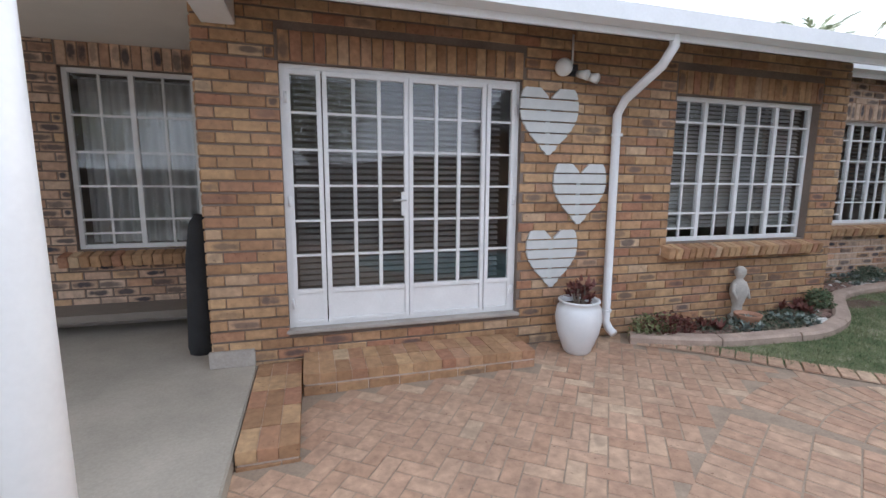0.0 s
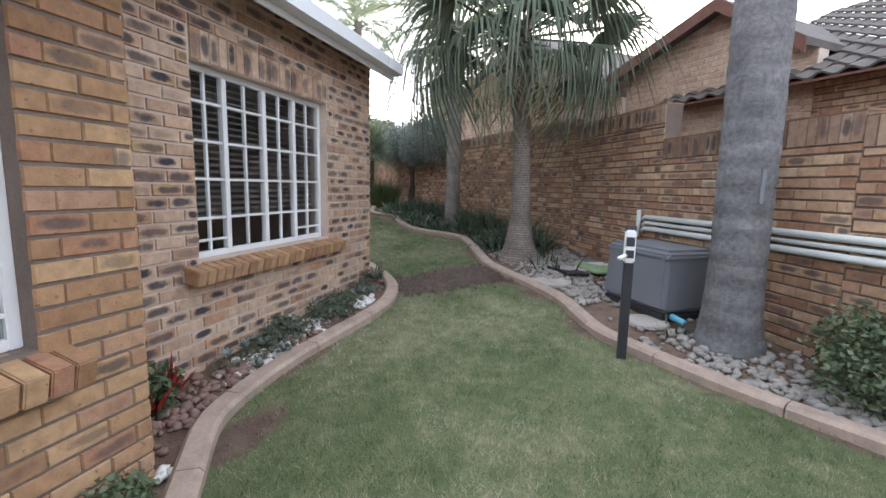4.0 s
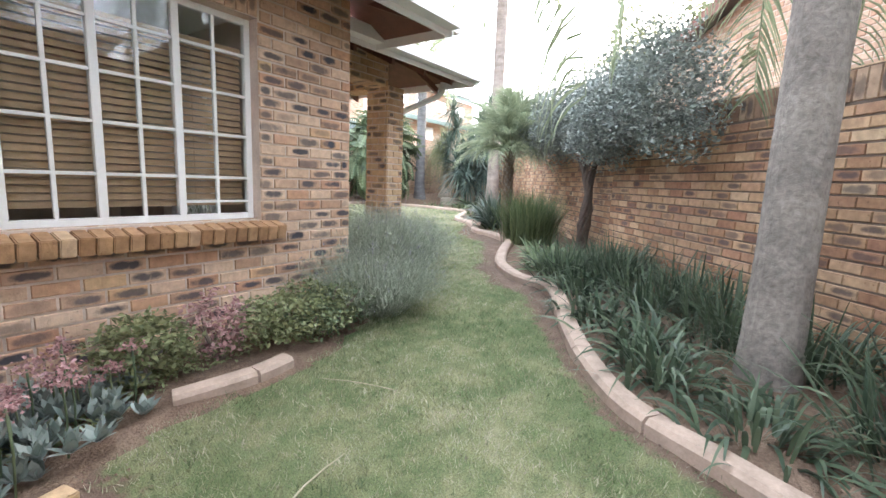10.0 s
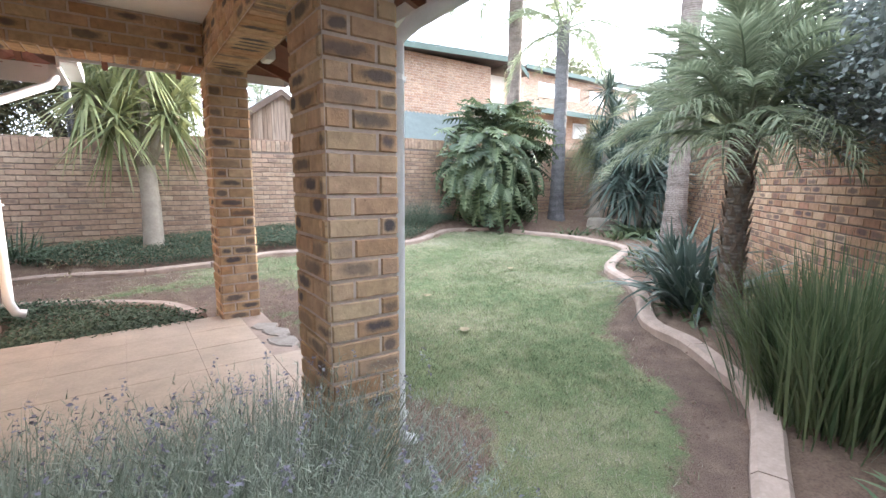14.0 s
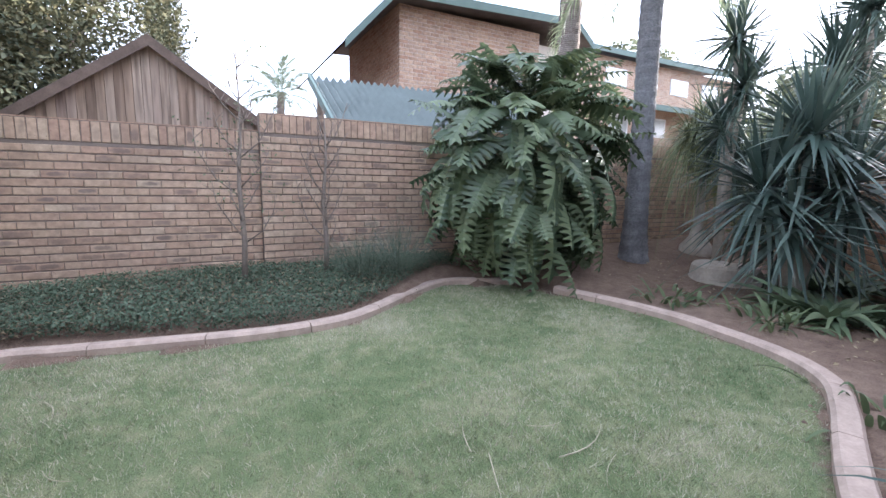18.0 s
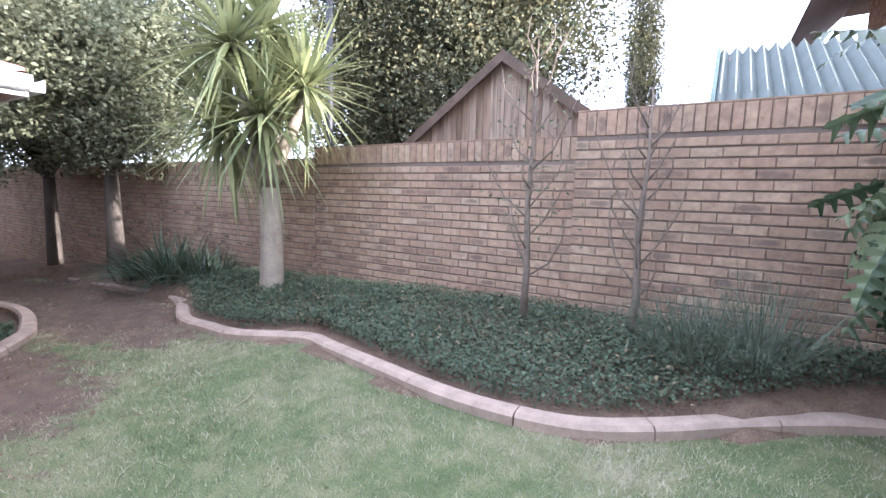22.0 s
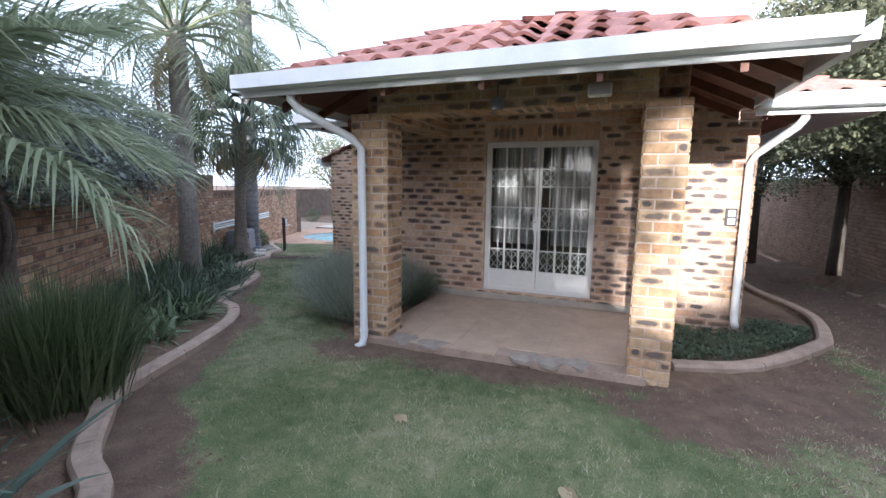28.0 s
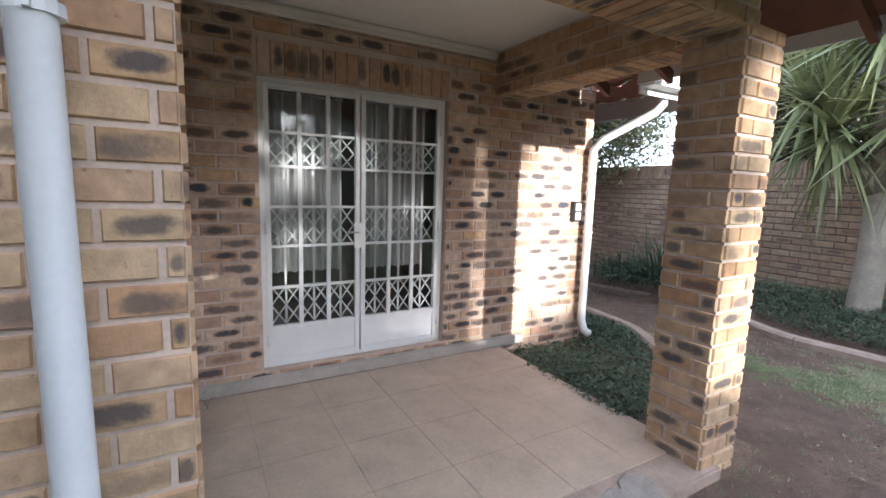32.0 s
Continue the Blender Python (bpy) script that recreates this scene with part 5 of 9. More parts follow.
def fan_frond_mesh(name, radius, petiole, segments, material, droop, fold=0.25, spread=2.5):
    """One fan leaf along +x: a stalk and pleated fingers that hang at their tips."""
    n = segments
    ang = np.linspace(-spread, spread, n)
    L = radius * (0.72 + 0.28 * np.cos(ang * 0.62)) * (0.84 + 0.26 * rng.random(n))
    base = np.zeros((n, 3))
    base[:, 0] = petiole
    s = np.linspace(0, 1, 7)
    c, sn = np.cos(ang), np.sin(ang)
    dr = droop * (0.5 + rng.random(n))
    R = L[:, None] * s
    z = -(dr * L)[:, None] * np.maximum(0, s - 0.45) ** 1.5 * 2.0
    shrink = 1 - 0.35 * np.maximum(0, s - 0.4) * droop
    P = np.stack([petiole + c[:, None] * R * shrink, sn[:, None] * R * shrink, z - 0.10 * np.abs(sn)[:, None] * R], -1)
    w = radius * 0.5 * (2 * spread / n) * np.array([0.12, 0.5, 0.85, 0.66, 0.42, 0.27, 0.05])
    side = np.stack([-sn, c, np.zeros(n)], -1)
    up = np.array([0, 0, 1.0])
    A = P - side[:, None] * (w * 0.55)[None, :, None] - up * (w * fold)[None, :, None]
    C = P + side[:, None] * (w * 0.55)[None, :, None] - up * (w * fold)[None, :, None]
    V = np.stack([A, P, C], 2).reshape(n, -1, 3)
    k = np.arange(6)
    f = np.concatenate([np.stack([3 * k, 3 * k + 1, 3 * k + 4, 3 * k + 3], -1), np.stack([3 * k + 1, 3 * k + 2, 3 * k + 5, 3 * k + 4], -1)])
    F = (f[None] + (np.arange(n) * 21)[:, None, None]).reshape(-1, 4)
    V = V.reshape(-1, 3)
    # stalk
    m = len(V)
    st = []
    for t in np.linspace(0, 1, 4):
        wd = 0.022 - 0.008 * t
        st += [(petiole * t, -wd, -0.01), (petiole * t, wd, -0.01), (petiole * t, 0, 0.014)]
    V = np.concatenate([V, np.array(st)])
    sf = []
    for q in range(3):
        for j in range(3):
            sf.append((m + 3 * q + j, m + 3 * q + (j + 1) % 3, m + 3 * q + 3 + (j + 1) % 3, m + 3 * q + 3 + j))
    F = np.concatenate([F, np.array(sf)])
    ob = mesh_np(name, V, F, material)
    me = ob.data
    bpy.data.objects.remove(ob)
    return me


def feather_frond_mesh(name, length, leaflets, leaf_len, material, droop=0.5, width=0.03):
    """One feather leaf along +x: arching rib with leaflets on both sides."""
    n = leaflets
    t = np.linspace(0.18, 1, n)
    rx, rz = length * t * (1 - 0.18 * t), length * (0.35 * t - droop * t ** 2.2)
    base = np.concatenate([np.stack([rx, np.zeros(n), rz], -1)] * 2)
    tt = np.concatenate([t, t])
    sgn = np.concatenate([np.ones(n), -np.ones(n)])
    az = sgn * (1.15 - 0.6 * tt + rng.normal(0, 0.08, 2 * n))
    L = leaf_len * (0.55 + 0.9 * np.sin(np.pi * np.clip(tt * 0.95, 0, 1)) ** 0.7) * 0.75
    V, F = straps(base, az, rng.normal(0.15, 0.15, 2 * n), L, width, 0.55 + 0.3 * rng.random(2 * n), 4, 0.7, 1.0)
    m = len(V)
    st, sf = [], []
    ts = np.linspace(0, 1, 9)
    for q in ts:
        x, z, wd = length * q * (1 - 0.18 * q), length * (0.35 * q - droop * q ** 2.2), 0.022 * (1 - 0.8 * q)
        st += [(x, -wd, z - wd), (x, wd, z - wd), (x, 0, z + wd)]
    for q in range(8):
        for j in range(3):
            sf.append((m + 3 * q + j, m + 3 * q + (j + 1) % 3, m + 3 * q + 3 + (j + 1) % 3, m + 3 * q + 3 + j))
    ob = mesh_np(name, np.concatenate([V, np.array(st)]), np.concatenate([F, np.array(sf)]), material)
    me = ob.data
    bpy.data.objects.remove(ob)
    return me


FAN = [fan_frond_mesh("frond", 0.76, 0.80, 38, G_PALM, d, spread=2.05) for d in (0.3, 0.6, 0.9, 1.25)]
FAN_DEAD = [fan_frond_mesh("frond", 0.75, 0.7, 30, G_DEAD, 1.2) for _ in range(2)]
FEATHER = [feather_frond_mesh("frond", 2.0, 46, 0.5, G_FEATHER, d) for d in (0.45, 0.7)]
FEATHER_LONG = [feather_frond_mesh("frond", 2.1, 64, 0.55, G_FEATHER, d, 0.018) for d in (0.5, 0.75, 1.0)]
FEATHER_DEAD = [feather_frond_mesh("frond", 1.5, 40, 0.35, G_DEAD, 0.3, 0.02)]
FEATHER_SMALL = [feather_frond_mesh("frond", 1.2, 56, 0.34, G_FEATHER, d, 0.014) for d in (0.3, 0.45, 0.62)]


def crown(parent, meshes, count, z, elev_hi, elev_lo, scale=1.0, label="", off=0.1, lean=(0, 0), roll=15):
    """Leaves set round a crown in the golden angle, upright in the middle, hanging at the outside."""
    for i in range(count):
        u = (i + 0.5) / count
        az = i * 137.508 + random.uniform(-12, 12)
        el = elev_hi + (elev_lo - elev_hi) * u ** 0.9 + random.uniform(-8, 8)
        ob = new("frond", meshes[min(len(meshes) - 1, int(u * len(meshes)))])
        ob.parent = parent
        s = scale * random.uniform(0.88, 1.1)
        m = pose(lean[0], lean[1], z - 0.25 * u, 0, 0, az) @ pose(off, 0, 0, random.uniform(-roll, roll), -el, 0)
        ob.matrix_basis = m @ Matrix.Diagonal((s, s, s, 1))
        if label:
            ob["label"] = label


def boots(parent, z0, z1, r, n, lean=(0, 0), k=1.0):
    """Old leaf bases on a trunk."""
    bm = bmesh.new()
    for i in range(n):
        a, z = i * 2.4, z0 + (z1 - z0) * i / n
        c = Vector((math.cos(a) * r + lean[0] * (z / z1) ** 2, math.sin(a) * r + lean[1] * (z / z1) ** 2, z))
        o = Vector((math.cos(a), math.sin(a), 0))
        s = Vector((-o.y, o.x, 0))
        v = [bm.verts.new(p) for p in (c - s * .06 * k, c + s * .06 * k, c + o * .05 * k + s * .025 * k + Vector((0, 0, .16 * k)), c + o * .05 * k - s * .025 * k + Vector((0, 0, .16 * k)), c + o * .035 * k + Vector((0, 0, .03 * k)))]
        bm.faces.new((v[0], v[1], v[4]))
        bm.faces.new((v[1], v[2], v[4]))
        bm.faces.new((v[2], v[3], v[4]))
        bm.faces.new((v[3], v[0], v[4]))
    tagged(part("fibrous_boot", bm, FIBRE, parent, "brown fibrous old leaf bases"), kind="stuff")


FIBRE = plain("brown_palm_fibre", (0.17, 0.125, 0.095), 0.95, var=0.4, scale=14, bump=0.6, dist=0.02)


def fan_palm(x, y, h, r0, r1, label, fronds=34, scale=1.0, dead=3, lean=(0, 0), flare=0.45, lo=-14):
    z = soil_z(x, y)
    top = plant("fan_palm", label, "palm", (x, y, z))
    ringed_trunk(top, h, r0, r1, lean, 60, flare=flare, rough=0.005)
    boots(top, h - 0.9, h + 0.1, r1 + 0.015, 70, lean)
    crown(top, FAN, fronds, h + 0.15, 75, lo, scale, lean=lean)
    crown(top, FAN_DEAD, dead, h - 0.05, -35, -60, scale * 0.7, "dry brown hanging frond", lean=lean)
    return top


def feather_palm(name, x, y, h, r0, r1, label, meshes, fronds, scale, elev=(75, -30), boot=False, lean=(0, 0), z=None, mat_=None, flare=0.5, rough=0.012):
    z = soil_z(x, y) if z is None else z
    top = plant(name, label, "palm", (x, y, z))
    ringed_trunk(top, h, r0, r1, lean, flare=flare, material=mat_, rough=rough)
    if boot:
        boots(top, 0.15, h, r1 + 0.012, int(h * 80), k=0.55)
    crown(top, meshes, fronds, h, elev[0], elev[1], scale, lean=lean)
    return top


feather_palm("tall_palm", 9.75, 1.36, 8.5, 0.275, 0.205, "tall grey ringed palm trunk among stones beside the wall", FEATHER, 22, 1.3, flare=0.22, lean=(0.04, 0.15), mat_=BARK_SMOOTH, rough=0.006)
tagged(boxpart("bark_tag", (9.535, 1.30, 1.80), (9.555, 1.33, 2.06), BOXGREY), "grey strip hanging in a slit of the palm trunk", "tag")
fan_palm(12.25, 3.45, 3.2, 0.31, 0.122, "fan palm with flared trunk and hanging grey-green fronds", 34, 1.3, 3, (0.0, 0.14), 0.36, lo=-24)
top = feather_palm("feather_palm", 15.2, 5.33, 4.3, 0.18, 0.15, "grey feather palm with a hanging dead frond behind strap leaves", FEATHER_LONG, 30, 1.2, (75, -30), mat_=BARK_PALE, rough=0.002)
crown(top, FEATHER_DEAD, 3, 4.1, -62, -84, 0.9, "dry brown hanging frond")
feather_palm("grey_palm", 23.9, 12.15, 7.5, 0.27, 0.16, "smooth grey palm trunk in the corner bed", FEATHER, 20, 1.2)
feather_palm("small_palm", 20.0, 9.65, 1.85, 0.10, 0.075, "small feather palm with a knobbly trunk", FEATHER_SMALL, 64, 0.92, (88, 0), True)
feather_palm("tall_palm", 25.3, 17.8, 7.0, 0.24, 0.195, "tall grey palm trunk beyond the split-leaf bush", FEATHER, 18, 1.2, z=1.3)
feather_palm("tall_palm", 25.35, 16.1, 5.0, 0.24, 0.165, "tall palm trunk with a swollen pale crown shaft", FEATHER, 16, 1.0, mat_=BARK_SMOOTH)

# ---- yuccas ----


def rosette(parent, c, n, length, width, material, elev=(-0.5, 1.5), droop=0.15, name="leaf_rosette"):
    base = np.tile(np.array(c, float), (n, 1)) + rng.normal(0, 0.03, (n, 3))
    az = rng.uniform(0, 2 * np.pi, n)
    el = rng.uniform(*elev, n)
    V, F = straps(base, az, el, length * rng.uniform(0.75, 1.1, n), width, droop * rng.uniform(0.3, 1.5, n), 4, 0.75, 0.6)
    return mesh_np(name, V, F, material, parent)


def yucca(x, y, z, stems, label, length=0.75, n=85, width=0.045, material=None, r=0.13, droop=0.2, elev=(-0.9, 1.5), fork=0.0):
    top = plant("yucca", label, "yucca", (x, y, z))
    material = material or G_YUCCA
    if fork:
        bm = bmesh.new()
        tube(bm, [(0, 0, -0.1), (0.01, 0, 0.1), (0.02, 0.01, fork * 0.5), (0, 0, fork), (0, 0, fork + 0.15)], [r * 1.25, r * 1.1, r, r * 0.85, r * 0.5], 14)
        part("trunk", bm, TRUNK_PALE, top, smooth=True)
    for (dx, dy, h) in stems:
        bm = bmesh.new()
        if fork:
            tube(bm, [(0, 0, fork - 0.1), (dx * 0.4, dy * 0.4, fork + (h - fork) * 0.35), (dx * 0.8, dy * 0.8, fork + (h - fork) * 0.7), (dx, dy, h)], [r * 0.75, r * 0.6, r * 0.5, r * 0.4], 10)
        else:
            tube(bm, [(0, 0, -0.1), (dx * 0.15, dy * 0.15, h * 0.3), (dx * 0.5, dy * 0.5, h * 0.65), (dx, dy, h)], [r * 1.35, r * 1.05, r * 0.9, r * 0.6], 12)
        part("trunk", bm, TRUNK_PALE, top, smooth=True)
        rosette(top, (dx, dy, h), n, length, width, material, elev, droop)
    return top


yucca(16.2, 16.55, soil_z(16.2, 16.55), [(-0.62, -0.25, 2.35), (0.62, 0.05, 2.5), (0.05, -0.5, 2.9), (-0.1, 0.3, 2.6), (0.3, -0.3, 2.15), (-0.35, -0.35, 2.0), (0.1, -0.1, 3.2)], "yucca tree with a thick pale trunk in the ivy bed", 1.15, 130, 0.058, r=0.135, droop=0.2, elev=(-1.25, 1.5), fork=1.4)
yucca(25.5, 13.9, soil_z(25.5, 13.9), [(0.0, 0.0, 1.95), (0.3, -0.25, 1.35), (-0.25, 0.3, 1.3), (-0.1, 0.0, 0.85)], "big dark spiky yucca in the corner bed", 1.3, 170, 0.068, G_YUCCA_DARK, 0.1, 0.2, (-1.0, 1.5))
yucca(26.1, 15.2, soil_z(26.1, 15.2), [(0.0, 0.0, 3.45), (0.1, -0.1, 2.8), (0.05, 0.1, 2.2), (0.2, 0.0, 1.7)], "tall spiky yucca beside the corner of the wall", 0.95, 130, 0.05, G_YUCCA_DARK, 0.05, 0.14, (-1.2, 1.5))
yucca(26.9, 14.0, soil_z(26.9, 14.0), [(0.0, 0.0, 3.6), (0.4, 0.2, 3.1), (-0.3, 0.2, 2.9), (0.0, 0.1, 2.2)], "tall many-headed dark yucca behind the others", 1.0, 130, 0.05, G_YUCCA_DARK, 0.06, 0.14, (-0.9, 1.5))


def ponytail_palm(x, y):
    """Swollen foot, thin trunk and a mop of hanging grassy leaves."""
    z = soil_z(x, y)
    top = plant("ponytail_palm", "ponytail palm with a swollen foot and hanging grassy leaves", "palm", (x, y, z))
    bm = bmesh.new()
    tube(bm, [(0, 0, -0.1), (0, 0, 0.1), (0.01, 0, 0.26), (0.02, 0.01, 0.5), (0.03, 0.01, 1.4), (0.02, 0.0, 2.2)], [0.30, 0.27, 0.15, 0.08, 0.06, 0.05], 16)
    part("trunk", bm, TRUNK_PALE, top, smooth=True)
    for dx, dy, h in ((0, 0, 2.2), (-0.15, 0.1, 1.9), (0.2, -0.1, 1.8)):
        rosette(top, (dx, dy, h), 300, 1.5, 0.026, G_OLIVE, (0.2, 1.5), 1.3)


ponytail_palm(27.0, 16.1)

# ---- strap-leaved plants along the south bed ----


def wall_y(x):
    return smooth_step(x, SE)


random.seed(31)
SPOTS = [(11.75, 2.9, 16, 0.35), (12.05, 3.05, 14, 0.3)]
for _ in range(1200):
    x = random.uniform(12.55, 17.1)
    y = random.uniform(3.0, 7.4)
    if inside(x, y, LAWN) or y < wall_y(x) + 0.42 or line_dist(x, y, KERB_SOUTH) < 0.27 or math.hypot(x - 15.15, y - 5.36) < 0.35 or math.hypot(x - 12.22, y - 3.45) < 0.5:
        continue
    if all(math.hypot(x - q[0], y - q[1]) > 0.44 for q in SPOTS):
        SPOTS.append((x, y, random.randint(120, 160), random.uniform(0.5, 0.66)))
for (x, y, n, ln) in SPOTS:
    edge = line_dist(x, y, KERB_SOUTH) < 0.5
    strap_clump("strap_leaf_clump", "clump of arching grey-green strap leaves", x, y, soil_z(x, y), n, ln * (1.15 if edge else 1.6), 0.028 if edge else 0.02, 0.8 if edge else 0.55, G_AGAP, (0.45, 1.45) if edge else (0.7, 1.5), 0.13, group="strap plants along the wall")
for (x, y, n, ln) in ((24.3, 13.5, 60, 0.45), (22.9, 12.15, 40, 0.35), (24.2, 14.6, 40, 0.4), (20.2, 10.0, 40, 0.35), (21.9, 11.5, 45, 0.35)):
    strap_clump("strap_leaf_clump", "low clump of broad green strap leaves", x, y, soil_z(x, y), n, ln * 1.3, 0.042, 0.8, G_TUFT, (0.4, 1.3), 0.16, group="low strap plants")
for (x, y, n, ln) in ((17.78, 8.0, 44, 0.44), (17.5, 7.72, 48, 0.5), (17.12, 7.62, 46, 0.52), (18.25, 8.05, 40, 0.4), (17.3, 7.35, 40, 0.5), (17.85, 7.65, 36, 0.44), (16.9, 7.3, 40, 0.5)):
    strap_clump("strap_leaf_clump", "loose rosette of broad light-green strap leaves", x, y, soil_z(x, y), n, ln * 1.25, 0.05, 0.62, G_BROAD, (0.35, 1.35), 0.07, taper=0.75, group="broad strap plants beside the kerb")
strap_clump("grass_tuft", "large upright tuft of stiff green leaves", 18.98, 8.68, soil_z(18.98, 8.68), 2300, 1.2, 0.013, 0.34, G_TUFT, (1.06, 1.56), 0.15)
strap_clump("grass_tuft", "upright tuft of dark grassy leaves beside the wall", 17.45, 6.88, soil_z(17.45, 6.88), 800, 0.8, 0.014, 0.5, G_AGAP, (0.6, 1.5), 0.24)
strap_clump("sword_leaf_clump", "clump of long arching sword leaves", 20.5, 10.15, soil_z(20.5, 10.15), 190, 1.35, 0.05, 0.6, G_YUCCA_DARK, (0.6, 1.5), 0.1)
strap_clump("sword_leaf_clump", "clump of long arching sword leaves", 21.9, 11.05, soil_z(21.9, 11.05), 120, 1.3, 0.05, 0.55, G_YUCCA_DARK, (0.6, 1.5), 0.1)
for x, y, n in ((13.85, 16.6, 300), (13.1, 16.62, 240), (14.45, 16.75, 170)):
    strap_clump("grass_tuft", "spreading tuft of dark arching leaves beside the wall", x, y, soil_z(x, y), n, 1.3 if n > 280 else 0.9, 0.024, 0.58, G_AGAP, (0.45, 1.5), 0.2, group="dark tufts beside the side path")
strap_clump("fern_clump", "low spreading fern-like plant beside the stump", 25.0, 13.35, soil_z(25.0, 13.35), 150, 0.9, 0.09, 0.6, G_SHRUB, (0.2, 0.9), 0.15)
strap_clump("fern_clump", "low spreading fern-like plant in the corner bed", 26.4, 14.0, soil_z(26.4, 14.0), 150, 0.9, 0.09, 0.6, G_SHRUB, (0.2, 0.9), 0.15)

# ---- lavender and rosemary ----


def lavender(x, y, r, h, n, label, flowers=True, material=None):
    z = soil_z(x, y)
    top = plant("lavender_bush", label, "bush", (x, y, z))
    a = rng.uniform(0, 2 * np.pi, n)
    q = r * 0.62 * np.sqrt(rng.random(n))
    base = np.stack([np.cos(a) * q, np.sin(a) * q, h * 0.12 * rng.random(n)], -1)
    lean = 1.5 - 0.75 * (q / (r * 0.62)) + rng.normal(0, 0.14, n)
    L = h * rng.uniform(0.7, 1.05, n)
    V, F = straps(base, a + rng.normal(0, 0.5, n), lean, L, 0.006, 0.1, 3, 0.5)
    mesh_np("stem", V, F, material or G_LAV, top)
    m = n * 24
    s = rng.random(m) ** 0.75
    i = rng.integers(0, n, m)
    out = np.cos(lean[i]) * L[i] * s
    at = base[i] + np.stack([np.cos(a[i]) * out, np.sin(a[i]) * out, L[i] * (np.sin(lean[i]) * s - 0.1 * s ** 2)], -1)
    V, F = straps(at, rng.uniform(0, 2 * np.pi, m), rng.normal(0.85, 0.3, m), rng.uniform(0.03, 0.065, m), 0.0062, 0.15, 1, 1.0, 1.2)
    mesh_np("foliage", V, F, material or G_LAV, top)
    if flowers:
        k = n // 14
        j = rng.choice(n, k, replace=False)
        az, el, ln = a[j] + rng.normal(0, 0.5, k), np.clip(lean[j] + 0.12, 0.3, 1.5), L[j] * rng.uniform(1.02, 1.2, k)
        V, F = straps(base[j], az, el, ln, 0.0045, 0.1, 4, 0.1)
        tagged(mesh_np("flower_stalk", V, F, material or G_LAV, top), kind="stuff")
        tip = base[j] + np.stack([np.cos(az) * np.cos(el) * ln * 0.985, np.sin(az) * np.cos(el) * ln * 0.985, ln * (np.sin(el) - 0.1) - 0.03], -1)
        tip = np.repeat(tip, 9, 0) + rng.normal(0, 1, (k * 9, 3)) * np.array([0.005, 0.005, 0.018])
        V, F = leaves_at(tip, 0.014, 1.0, 1.6)
        tagged(mesh_np("flower_head", V, F, G_LAVF, top), kind="stuff")
    return top


lavender(15.5, 9.0, 0.74, 0.84, 3600, "large grey-green lavender bush beside the veranda")
lavender(14.75, 8.25, 0.5, 0.62, 1300, "grey-green lavender bush at the house corner")
lavender(16.15, 9.35, 0.55, 0.72, 1200, "grey-green lavender bush against the pillar")
lavender(15.25, 9.55, 0.36, 0.62, 900, "dark rosemary-like bush at the edge of the slab", False, G_ROSE)
lavender(20.95, 16.5, 0.55, 0.55, 250, "rosemary bush with pale blue flowers in the ivy", True, G_ROSE)
lavender(21.35, 16.45, 0.35, 0.8, 130, "thin upright rosemary stems beside the split-leaf bush", True, G_ROSE)

# ---- split-leaf philodendron ----


def split_leaf_mesh(size, droop):
    """A deeply cut leaf along +x: broad middle, wavy rounded lobes on both sides, a stalk behind."""
    n = 8
    t = np.linspace(0.02, 0.92, n)
    vs, fs = [], []

    def mid(q):
        return np.array([size * q, 0.0, -droop * size * max(q, 0) ** 2])

    step = t[1] - t[0]
    for sg in (-1, 1):
        edge = [(-0.06, 0.10)]
        for q in t:
            top_ = 0.46 * (1 - 0.55 * q) * min(1, 0.7 + 1.6 * q) * rng.uniform(0.88, 1.12)
            edge += [(q - 0.24 * step, 0.62 * top_), (q - 0.06 * step, top_), (q + 0.1 * step, 0.9 * top_), (q + 0.2 * step, 0.3 * top_ + 0.02), (q + 0.62 * step, 0.14 * top_ + 0.025)]
        edge.append((1.08, 0.005))
        k = len(vs)
        for m, (q, w) in enumerate(edge):
            back = 0.55 - 0.75 * max(q, 0)   # lower lobes sweep back, upper ones forward
            c = mid(min(max(q, 0), 1.05))
            vs += [c, c + np.array([(-back * w) * size, sg * w * size, (-0.30 * w + 0.035 * math.sin(m * 1.3)) * size])]
        for r in range(len(edge) - 1):
            a, b2, c2, d2 = k + 2 * r, k + 2 * r + 2, k + 2 * r + 3, k + 2 * r + 1
            fs.append((a, b2, c2, d2) if sg > 0 else (a, d2, c2, b2))
    k = len(vs)
    qs = [-0.9, -0.5, -0.05, 0.2, 0.45, 0.7, 0.9, 1.06]
    for q in qs:
        w = size * (0.012 if q < 0 else 0.014 * (1 - 0.7 * q))
        c = mid(q) + np.array([0, 0, 0.22 * size * q if q < 0 else 0.004])
        vs += [c - np.array([0, w, 0.0]), c + np.array([0, w, 0.0])]
    for r in range(len(qs) - 1):
        fs.append((k + 2 * r, k + 2 * r + 1, k + 2 * r + 3, k + 2 * r + 2))
    ob = mesh_np("leaf", np.array(vs), np.array(fs), G_PHILO)
    me = ob.data
    bpy.data.objects.remove(ob)
    return me


SPLIT = [split_leaf_mesh(0.47, d) for d in (0.2, 0.45, 0.7, 0.95)]


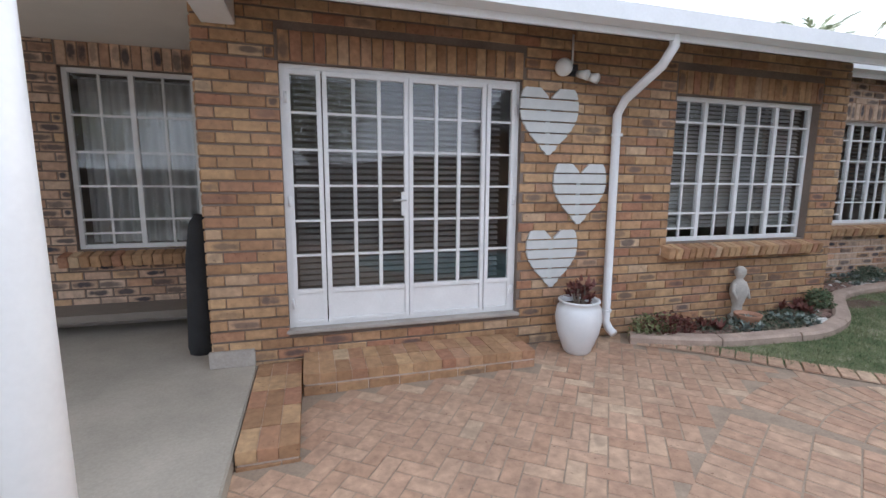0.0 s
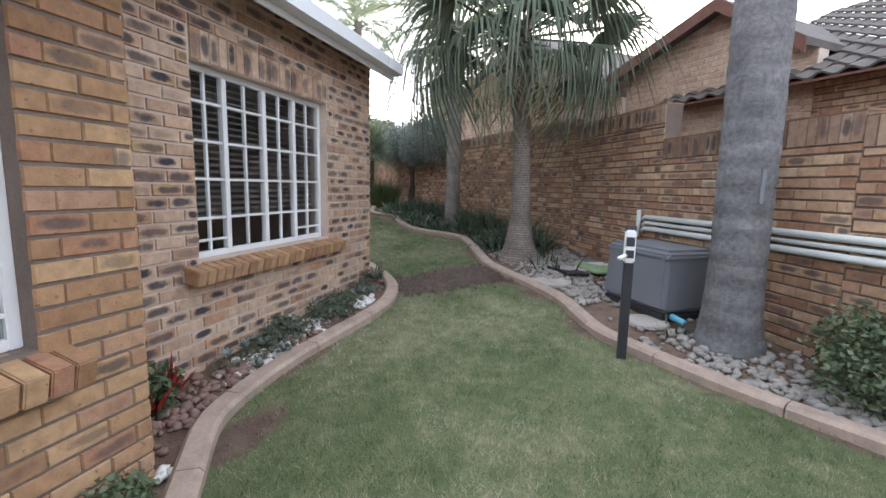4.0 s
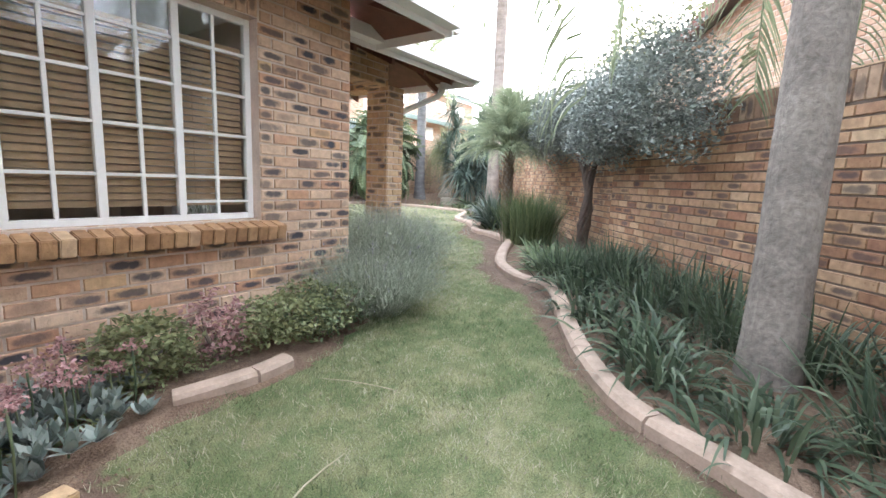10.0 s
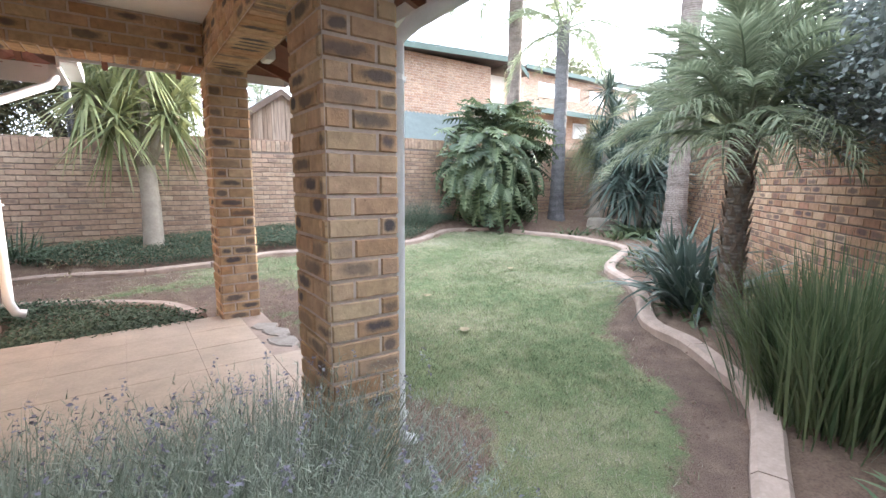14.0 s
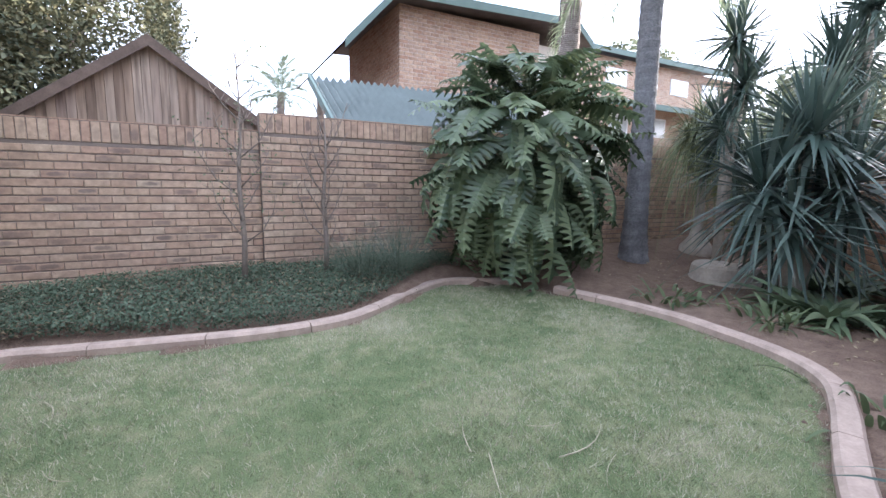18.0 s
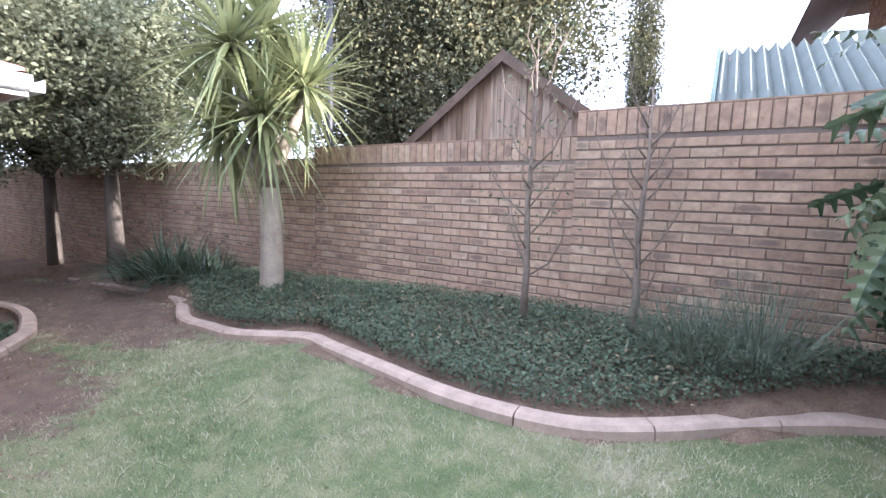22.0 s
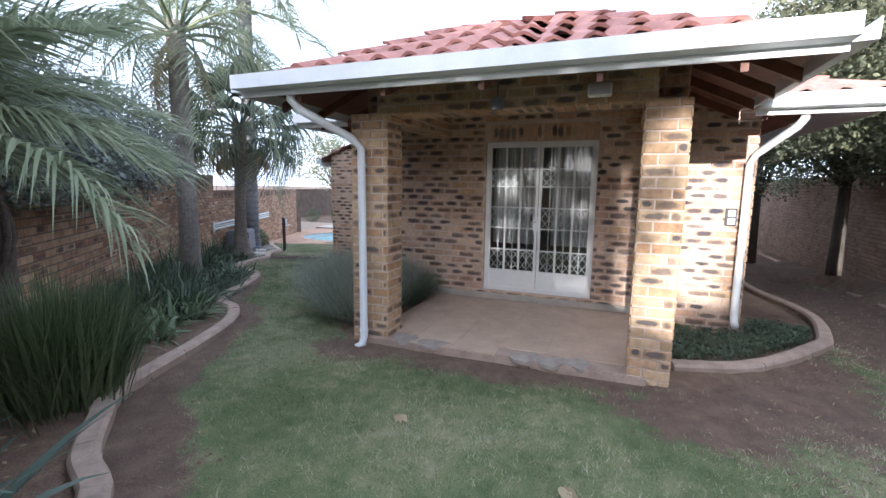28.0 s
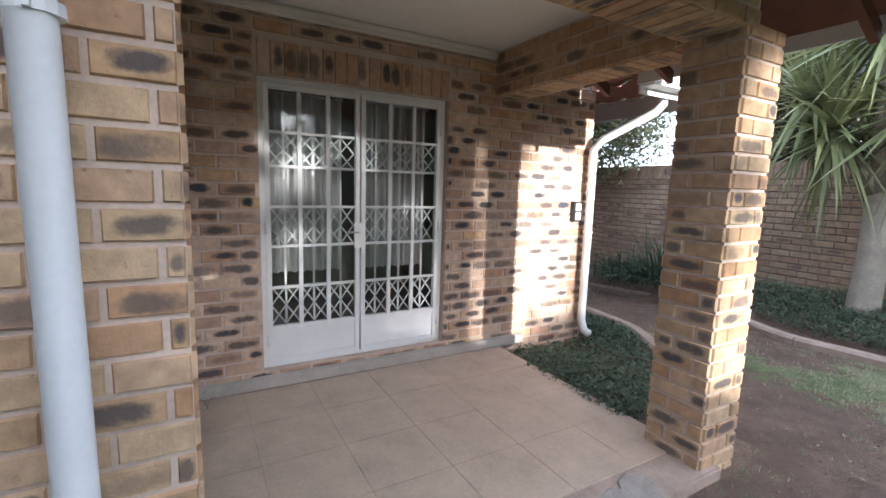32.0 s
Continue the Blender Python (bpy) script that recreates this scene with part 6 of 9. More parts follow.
def philodendron(x, y):
    z = soil_z(x, y)
    top = plant("split_leaf_bush", "huge split-leaf philodendron leaning over the kerb", "bush", (x, y, z))
    random.seed(5)
    for k in range(430):
        u = (k + random.random()) / 430
        a = random.uniform(0, 2 * math.pi)
        hgt = 0.35 + 2.35 * u ** 0.85
        rad = 1.3 * math.sin((0.28 + 0.5 * u) * math.pi) ** 0.5 * random.uniform(0.6, 1.0)
        if u > 0.8:
            rad *= random.uniform(0.15, 1.0)
        el = -72 + 108 * u + random.uniform(-24, 24)
        ob = new("leaf", SPLIT[random.randrange(4)])
        ob.parent = top
        s = random.uniform(0.7, 1.25)
        cx, cy = math.cos(a) * rad, math.sin(a) * rad * 0.72 - 0.05
        if cy > 0.5:
            cy = 0.5 - random.random() * 0.2
        ob.matrix_basis = pose(cx, cy, hgt, 0, 0, math.degrees(a) + random.uniform(-35, 35)) @ pose(0, 0, 0, random.uniform(-30, 30), -el, 0) @ Matrix.Diagonal((s, s, s, 1))
    for k in range(14):
        a = random.uniform(0, 2 * math.pi)
        r1 = random.uniform(0.3, 1.0)
        tubepart("stem", [(0.25 * math.cos(a), 0.2 * math.sin(a), -0.05), (0.5 * r1 * math.cos(a), 0.35 * r1 * math.sin(a), 1.0), (r1 * math.cos(a), 0.55 * r1 * math.sin(a), random.uniform(1.6, 2.6))], [0.03, 0.02, 0.012], G_IVY, top, seg=6)


philodendron(23.1, 16.12)

# ---- vine on the south wall ----


def vine():
    top = plant("wall_shrub", "grey-leaved climbing shrub trained along the wall top", "shrub", (18.9, 7.72, soil_z(18.9, 7.72)))
    d = Vector((0.8, 0.6, 0))
    n = Vector((-0.6, 0.8, 0))
    pts = []
    for k in range(12):
        u = -2.7 + k * 0.5
        c = d * u + n * (0.05 + 0.2 * random.random())
        hh = 2.12 + 0.15 * math.sin(k * 1.3) + 0.03 * k
        pts.append(clump_points(3900, (c.x - 0.0, c.y - 0.0, hh - 0.25), (0.6, 0.5, 0.62), 0.4, 1.7, 0.3, k * 3.7))
    V, F = leaves_at(np.concatenate(pts), 0.047, 0.5, 1.6)
    mesh_np("foliage", V, F, G_VINE, top)
    for k in range(7):
        sp = (k - 3) * 0.34
        pts_ = []
        for q in range(10):
            h = -0.06 + 2.1 * q / 9
            w = 0.032 + 0.045 * abs(math.sin(q * 0.8)) * (1 if q > 1 else 0.6)
            g = max(0.0, (h - 1.05) / 1.0) ** 1.4
            bend = 0.16 * math.sin(h * 1.9) - 0.05 * math.sin(h * 5.0)   # the whole bundle wanders as it climbs
            a = k * 0.9 + q * 1.05
            pts_.append((w * math.cos(a) - d.x * (bend + sp * g), w * math.sin(a) - d.y * (bend + sp * g) + 0.04 * h, h))
        bm = bmesh.new()
        tube(bm, pts_, [0.05, 0.042, 0.034, 0.036, 0.03, 0.031, 0.026, 0.022, 0.018, 0.01], 8)
        part("stem", bm, VINE_BARK, top, "twisted dark brown stem", True)


VINE_BARK = plain("dark_vine_bark", (0.095, 0.072, 0.06), 0.95, var=0.4, scale=14, bump=0.7, fine=50, dist=0.02)
vine()

# ---- turf blades ----


def ground_np(x, y):
    xs, zs = [p[0] for p in SLOPE], [p[1] for p in SLOPE]
    z = (np.interp(x - 0.5, xs, zs) + np.interp(x + 0.5, xs, zs) + np.interp(x, xs, zs)) / 3
    return z + 0.02 * np.clip(y - 12, 0, 6)


def grass():
    n = 1500000
    x, y = rng.uniform(4.0, 24.0, n), rng.uniform(0.2, 16.5, n)
    tv = TURF_GRID[np.clip((x / 0.1).astype(int), 0, 259), np.clip((y / 0.1).astype(int), 0, 179)]
    keep = rng.random(n) < tv ** 1.25
    x, y = x[keep], y[keep]
    k = len(x)
    a = rng.uniform(0, 2 * np.pi, k)
    h = rng.uniform(0.016, 0.042, k)
    w = rng.uniform(0.002, 0.004, k)
    z = ground_np(x, y)
    lean = h * rng.uniform(0.2, 1.2, k)
    b = rng.uniform(0, 2 * np.pi, k)
    V = np.stack([np.stack([x - np.cos(a) * w, y - np.sin(a) * w, z], -1), np.stack([x + np.cos(a) * w, y + np.sin(a) * w, z], -1), np.stack([x + np.cos(b) * lean, y + np.sin(b) * lean, z + h], -1)], 1).reshape(-1, 3)
    ob = mesh_np("grass", V, np.arange(3 * k).reshape(-1, 3), G_GRASS)
    tagged(ob, "short mixed green and straw-coloured grass blades", "grass", kind="stuff")




def grass_mat():
    """Blades of mixed green, strawy in patches."""
    m = leaf_mat("grass_blade", (0.11, 0.165, 0.07), (0.27, 0.305, 0.16), 0.6, 0.25)
    nt = m.node_tree
    r = [n for n in nt.nodes if n.type == "VALTORGB"][0]
    f = maths(nt, "ADD", maths(nt, "MULTIPLY", piece_random(nt), 0.36), maths(nt, "MULTIPLY", maths(nt, "SUBTRACT", noise_node(nt, 0.9, 4).outputs[0], 0.5), 1.5))
    f = maths(nt, "ADD", maths(nt, "ADD", f, 0.27), maths(nt, "MULTIPLY", maths(nt, "SUBTRACT", noise_node(nt, 10, 4).outputs[0], 0.5), 1.5))
    g = nt.nodes.new("ShaderNodeNewGeometry")
    xyz = nt.nodes.new("ShaderNodeSeparateXYZ")
    nt.links.new(g.outputs["Position"], xyz.inputs[0])
    f = maths(nt, "ADD", f, maths(nt, "MULTIPLY", maths(nt, "MULTIPLY", maths(nt, "SUBTRACT", xyz.outputs[1], 10.5), 0.3, True), 0.13))
    c = ramp(nt, f, [(0.1, (0.10, 0.14, 0.065)), (0.34, (0.20, 0.225, 0.125)), (0.54, (0.33, 0.325, 0.215)), (0.74, (0.50, 0.46, 0.35))])
    for link in list(r.outputs[0].links):
        nt.links.new(c.outputs[0], link.to_socket)
    return m


G_GRASS = grass_mat()
grass()


def clods():
    """Crumbs of soil and bits of straw on the worn ground."""
    n = 90000
    x, y = rng.uniform(4.0, 24.0, n), rng.uniform(0.2, 16.5, n)
    i, j = np.clip((x / 0.1).astype(int), 0, 259), np.clip((y / 0.1).astype(int), 0, 179)
    tv = TURF_RAW[i, j]
    keep = LAWN_GRID[i, j] & (tv < 0.75)
    x, y = x[keep], y[keep]
    k = len(x)
    s = 0.004 + 0.014 * rng.random(k) ** 3
    c = np.stack([x, y, ground_np(x, y) + 0.006 + s * 0.4], -1)
    oct_ = np.array([(1, 0, 0), (0, 1, 0), (-1, 0, 0), (0, -1, 0), (0, 0, 0.8), (0, 0, -0.8)])
    V = c[:, None] + (oct_[None] * (0.7 + 0.6 * rng.random((k, 6, 1)))) * s[:, None, None]
    f = np.array([(0, 1, 4), (1, 2, 4), (2, 3, 4), (3, 0, 4)])
    F = (f[None] + (np.arange(k) * 6)[:, None, None]).reshape(-1, 3)
    tagged(mesh_np("soil_clods", V.reshape(-1, 3), F, SOIL), "crumbs of dry soil on worn ground", "soil", kind="stuff")


clods()


def dug_clods():
    """Lumps of dark dug soil in the trench across the lawn."""
    n = 5200
    u = rng.random(n)
    x = 10.55 + 1.1 * u + rng.normal(0, 0.16, n)
    y = 4.62 - 1.05 * u + rng.normal(0, 0.2, n)
    i, j = np.clip((x / 0.1).astype(int), 0, 259), np.clip((y / 0.1).astype(int), 0, 179)
    keep = LAWN_GRID[i, j]
    x, y = x[keep], y[keep]
    k = len(x)
    s = 0.006 + 0.038 * rng.random(k) ** 3.5
    c = np.stack([x, y, ground_np(x, y) + 0.006 + s * 0.3], -1)
    ico = np.array([(1, 0, 0), (0.5, 0.87, 0), (-0.5, 0.87, 0), (-1, 0, 0), (-0.5, -0.87, 0), (0.5, -0.87, 0), (0, 0, 0.7), (0, 0, -0.7)])
    V = c[:, None] + ico[None] * (0.6 + 0.7 * rng.random((k, 8, 1))) * s[:, None, None]
    f = np.array([(0, 1, 6), (1, 2, 6), (2, 3, 6), (3, 4, 6), (4, 5, 6), (5, 0, 6)])
    F = (f[None] + (np.arange(k) * 8)[:, None, None]).reshape(-1, 3)
    tagged(mesh_np("dug_soil", V.reshape(-1, 3), F, DUG), "dark lumpy dug soil in a trench across the lawn", "soil", kind="stuff")


DUG = plain("dark_dug_soil", (0.105, 0.075, 0.06), 1.0, var=0.45, scale=9, bump=0.8, fine=60, dist=0.02)
dug_clods()

# ---- groundcover and bed plants ----


def cover(name, label, polygon, n, size, material, height=0.1, aspect=1.6, category="groundcover"):
    """A mat of small leaves over a bed."""
    xs, ys = [p[0] for p in polygon], [p[1] for p in polygon]
    pts = []
    while len(pts) < n:
        x, y = random.uniform(min(xs), max(xs)), random.uniform(min(ys), max(ys))
        if inside(x, y, polygon):
            v = noise.noise((x * 1.3, y * 1.3, 7)) * 0.5 + 0.5
            if random.random() < 0.25 + v:
                pts.append((x, y, soil_z(x, y) + height * (0.15 + 0.85 * random.random() * (0.4 + 0.8 * v))))
    V, F = leaves_at(pts, size, 1.2, aspect)
    tagged(mesh_np(name, V, F, material), label, category, kind="stuff")


NB = [p for p in KERB_NORTH if p[0] < 22.3 and p[0] > 14.6]
cover("ivy", "dark green ivy-like groundcover in the raised bed", [(p[0], p[1] + 0.12) for p in NB] + [(14.7, 17.1), (19.8, 17.15), (22.3, 17.0)], 54000, 0.03, G_IVY, 0.17)
cover("ivy", "green groundcover in the small bed at the house corner", [(p[0] - 0.1, p[1] - 0.1) for p in KERB_VERANDA if p[0] > 14.2] + [(14.3, 13.9), (14.9, 13.75), (14.95, 12.66), (15.4, 12.52), (16.3, 12.55), (16.45, 12.8)], 9500, 0.036, G_IVY, 0.14)
cover("leaf_litter", "dry fallen leaves among the groundcover", [(14.8, 15.8), (18, 15.9), (21, 15.8), (21.5, 16.8), (15, 17.0)], 2200, 0.045, G_DEAD, 0.13, 1.6, "leaf litter")
cover("leaf_litter", "dry fallen leaves on the bare soil", [(8.5, 15.1), (14.5, 14.9), (16.8, 13.2), (18.2, 12.8), (18.0, 14.8), (12, 16.1), (8.5, 16.6)], 1500, 0.034, G_DEAD, 0.012, 2.4, "leaf litter")
cover("leaf_litter", "dry leaves and bits on the shady soil", [(16.7, 7.4), (18.8, 8.7), (20, 10), (23.3, 12.3), (24.5, 15), (24, 16), (26, 16), (26, 13), (19, 8)], 700, 0.04, G_DEAD, 0.012, 1.6, "leaf litter")


def succulent(x, y, r, n, material, label, length=0.09, width=0.035, elev=(0.2, 1.3), name="succulent", group=""):
    z = soil_z(x, y)
    top = plant(name, label, "succulent", (x, y, z), group)
    m = max(2, int(n / 14))
    for _ in range(m):
        a, q = random.uniform(0, 6.283), r * math.sqrt(random.random())
        k = max(8, n // m)
        base = np.tile(np.array([math.cos(a) * q, math.sin(a) * q, random.uniform(0.0, 0.35) * r]), (k, 1))
        V, F = straps(base, rng.uniform(0, 6.283, k), rng.uniform(*elev, k), length * rng.uniform(0.7, 1.2, k), width, 0.1, 3, 0.5)
        mesh_np("leaf_rosette", V, F, material, top)
    return top


# bed along the house
shrub("dark_shrub", "low dark bronze-leaved shrub beside the downpipe", 4.62, 4.25, ground_z(4.6, 4.2), (0.30, 0.17, 0.13), 900, 0.04, G_RED, gaps=0.3)
shrub("dark_shrub", "low olive-leaved shrub beside the downpipe", 4.45, 4.28, ground_z(4.45, 4.2), (0.25, 0.15, 0.13), 700, 0.04, G_OLIVE, gaps=0.3)
succulent(5.12, 4.22, 0.13, 70, G_RED, "dark red succulent rosettes in the bed", 0.12)
succulent(5.45, 4.12, 0.16, 120, G_SILVER, "grey-green succulent rosettes in the bed", 0.08)
succulent(6.02, 4.08, 0.22, 240, G_SILVER, "mat of grey-green creeping succulents", 0.05)
succulent(6.42, 4.32, 0.18, 130, G_RED, "dark red rosettes among stones", 0.10)
succulent(6.62, 4.42, 0.12, 90, G_RED, "dark bronze rosettes beside the wall", 0.12)
shrub("dark_shrub", "small dark green shrub at the corner of the bed", 6.78, 4.36, ground_z(6.8, 4.4), (0.14, 0.12, 0.15), 900, 0.035, G_SHRUB, gaps=0.3)
succulent(8.35, 5.0, 0.25, 160, G_SILVER, "grey creeping succulents among white pebbles", 0.07)
shrub("grey_shrub", "low grey-green shrub at the foot of the wall", 9.45, 4.95, ground_z(9.4, 4.9), (0.32, 0.2, 0.13), 900, 0.045, G_ROSE, gaps=0.3)
shrub("grey_shrub", "low grey-green shrub beside white pebbles", 8.75, 5.05, ground_z(8.7, 5), (0.25, 0.15, 0.12), 600, 0.045, G_ROSE, gaps=0.3)
strap_clump("strap_leaf_clump", "small clump of strap leaves at the house corner", 10.65, 5.08, ground_z(10.6, 5.1) + 0.1, 40, 0.4, 0.025, 0.7, G_AGAP, (0.5, 1.4), 0.06)
succulent(10.15, 4.95, 0.2, 120, G_SILVER, "silver succulents beside the kerb", 0.07)
shrub("red_shrub", "small shrub with scarlet new leaves at the wall corner", 7.52, 5.02, soil_z(7.52, 5.02), (0.12, 0.11, 0.16), 260, 0.07, G_SHRUB, gaps=0.3)
succulent(7.52, 5.0, 0.11, 60, G_SCARLET, "scarlet new leaves of the small shrub", 0.30, 0.035, (0.7, 1.5))
cover("creeping_mat", "low mat of grey-green creeping plants in the bed", [(4.9, 4.12), (5.4, 3.98), (6.1, 3.97), (6.55, 4.15), (6.7, 4.42), (5.6, 4.4), (4.9, 4.4)], 2600, 0.032, G_ROSE, 0.07, 2.2)
cover("creeping_mat", "low grey-green plants along the foot of the wall", [(8.2, 4.85), (10.3, 4.85), (10.5, 5.15), (8.0, 5.15)], 1800, 0.034, G_ROSE, 0.10, 2.2)
cover("creeping_mat", "low green plants in the bed under the far window", [(11.3, 7.9), (12.5, 8.0), (13.0, 8.2), (14.5, 8.15), (14.6, 8.55), (11.3, 8.55)], 3200, 0.034, G_OLIVE, 0.12, 2.0)
# bed under the far window
for i, (x, y) in enumerate(((11.45, 7.9), (11.8, 8.2), (12.1, 7.95), (12.2, 8.35), (12.4, 8.05), (12.55, 8.4), (12.65, 8.2))):
    succulent(x, y, 0.24, 230, G_SILVER, "upright silver succulents with pink flower heads", 0.12, 0.05, (0.5, 1.5), group="silver succulents under the window")
    z = soil_z(x, y)
    for k in range(5):
        fx, fy, fz = x + random.uniform(-.2, .2), y + random.uniform(-.2, .2), z + random.uniform(0.22, 0.42)
        top = plant("flower_stem", "pink flower head on a thin stem", "flower", (fx, fy, z), "pink flowers")
        tubepart("stem", [(0, 0, -0.02), (0.01, 0.01, (fz - z) / 2), (0, 0, fz - z)], 0.005, G_SHRUB, top, seg=5)
        V, F = leaves_at(rng.normal(0, 0.03, (60, 3)) * np.array([1, 1, 0.5]) + np.array([0, 0, fz - z]), 0.022, 0.5, 1.2)
        tagged(mesh_np("flower_head", V, F, G_PINK, top), kind="stuff")
shrub("olive_shrub", "yellow-green leafy shrub under the window", 12.92, 8.38, soil_z(12.9, 8.3), (0.3, 0.22, 0.24), 1700, 0.045, G_OLIVE, gaps=0.3)
shrub("olive_shrub", "sprawling green shrub in the bed under the window", 13.95, 8.22, soil_z(13.9, 8.2), (0.55, 0.3, 0.22), 3400, 0.04, G_OLIVE, gaps=0.3)
shrub("olive_shrub", "sprawling green shrub beside the lavender", 14.15, 8.15, soil_z(14.1, 8.2), (0.42, 0.3, 0.2), 1500, 0.04, G_SHRUB, gaps=0.3)
shrub("red_shrub", "pinkish red succulent shrub against the wall", 13.35, 8.36, soil_z(13.3, 8.3), (0.2, 0.15, 0.26), 700, 0.04, G_PINK, gaps=0.5)
# south bed
shrub("garden_shrub", "rounded green shrub among stones beside the wall", 8.95, 0.72, ground_z(8.9, 0.7), (0.42, 0.4, 0.36), 3200, 0.05, G_SHRUB, gaps=0.4)
strap_clump("strap_leaf_clump", "small tuft beside the ringed palm trunk", 9.95, 1.75, ground_z(9.9, 1.7), 40, 0.4, 0.02, 0.7, G_AGAP, (0.5, 1.4), 0.07)

# ---- stones ----


def stone_mesh(seed):
    bm = bmesh.new()
    bmesh.ops.create_icosphere(bm, subdivisions=2, radius=1)
    for v in bm.verts:
        v.co *= 1 + 0.55 * noise.noise(v.co * 1.6 + Vector((seed, 0, 0)))
        v.co.z *= 0.6
    me = bpy.data.meshes.new("stone")
    bm.to_mesh(me)
    bm.free()
    return me


STONE = plain("grey_river_stone", (0.29, 0.265, 0.24), 0.85, var=0.4, scale=5, bump=0.2)
STONE_WHITE = plain("white_pebble", (0.72, 0.70, 0.67), 0.7, var=0.12, scale=5, bump=0.1)
STONE_RED = plain("reddish_stone", (0.24, 0.155, 0.125), 0.9, var=0.3, scale=5, bump=0.2)


def gravel(name, label, spots, n, size, material):
    """Loose stones joined into one mesh."""
    proto = [stone_mesh(k * 7.3) for k in range(4)]
    vs, fs = [], []
    for k in range(n):
        x, y, a, b = random.choice(spots)
        px_, py_ = x + random.gauss(0, a), y + random.gauss(0, b)
        if inside(px_, py_, LAWN) or min(line_dist(px_, py_, KERB_SOUTH), line_dist(px_, py_, KERB_HOUSE)) < 0.1:
            continue
        me = proto[k % 4]
        s = size * random.uniform(0.5, 1.4)
        m = pose(px_, py_, soil_z(px_, py_) + s * 0.25, random.uniform(-20, 20), random.uniform(-20, 20), random.uniform(0, 360)) @ Matrix.Diagonal((s, s * random.uniform(0.6, 1), s, 1))
        q = len(vs)
        vs += [tuple(m @ v.co) for v in me.vertices]
        fs += [tuple(q + i for i in p.vertices) for p in me.polygons]
    tagged(mesh_ob(name, vs, fs, material, smooth=True), label, "stones", kind="stuff")


gravel("river_stones", "grey river stones scattered in the bed", [(9.6, 1.5, 0.35, 0.3), (11.9, 3.15, 0.35, 0.25), (12.7, 3.0, 0.35, 0.2), (11.4, 2.75, 0.3, 0.2), (9.1, 1.3, 0.25, 0.25), (8.7, 0.8, 0.25, 0.2), (10.9, 2.5, 0.2, 0.15), (12.6, 3.5, 0.3, 0.2), (12.0, 2.7, 0.3, 0.25)], 1500, 0.034, STONE)
gravel("white_pebbles", "white pebbles among the bed plants", [(6.35, 4.05, 0.06, 0.06), (8.3, 4.95, 0.18, 0.07), (9.05, 4.95, 0.15, 0.08), (9.8, 4.85, 0.15, 0.07), (7.15, 4.42, 0.05, 0.05), (6.55, 4.0, 0.1, 0.08), (8.5, 4.9, 0.2, 0.06)], 330, 0.028, STONE_WHITE)
gravel("red_stones", "reddish stones in the bed along the house", [(6.6, 4.2, 0.16, 0.1), (5.0, 4.15, 0.2, 0.06), (7.5, 4.85, 0.25, 0.1), (8.9, 4.95, 0.6, 0.1), (10.8, 5.1, 0.2, 0.15), (8.0, 4.95, 0.5, 0.1)], 600, 0.03, STONE_RED)

# ---- patio, steps and pool ----
PAVER = brick_mat("clay_paver", [(0.0, (0.42, 0.27, 0.19)), (0.4, (0.50, 0.35, 0.255)), (0.8, (0.46, 0.30, 0.215)), (1.0, (0.54, 0.41, 0.30))], (0.2, 0.15, 0.12), 0.3, 0.2, 0.3)
POOL = [(4.40, 2.08), (4.72, 2.19), (5.0, 2.11), (5.28, 1.79), (5.5, 1.40), (5.55, 0.7), (5.2, -0.25), (4.4, -1.0), (3.4, -1.2), (2.4, -0.8), (2.1, 0.0), (2.6, 0.9), (3.6, 1.6)]
POOLS = spline(POOL + POOL[:1], 0.08)
PAVED = [(-2.5, -9.0), (7.2, -9.0), (7.3, 0.3), (7.28, 0.72), (6.75, 1.55), (6.2, 2.2), (5.2, 3.3), (4.75, 3.85), (4.3, 4.25), (4.2, 4.52), (-2.5, 4.52)]
GROUT = plain("sandy_paving_joint", (0.30, 0.23, 0.17), 1.0, var=0.3, scale=6, bump=0.3)


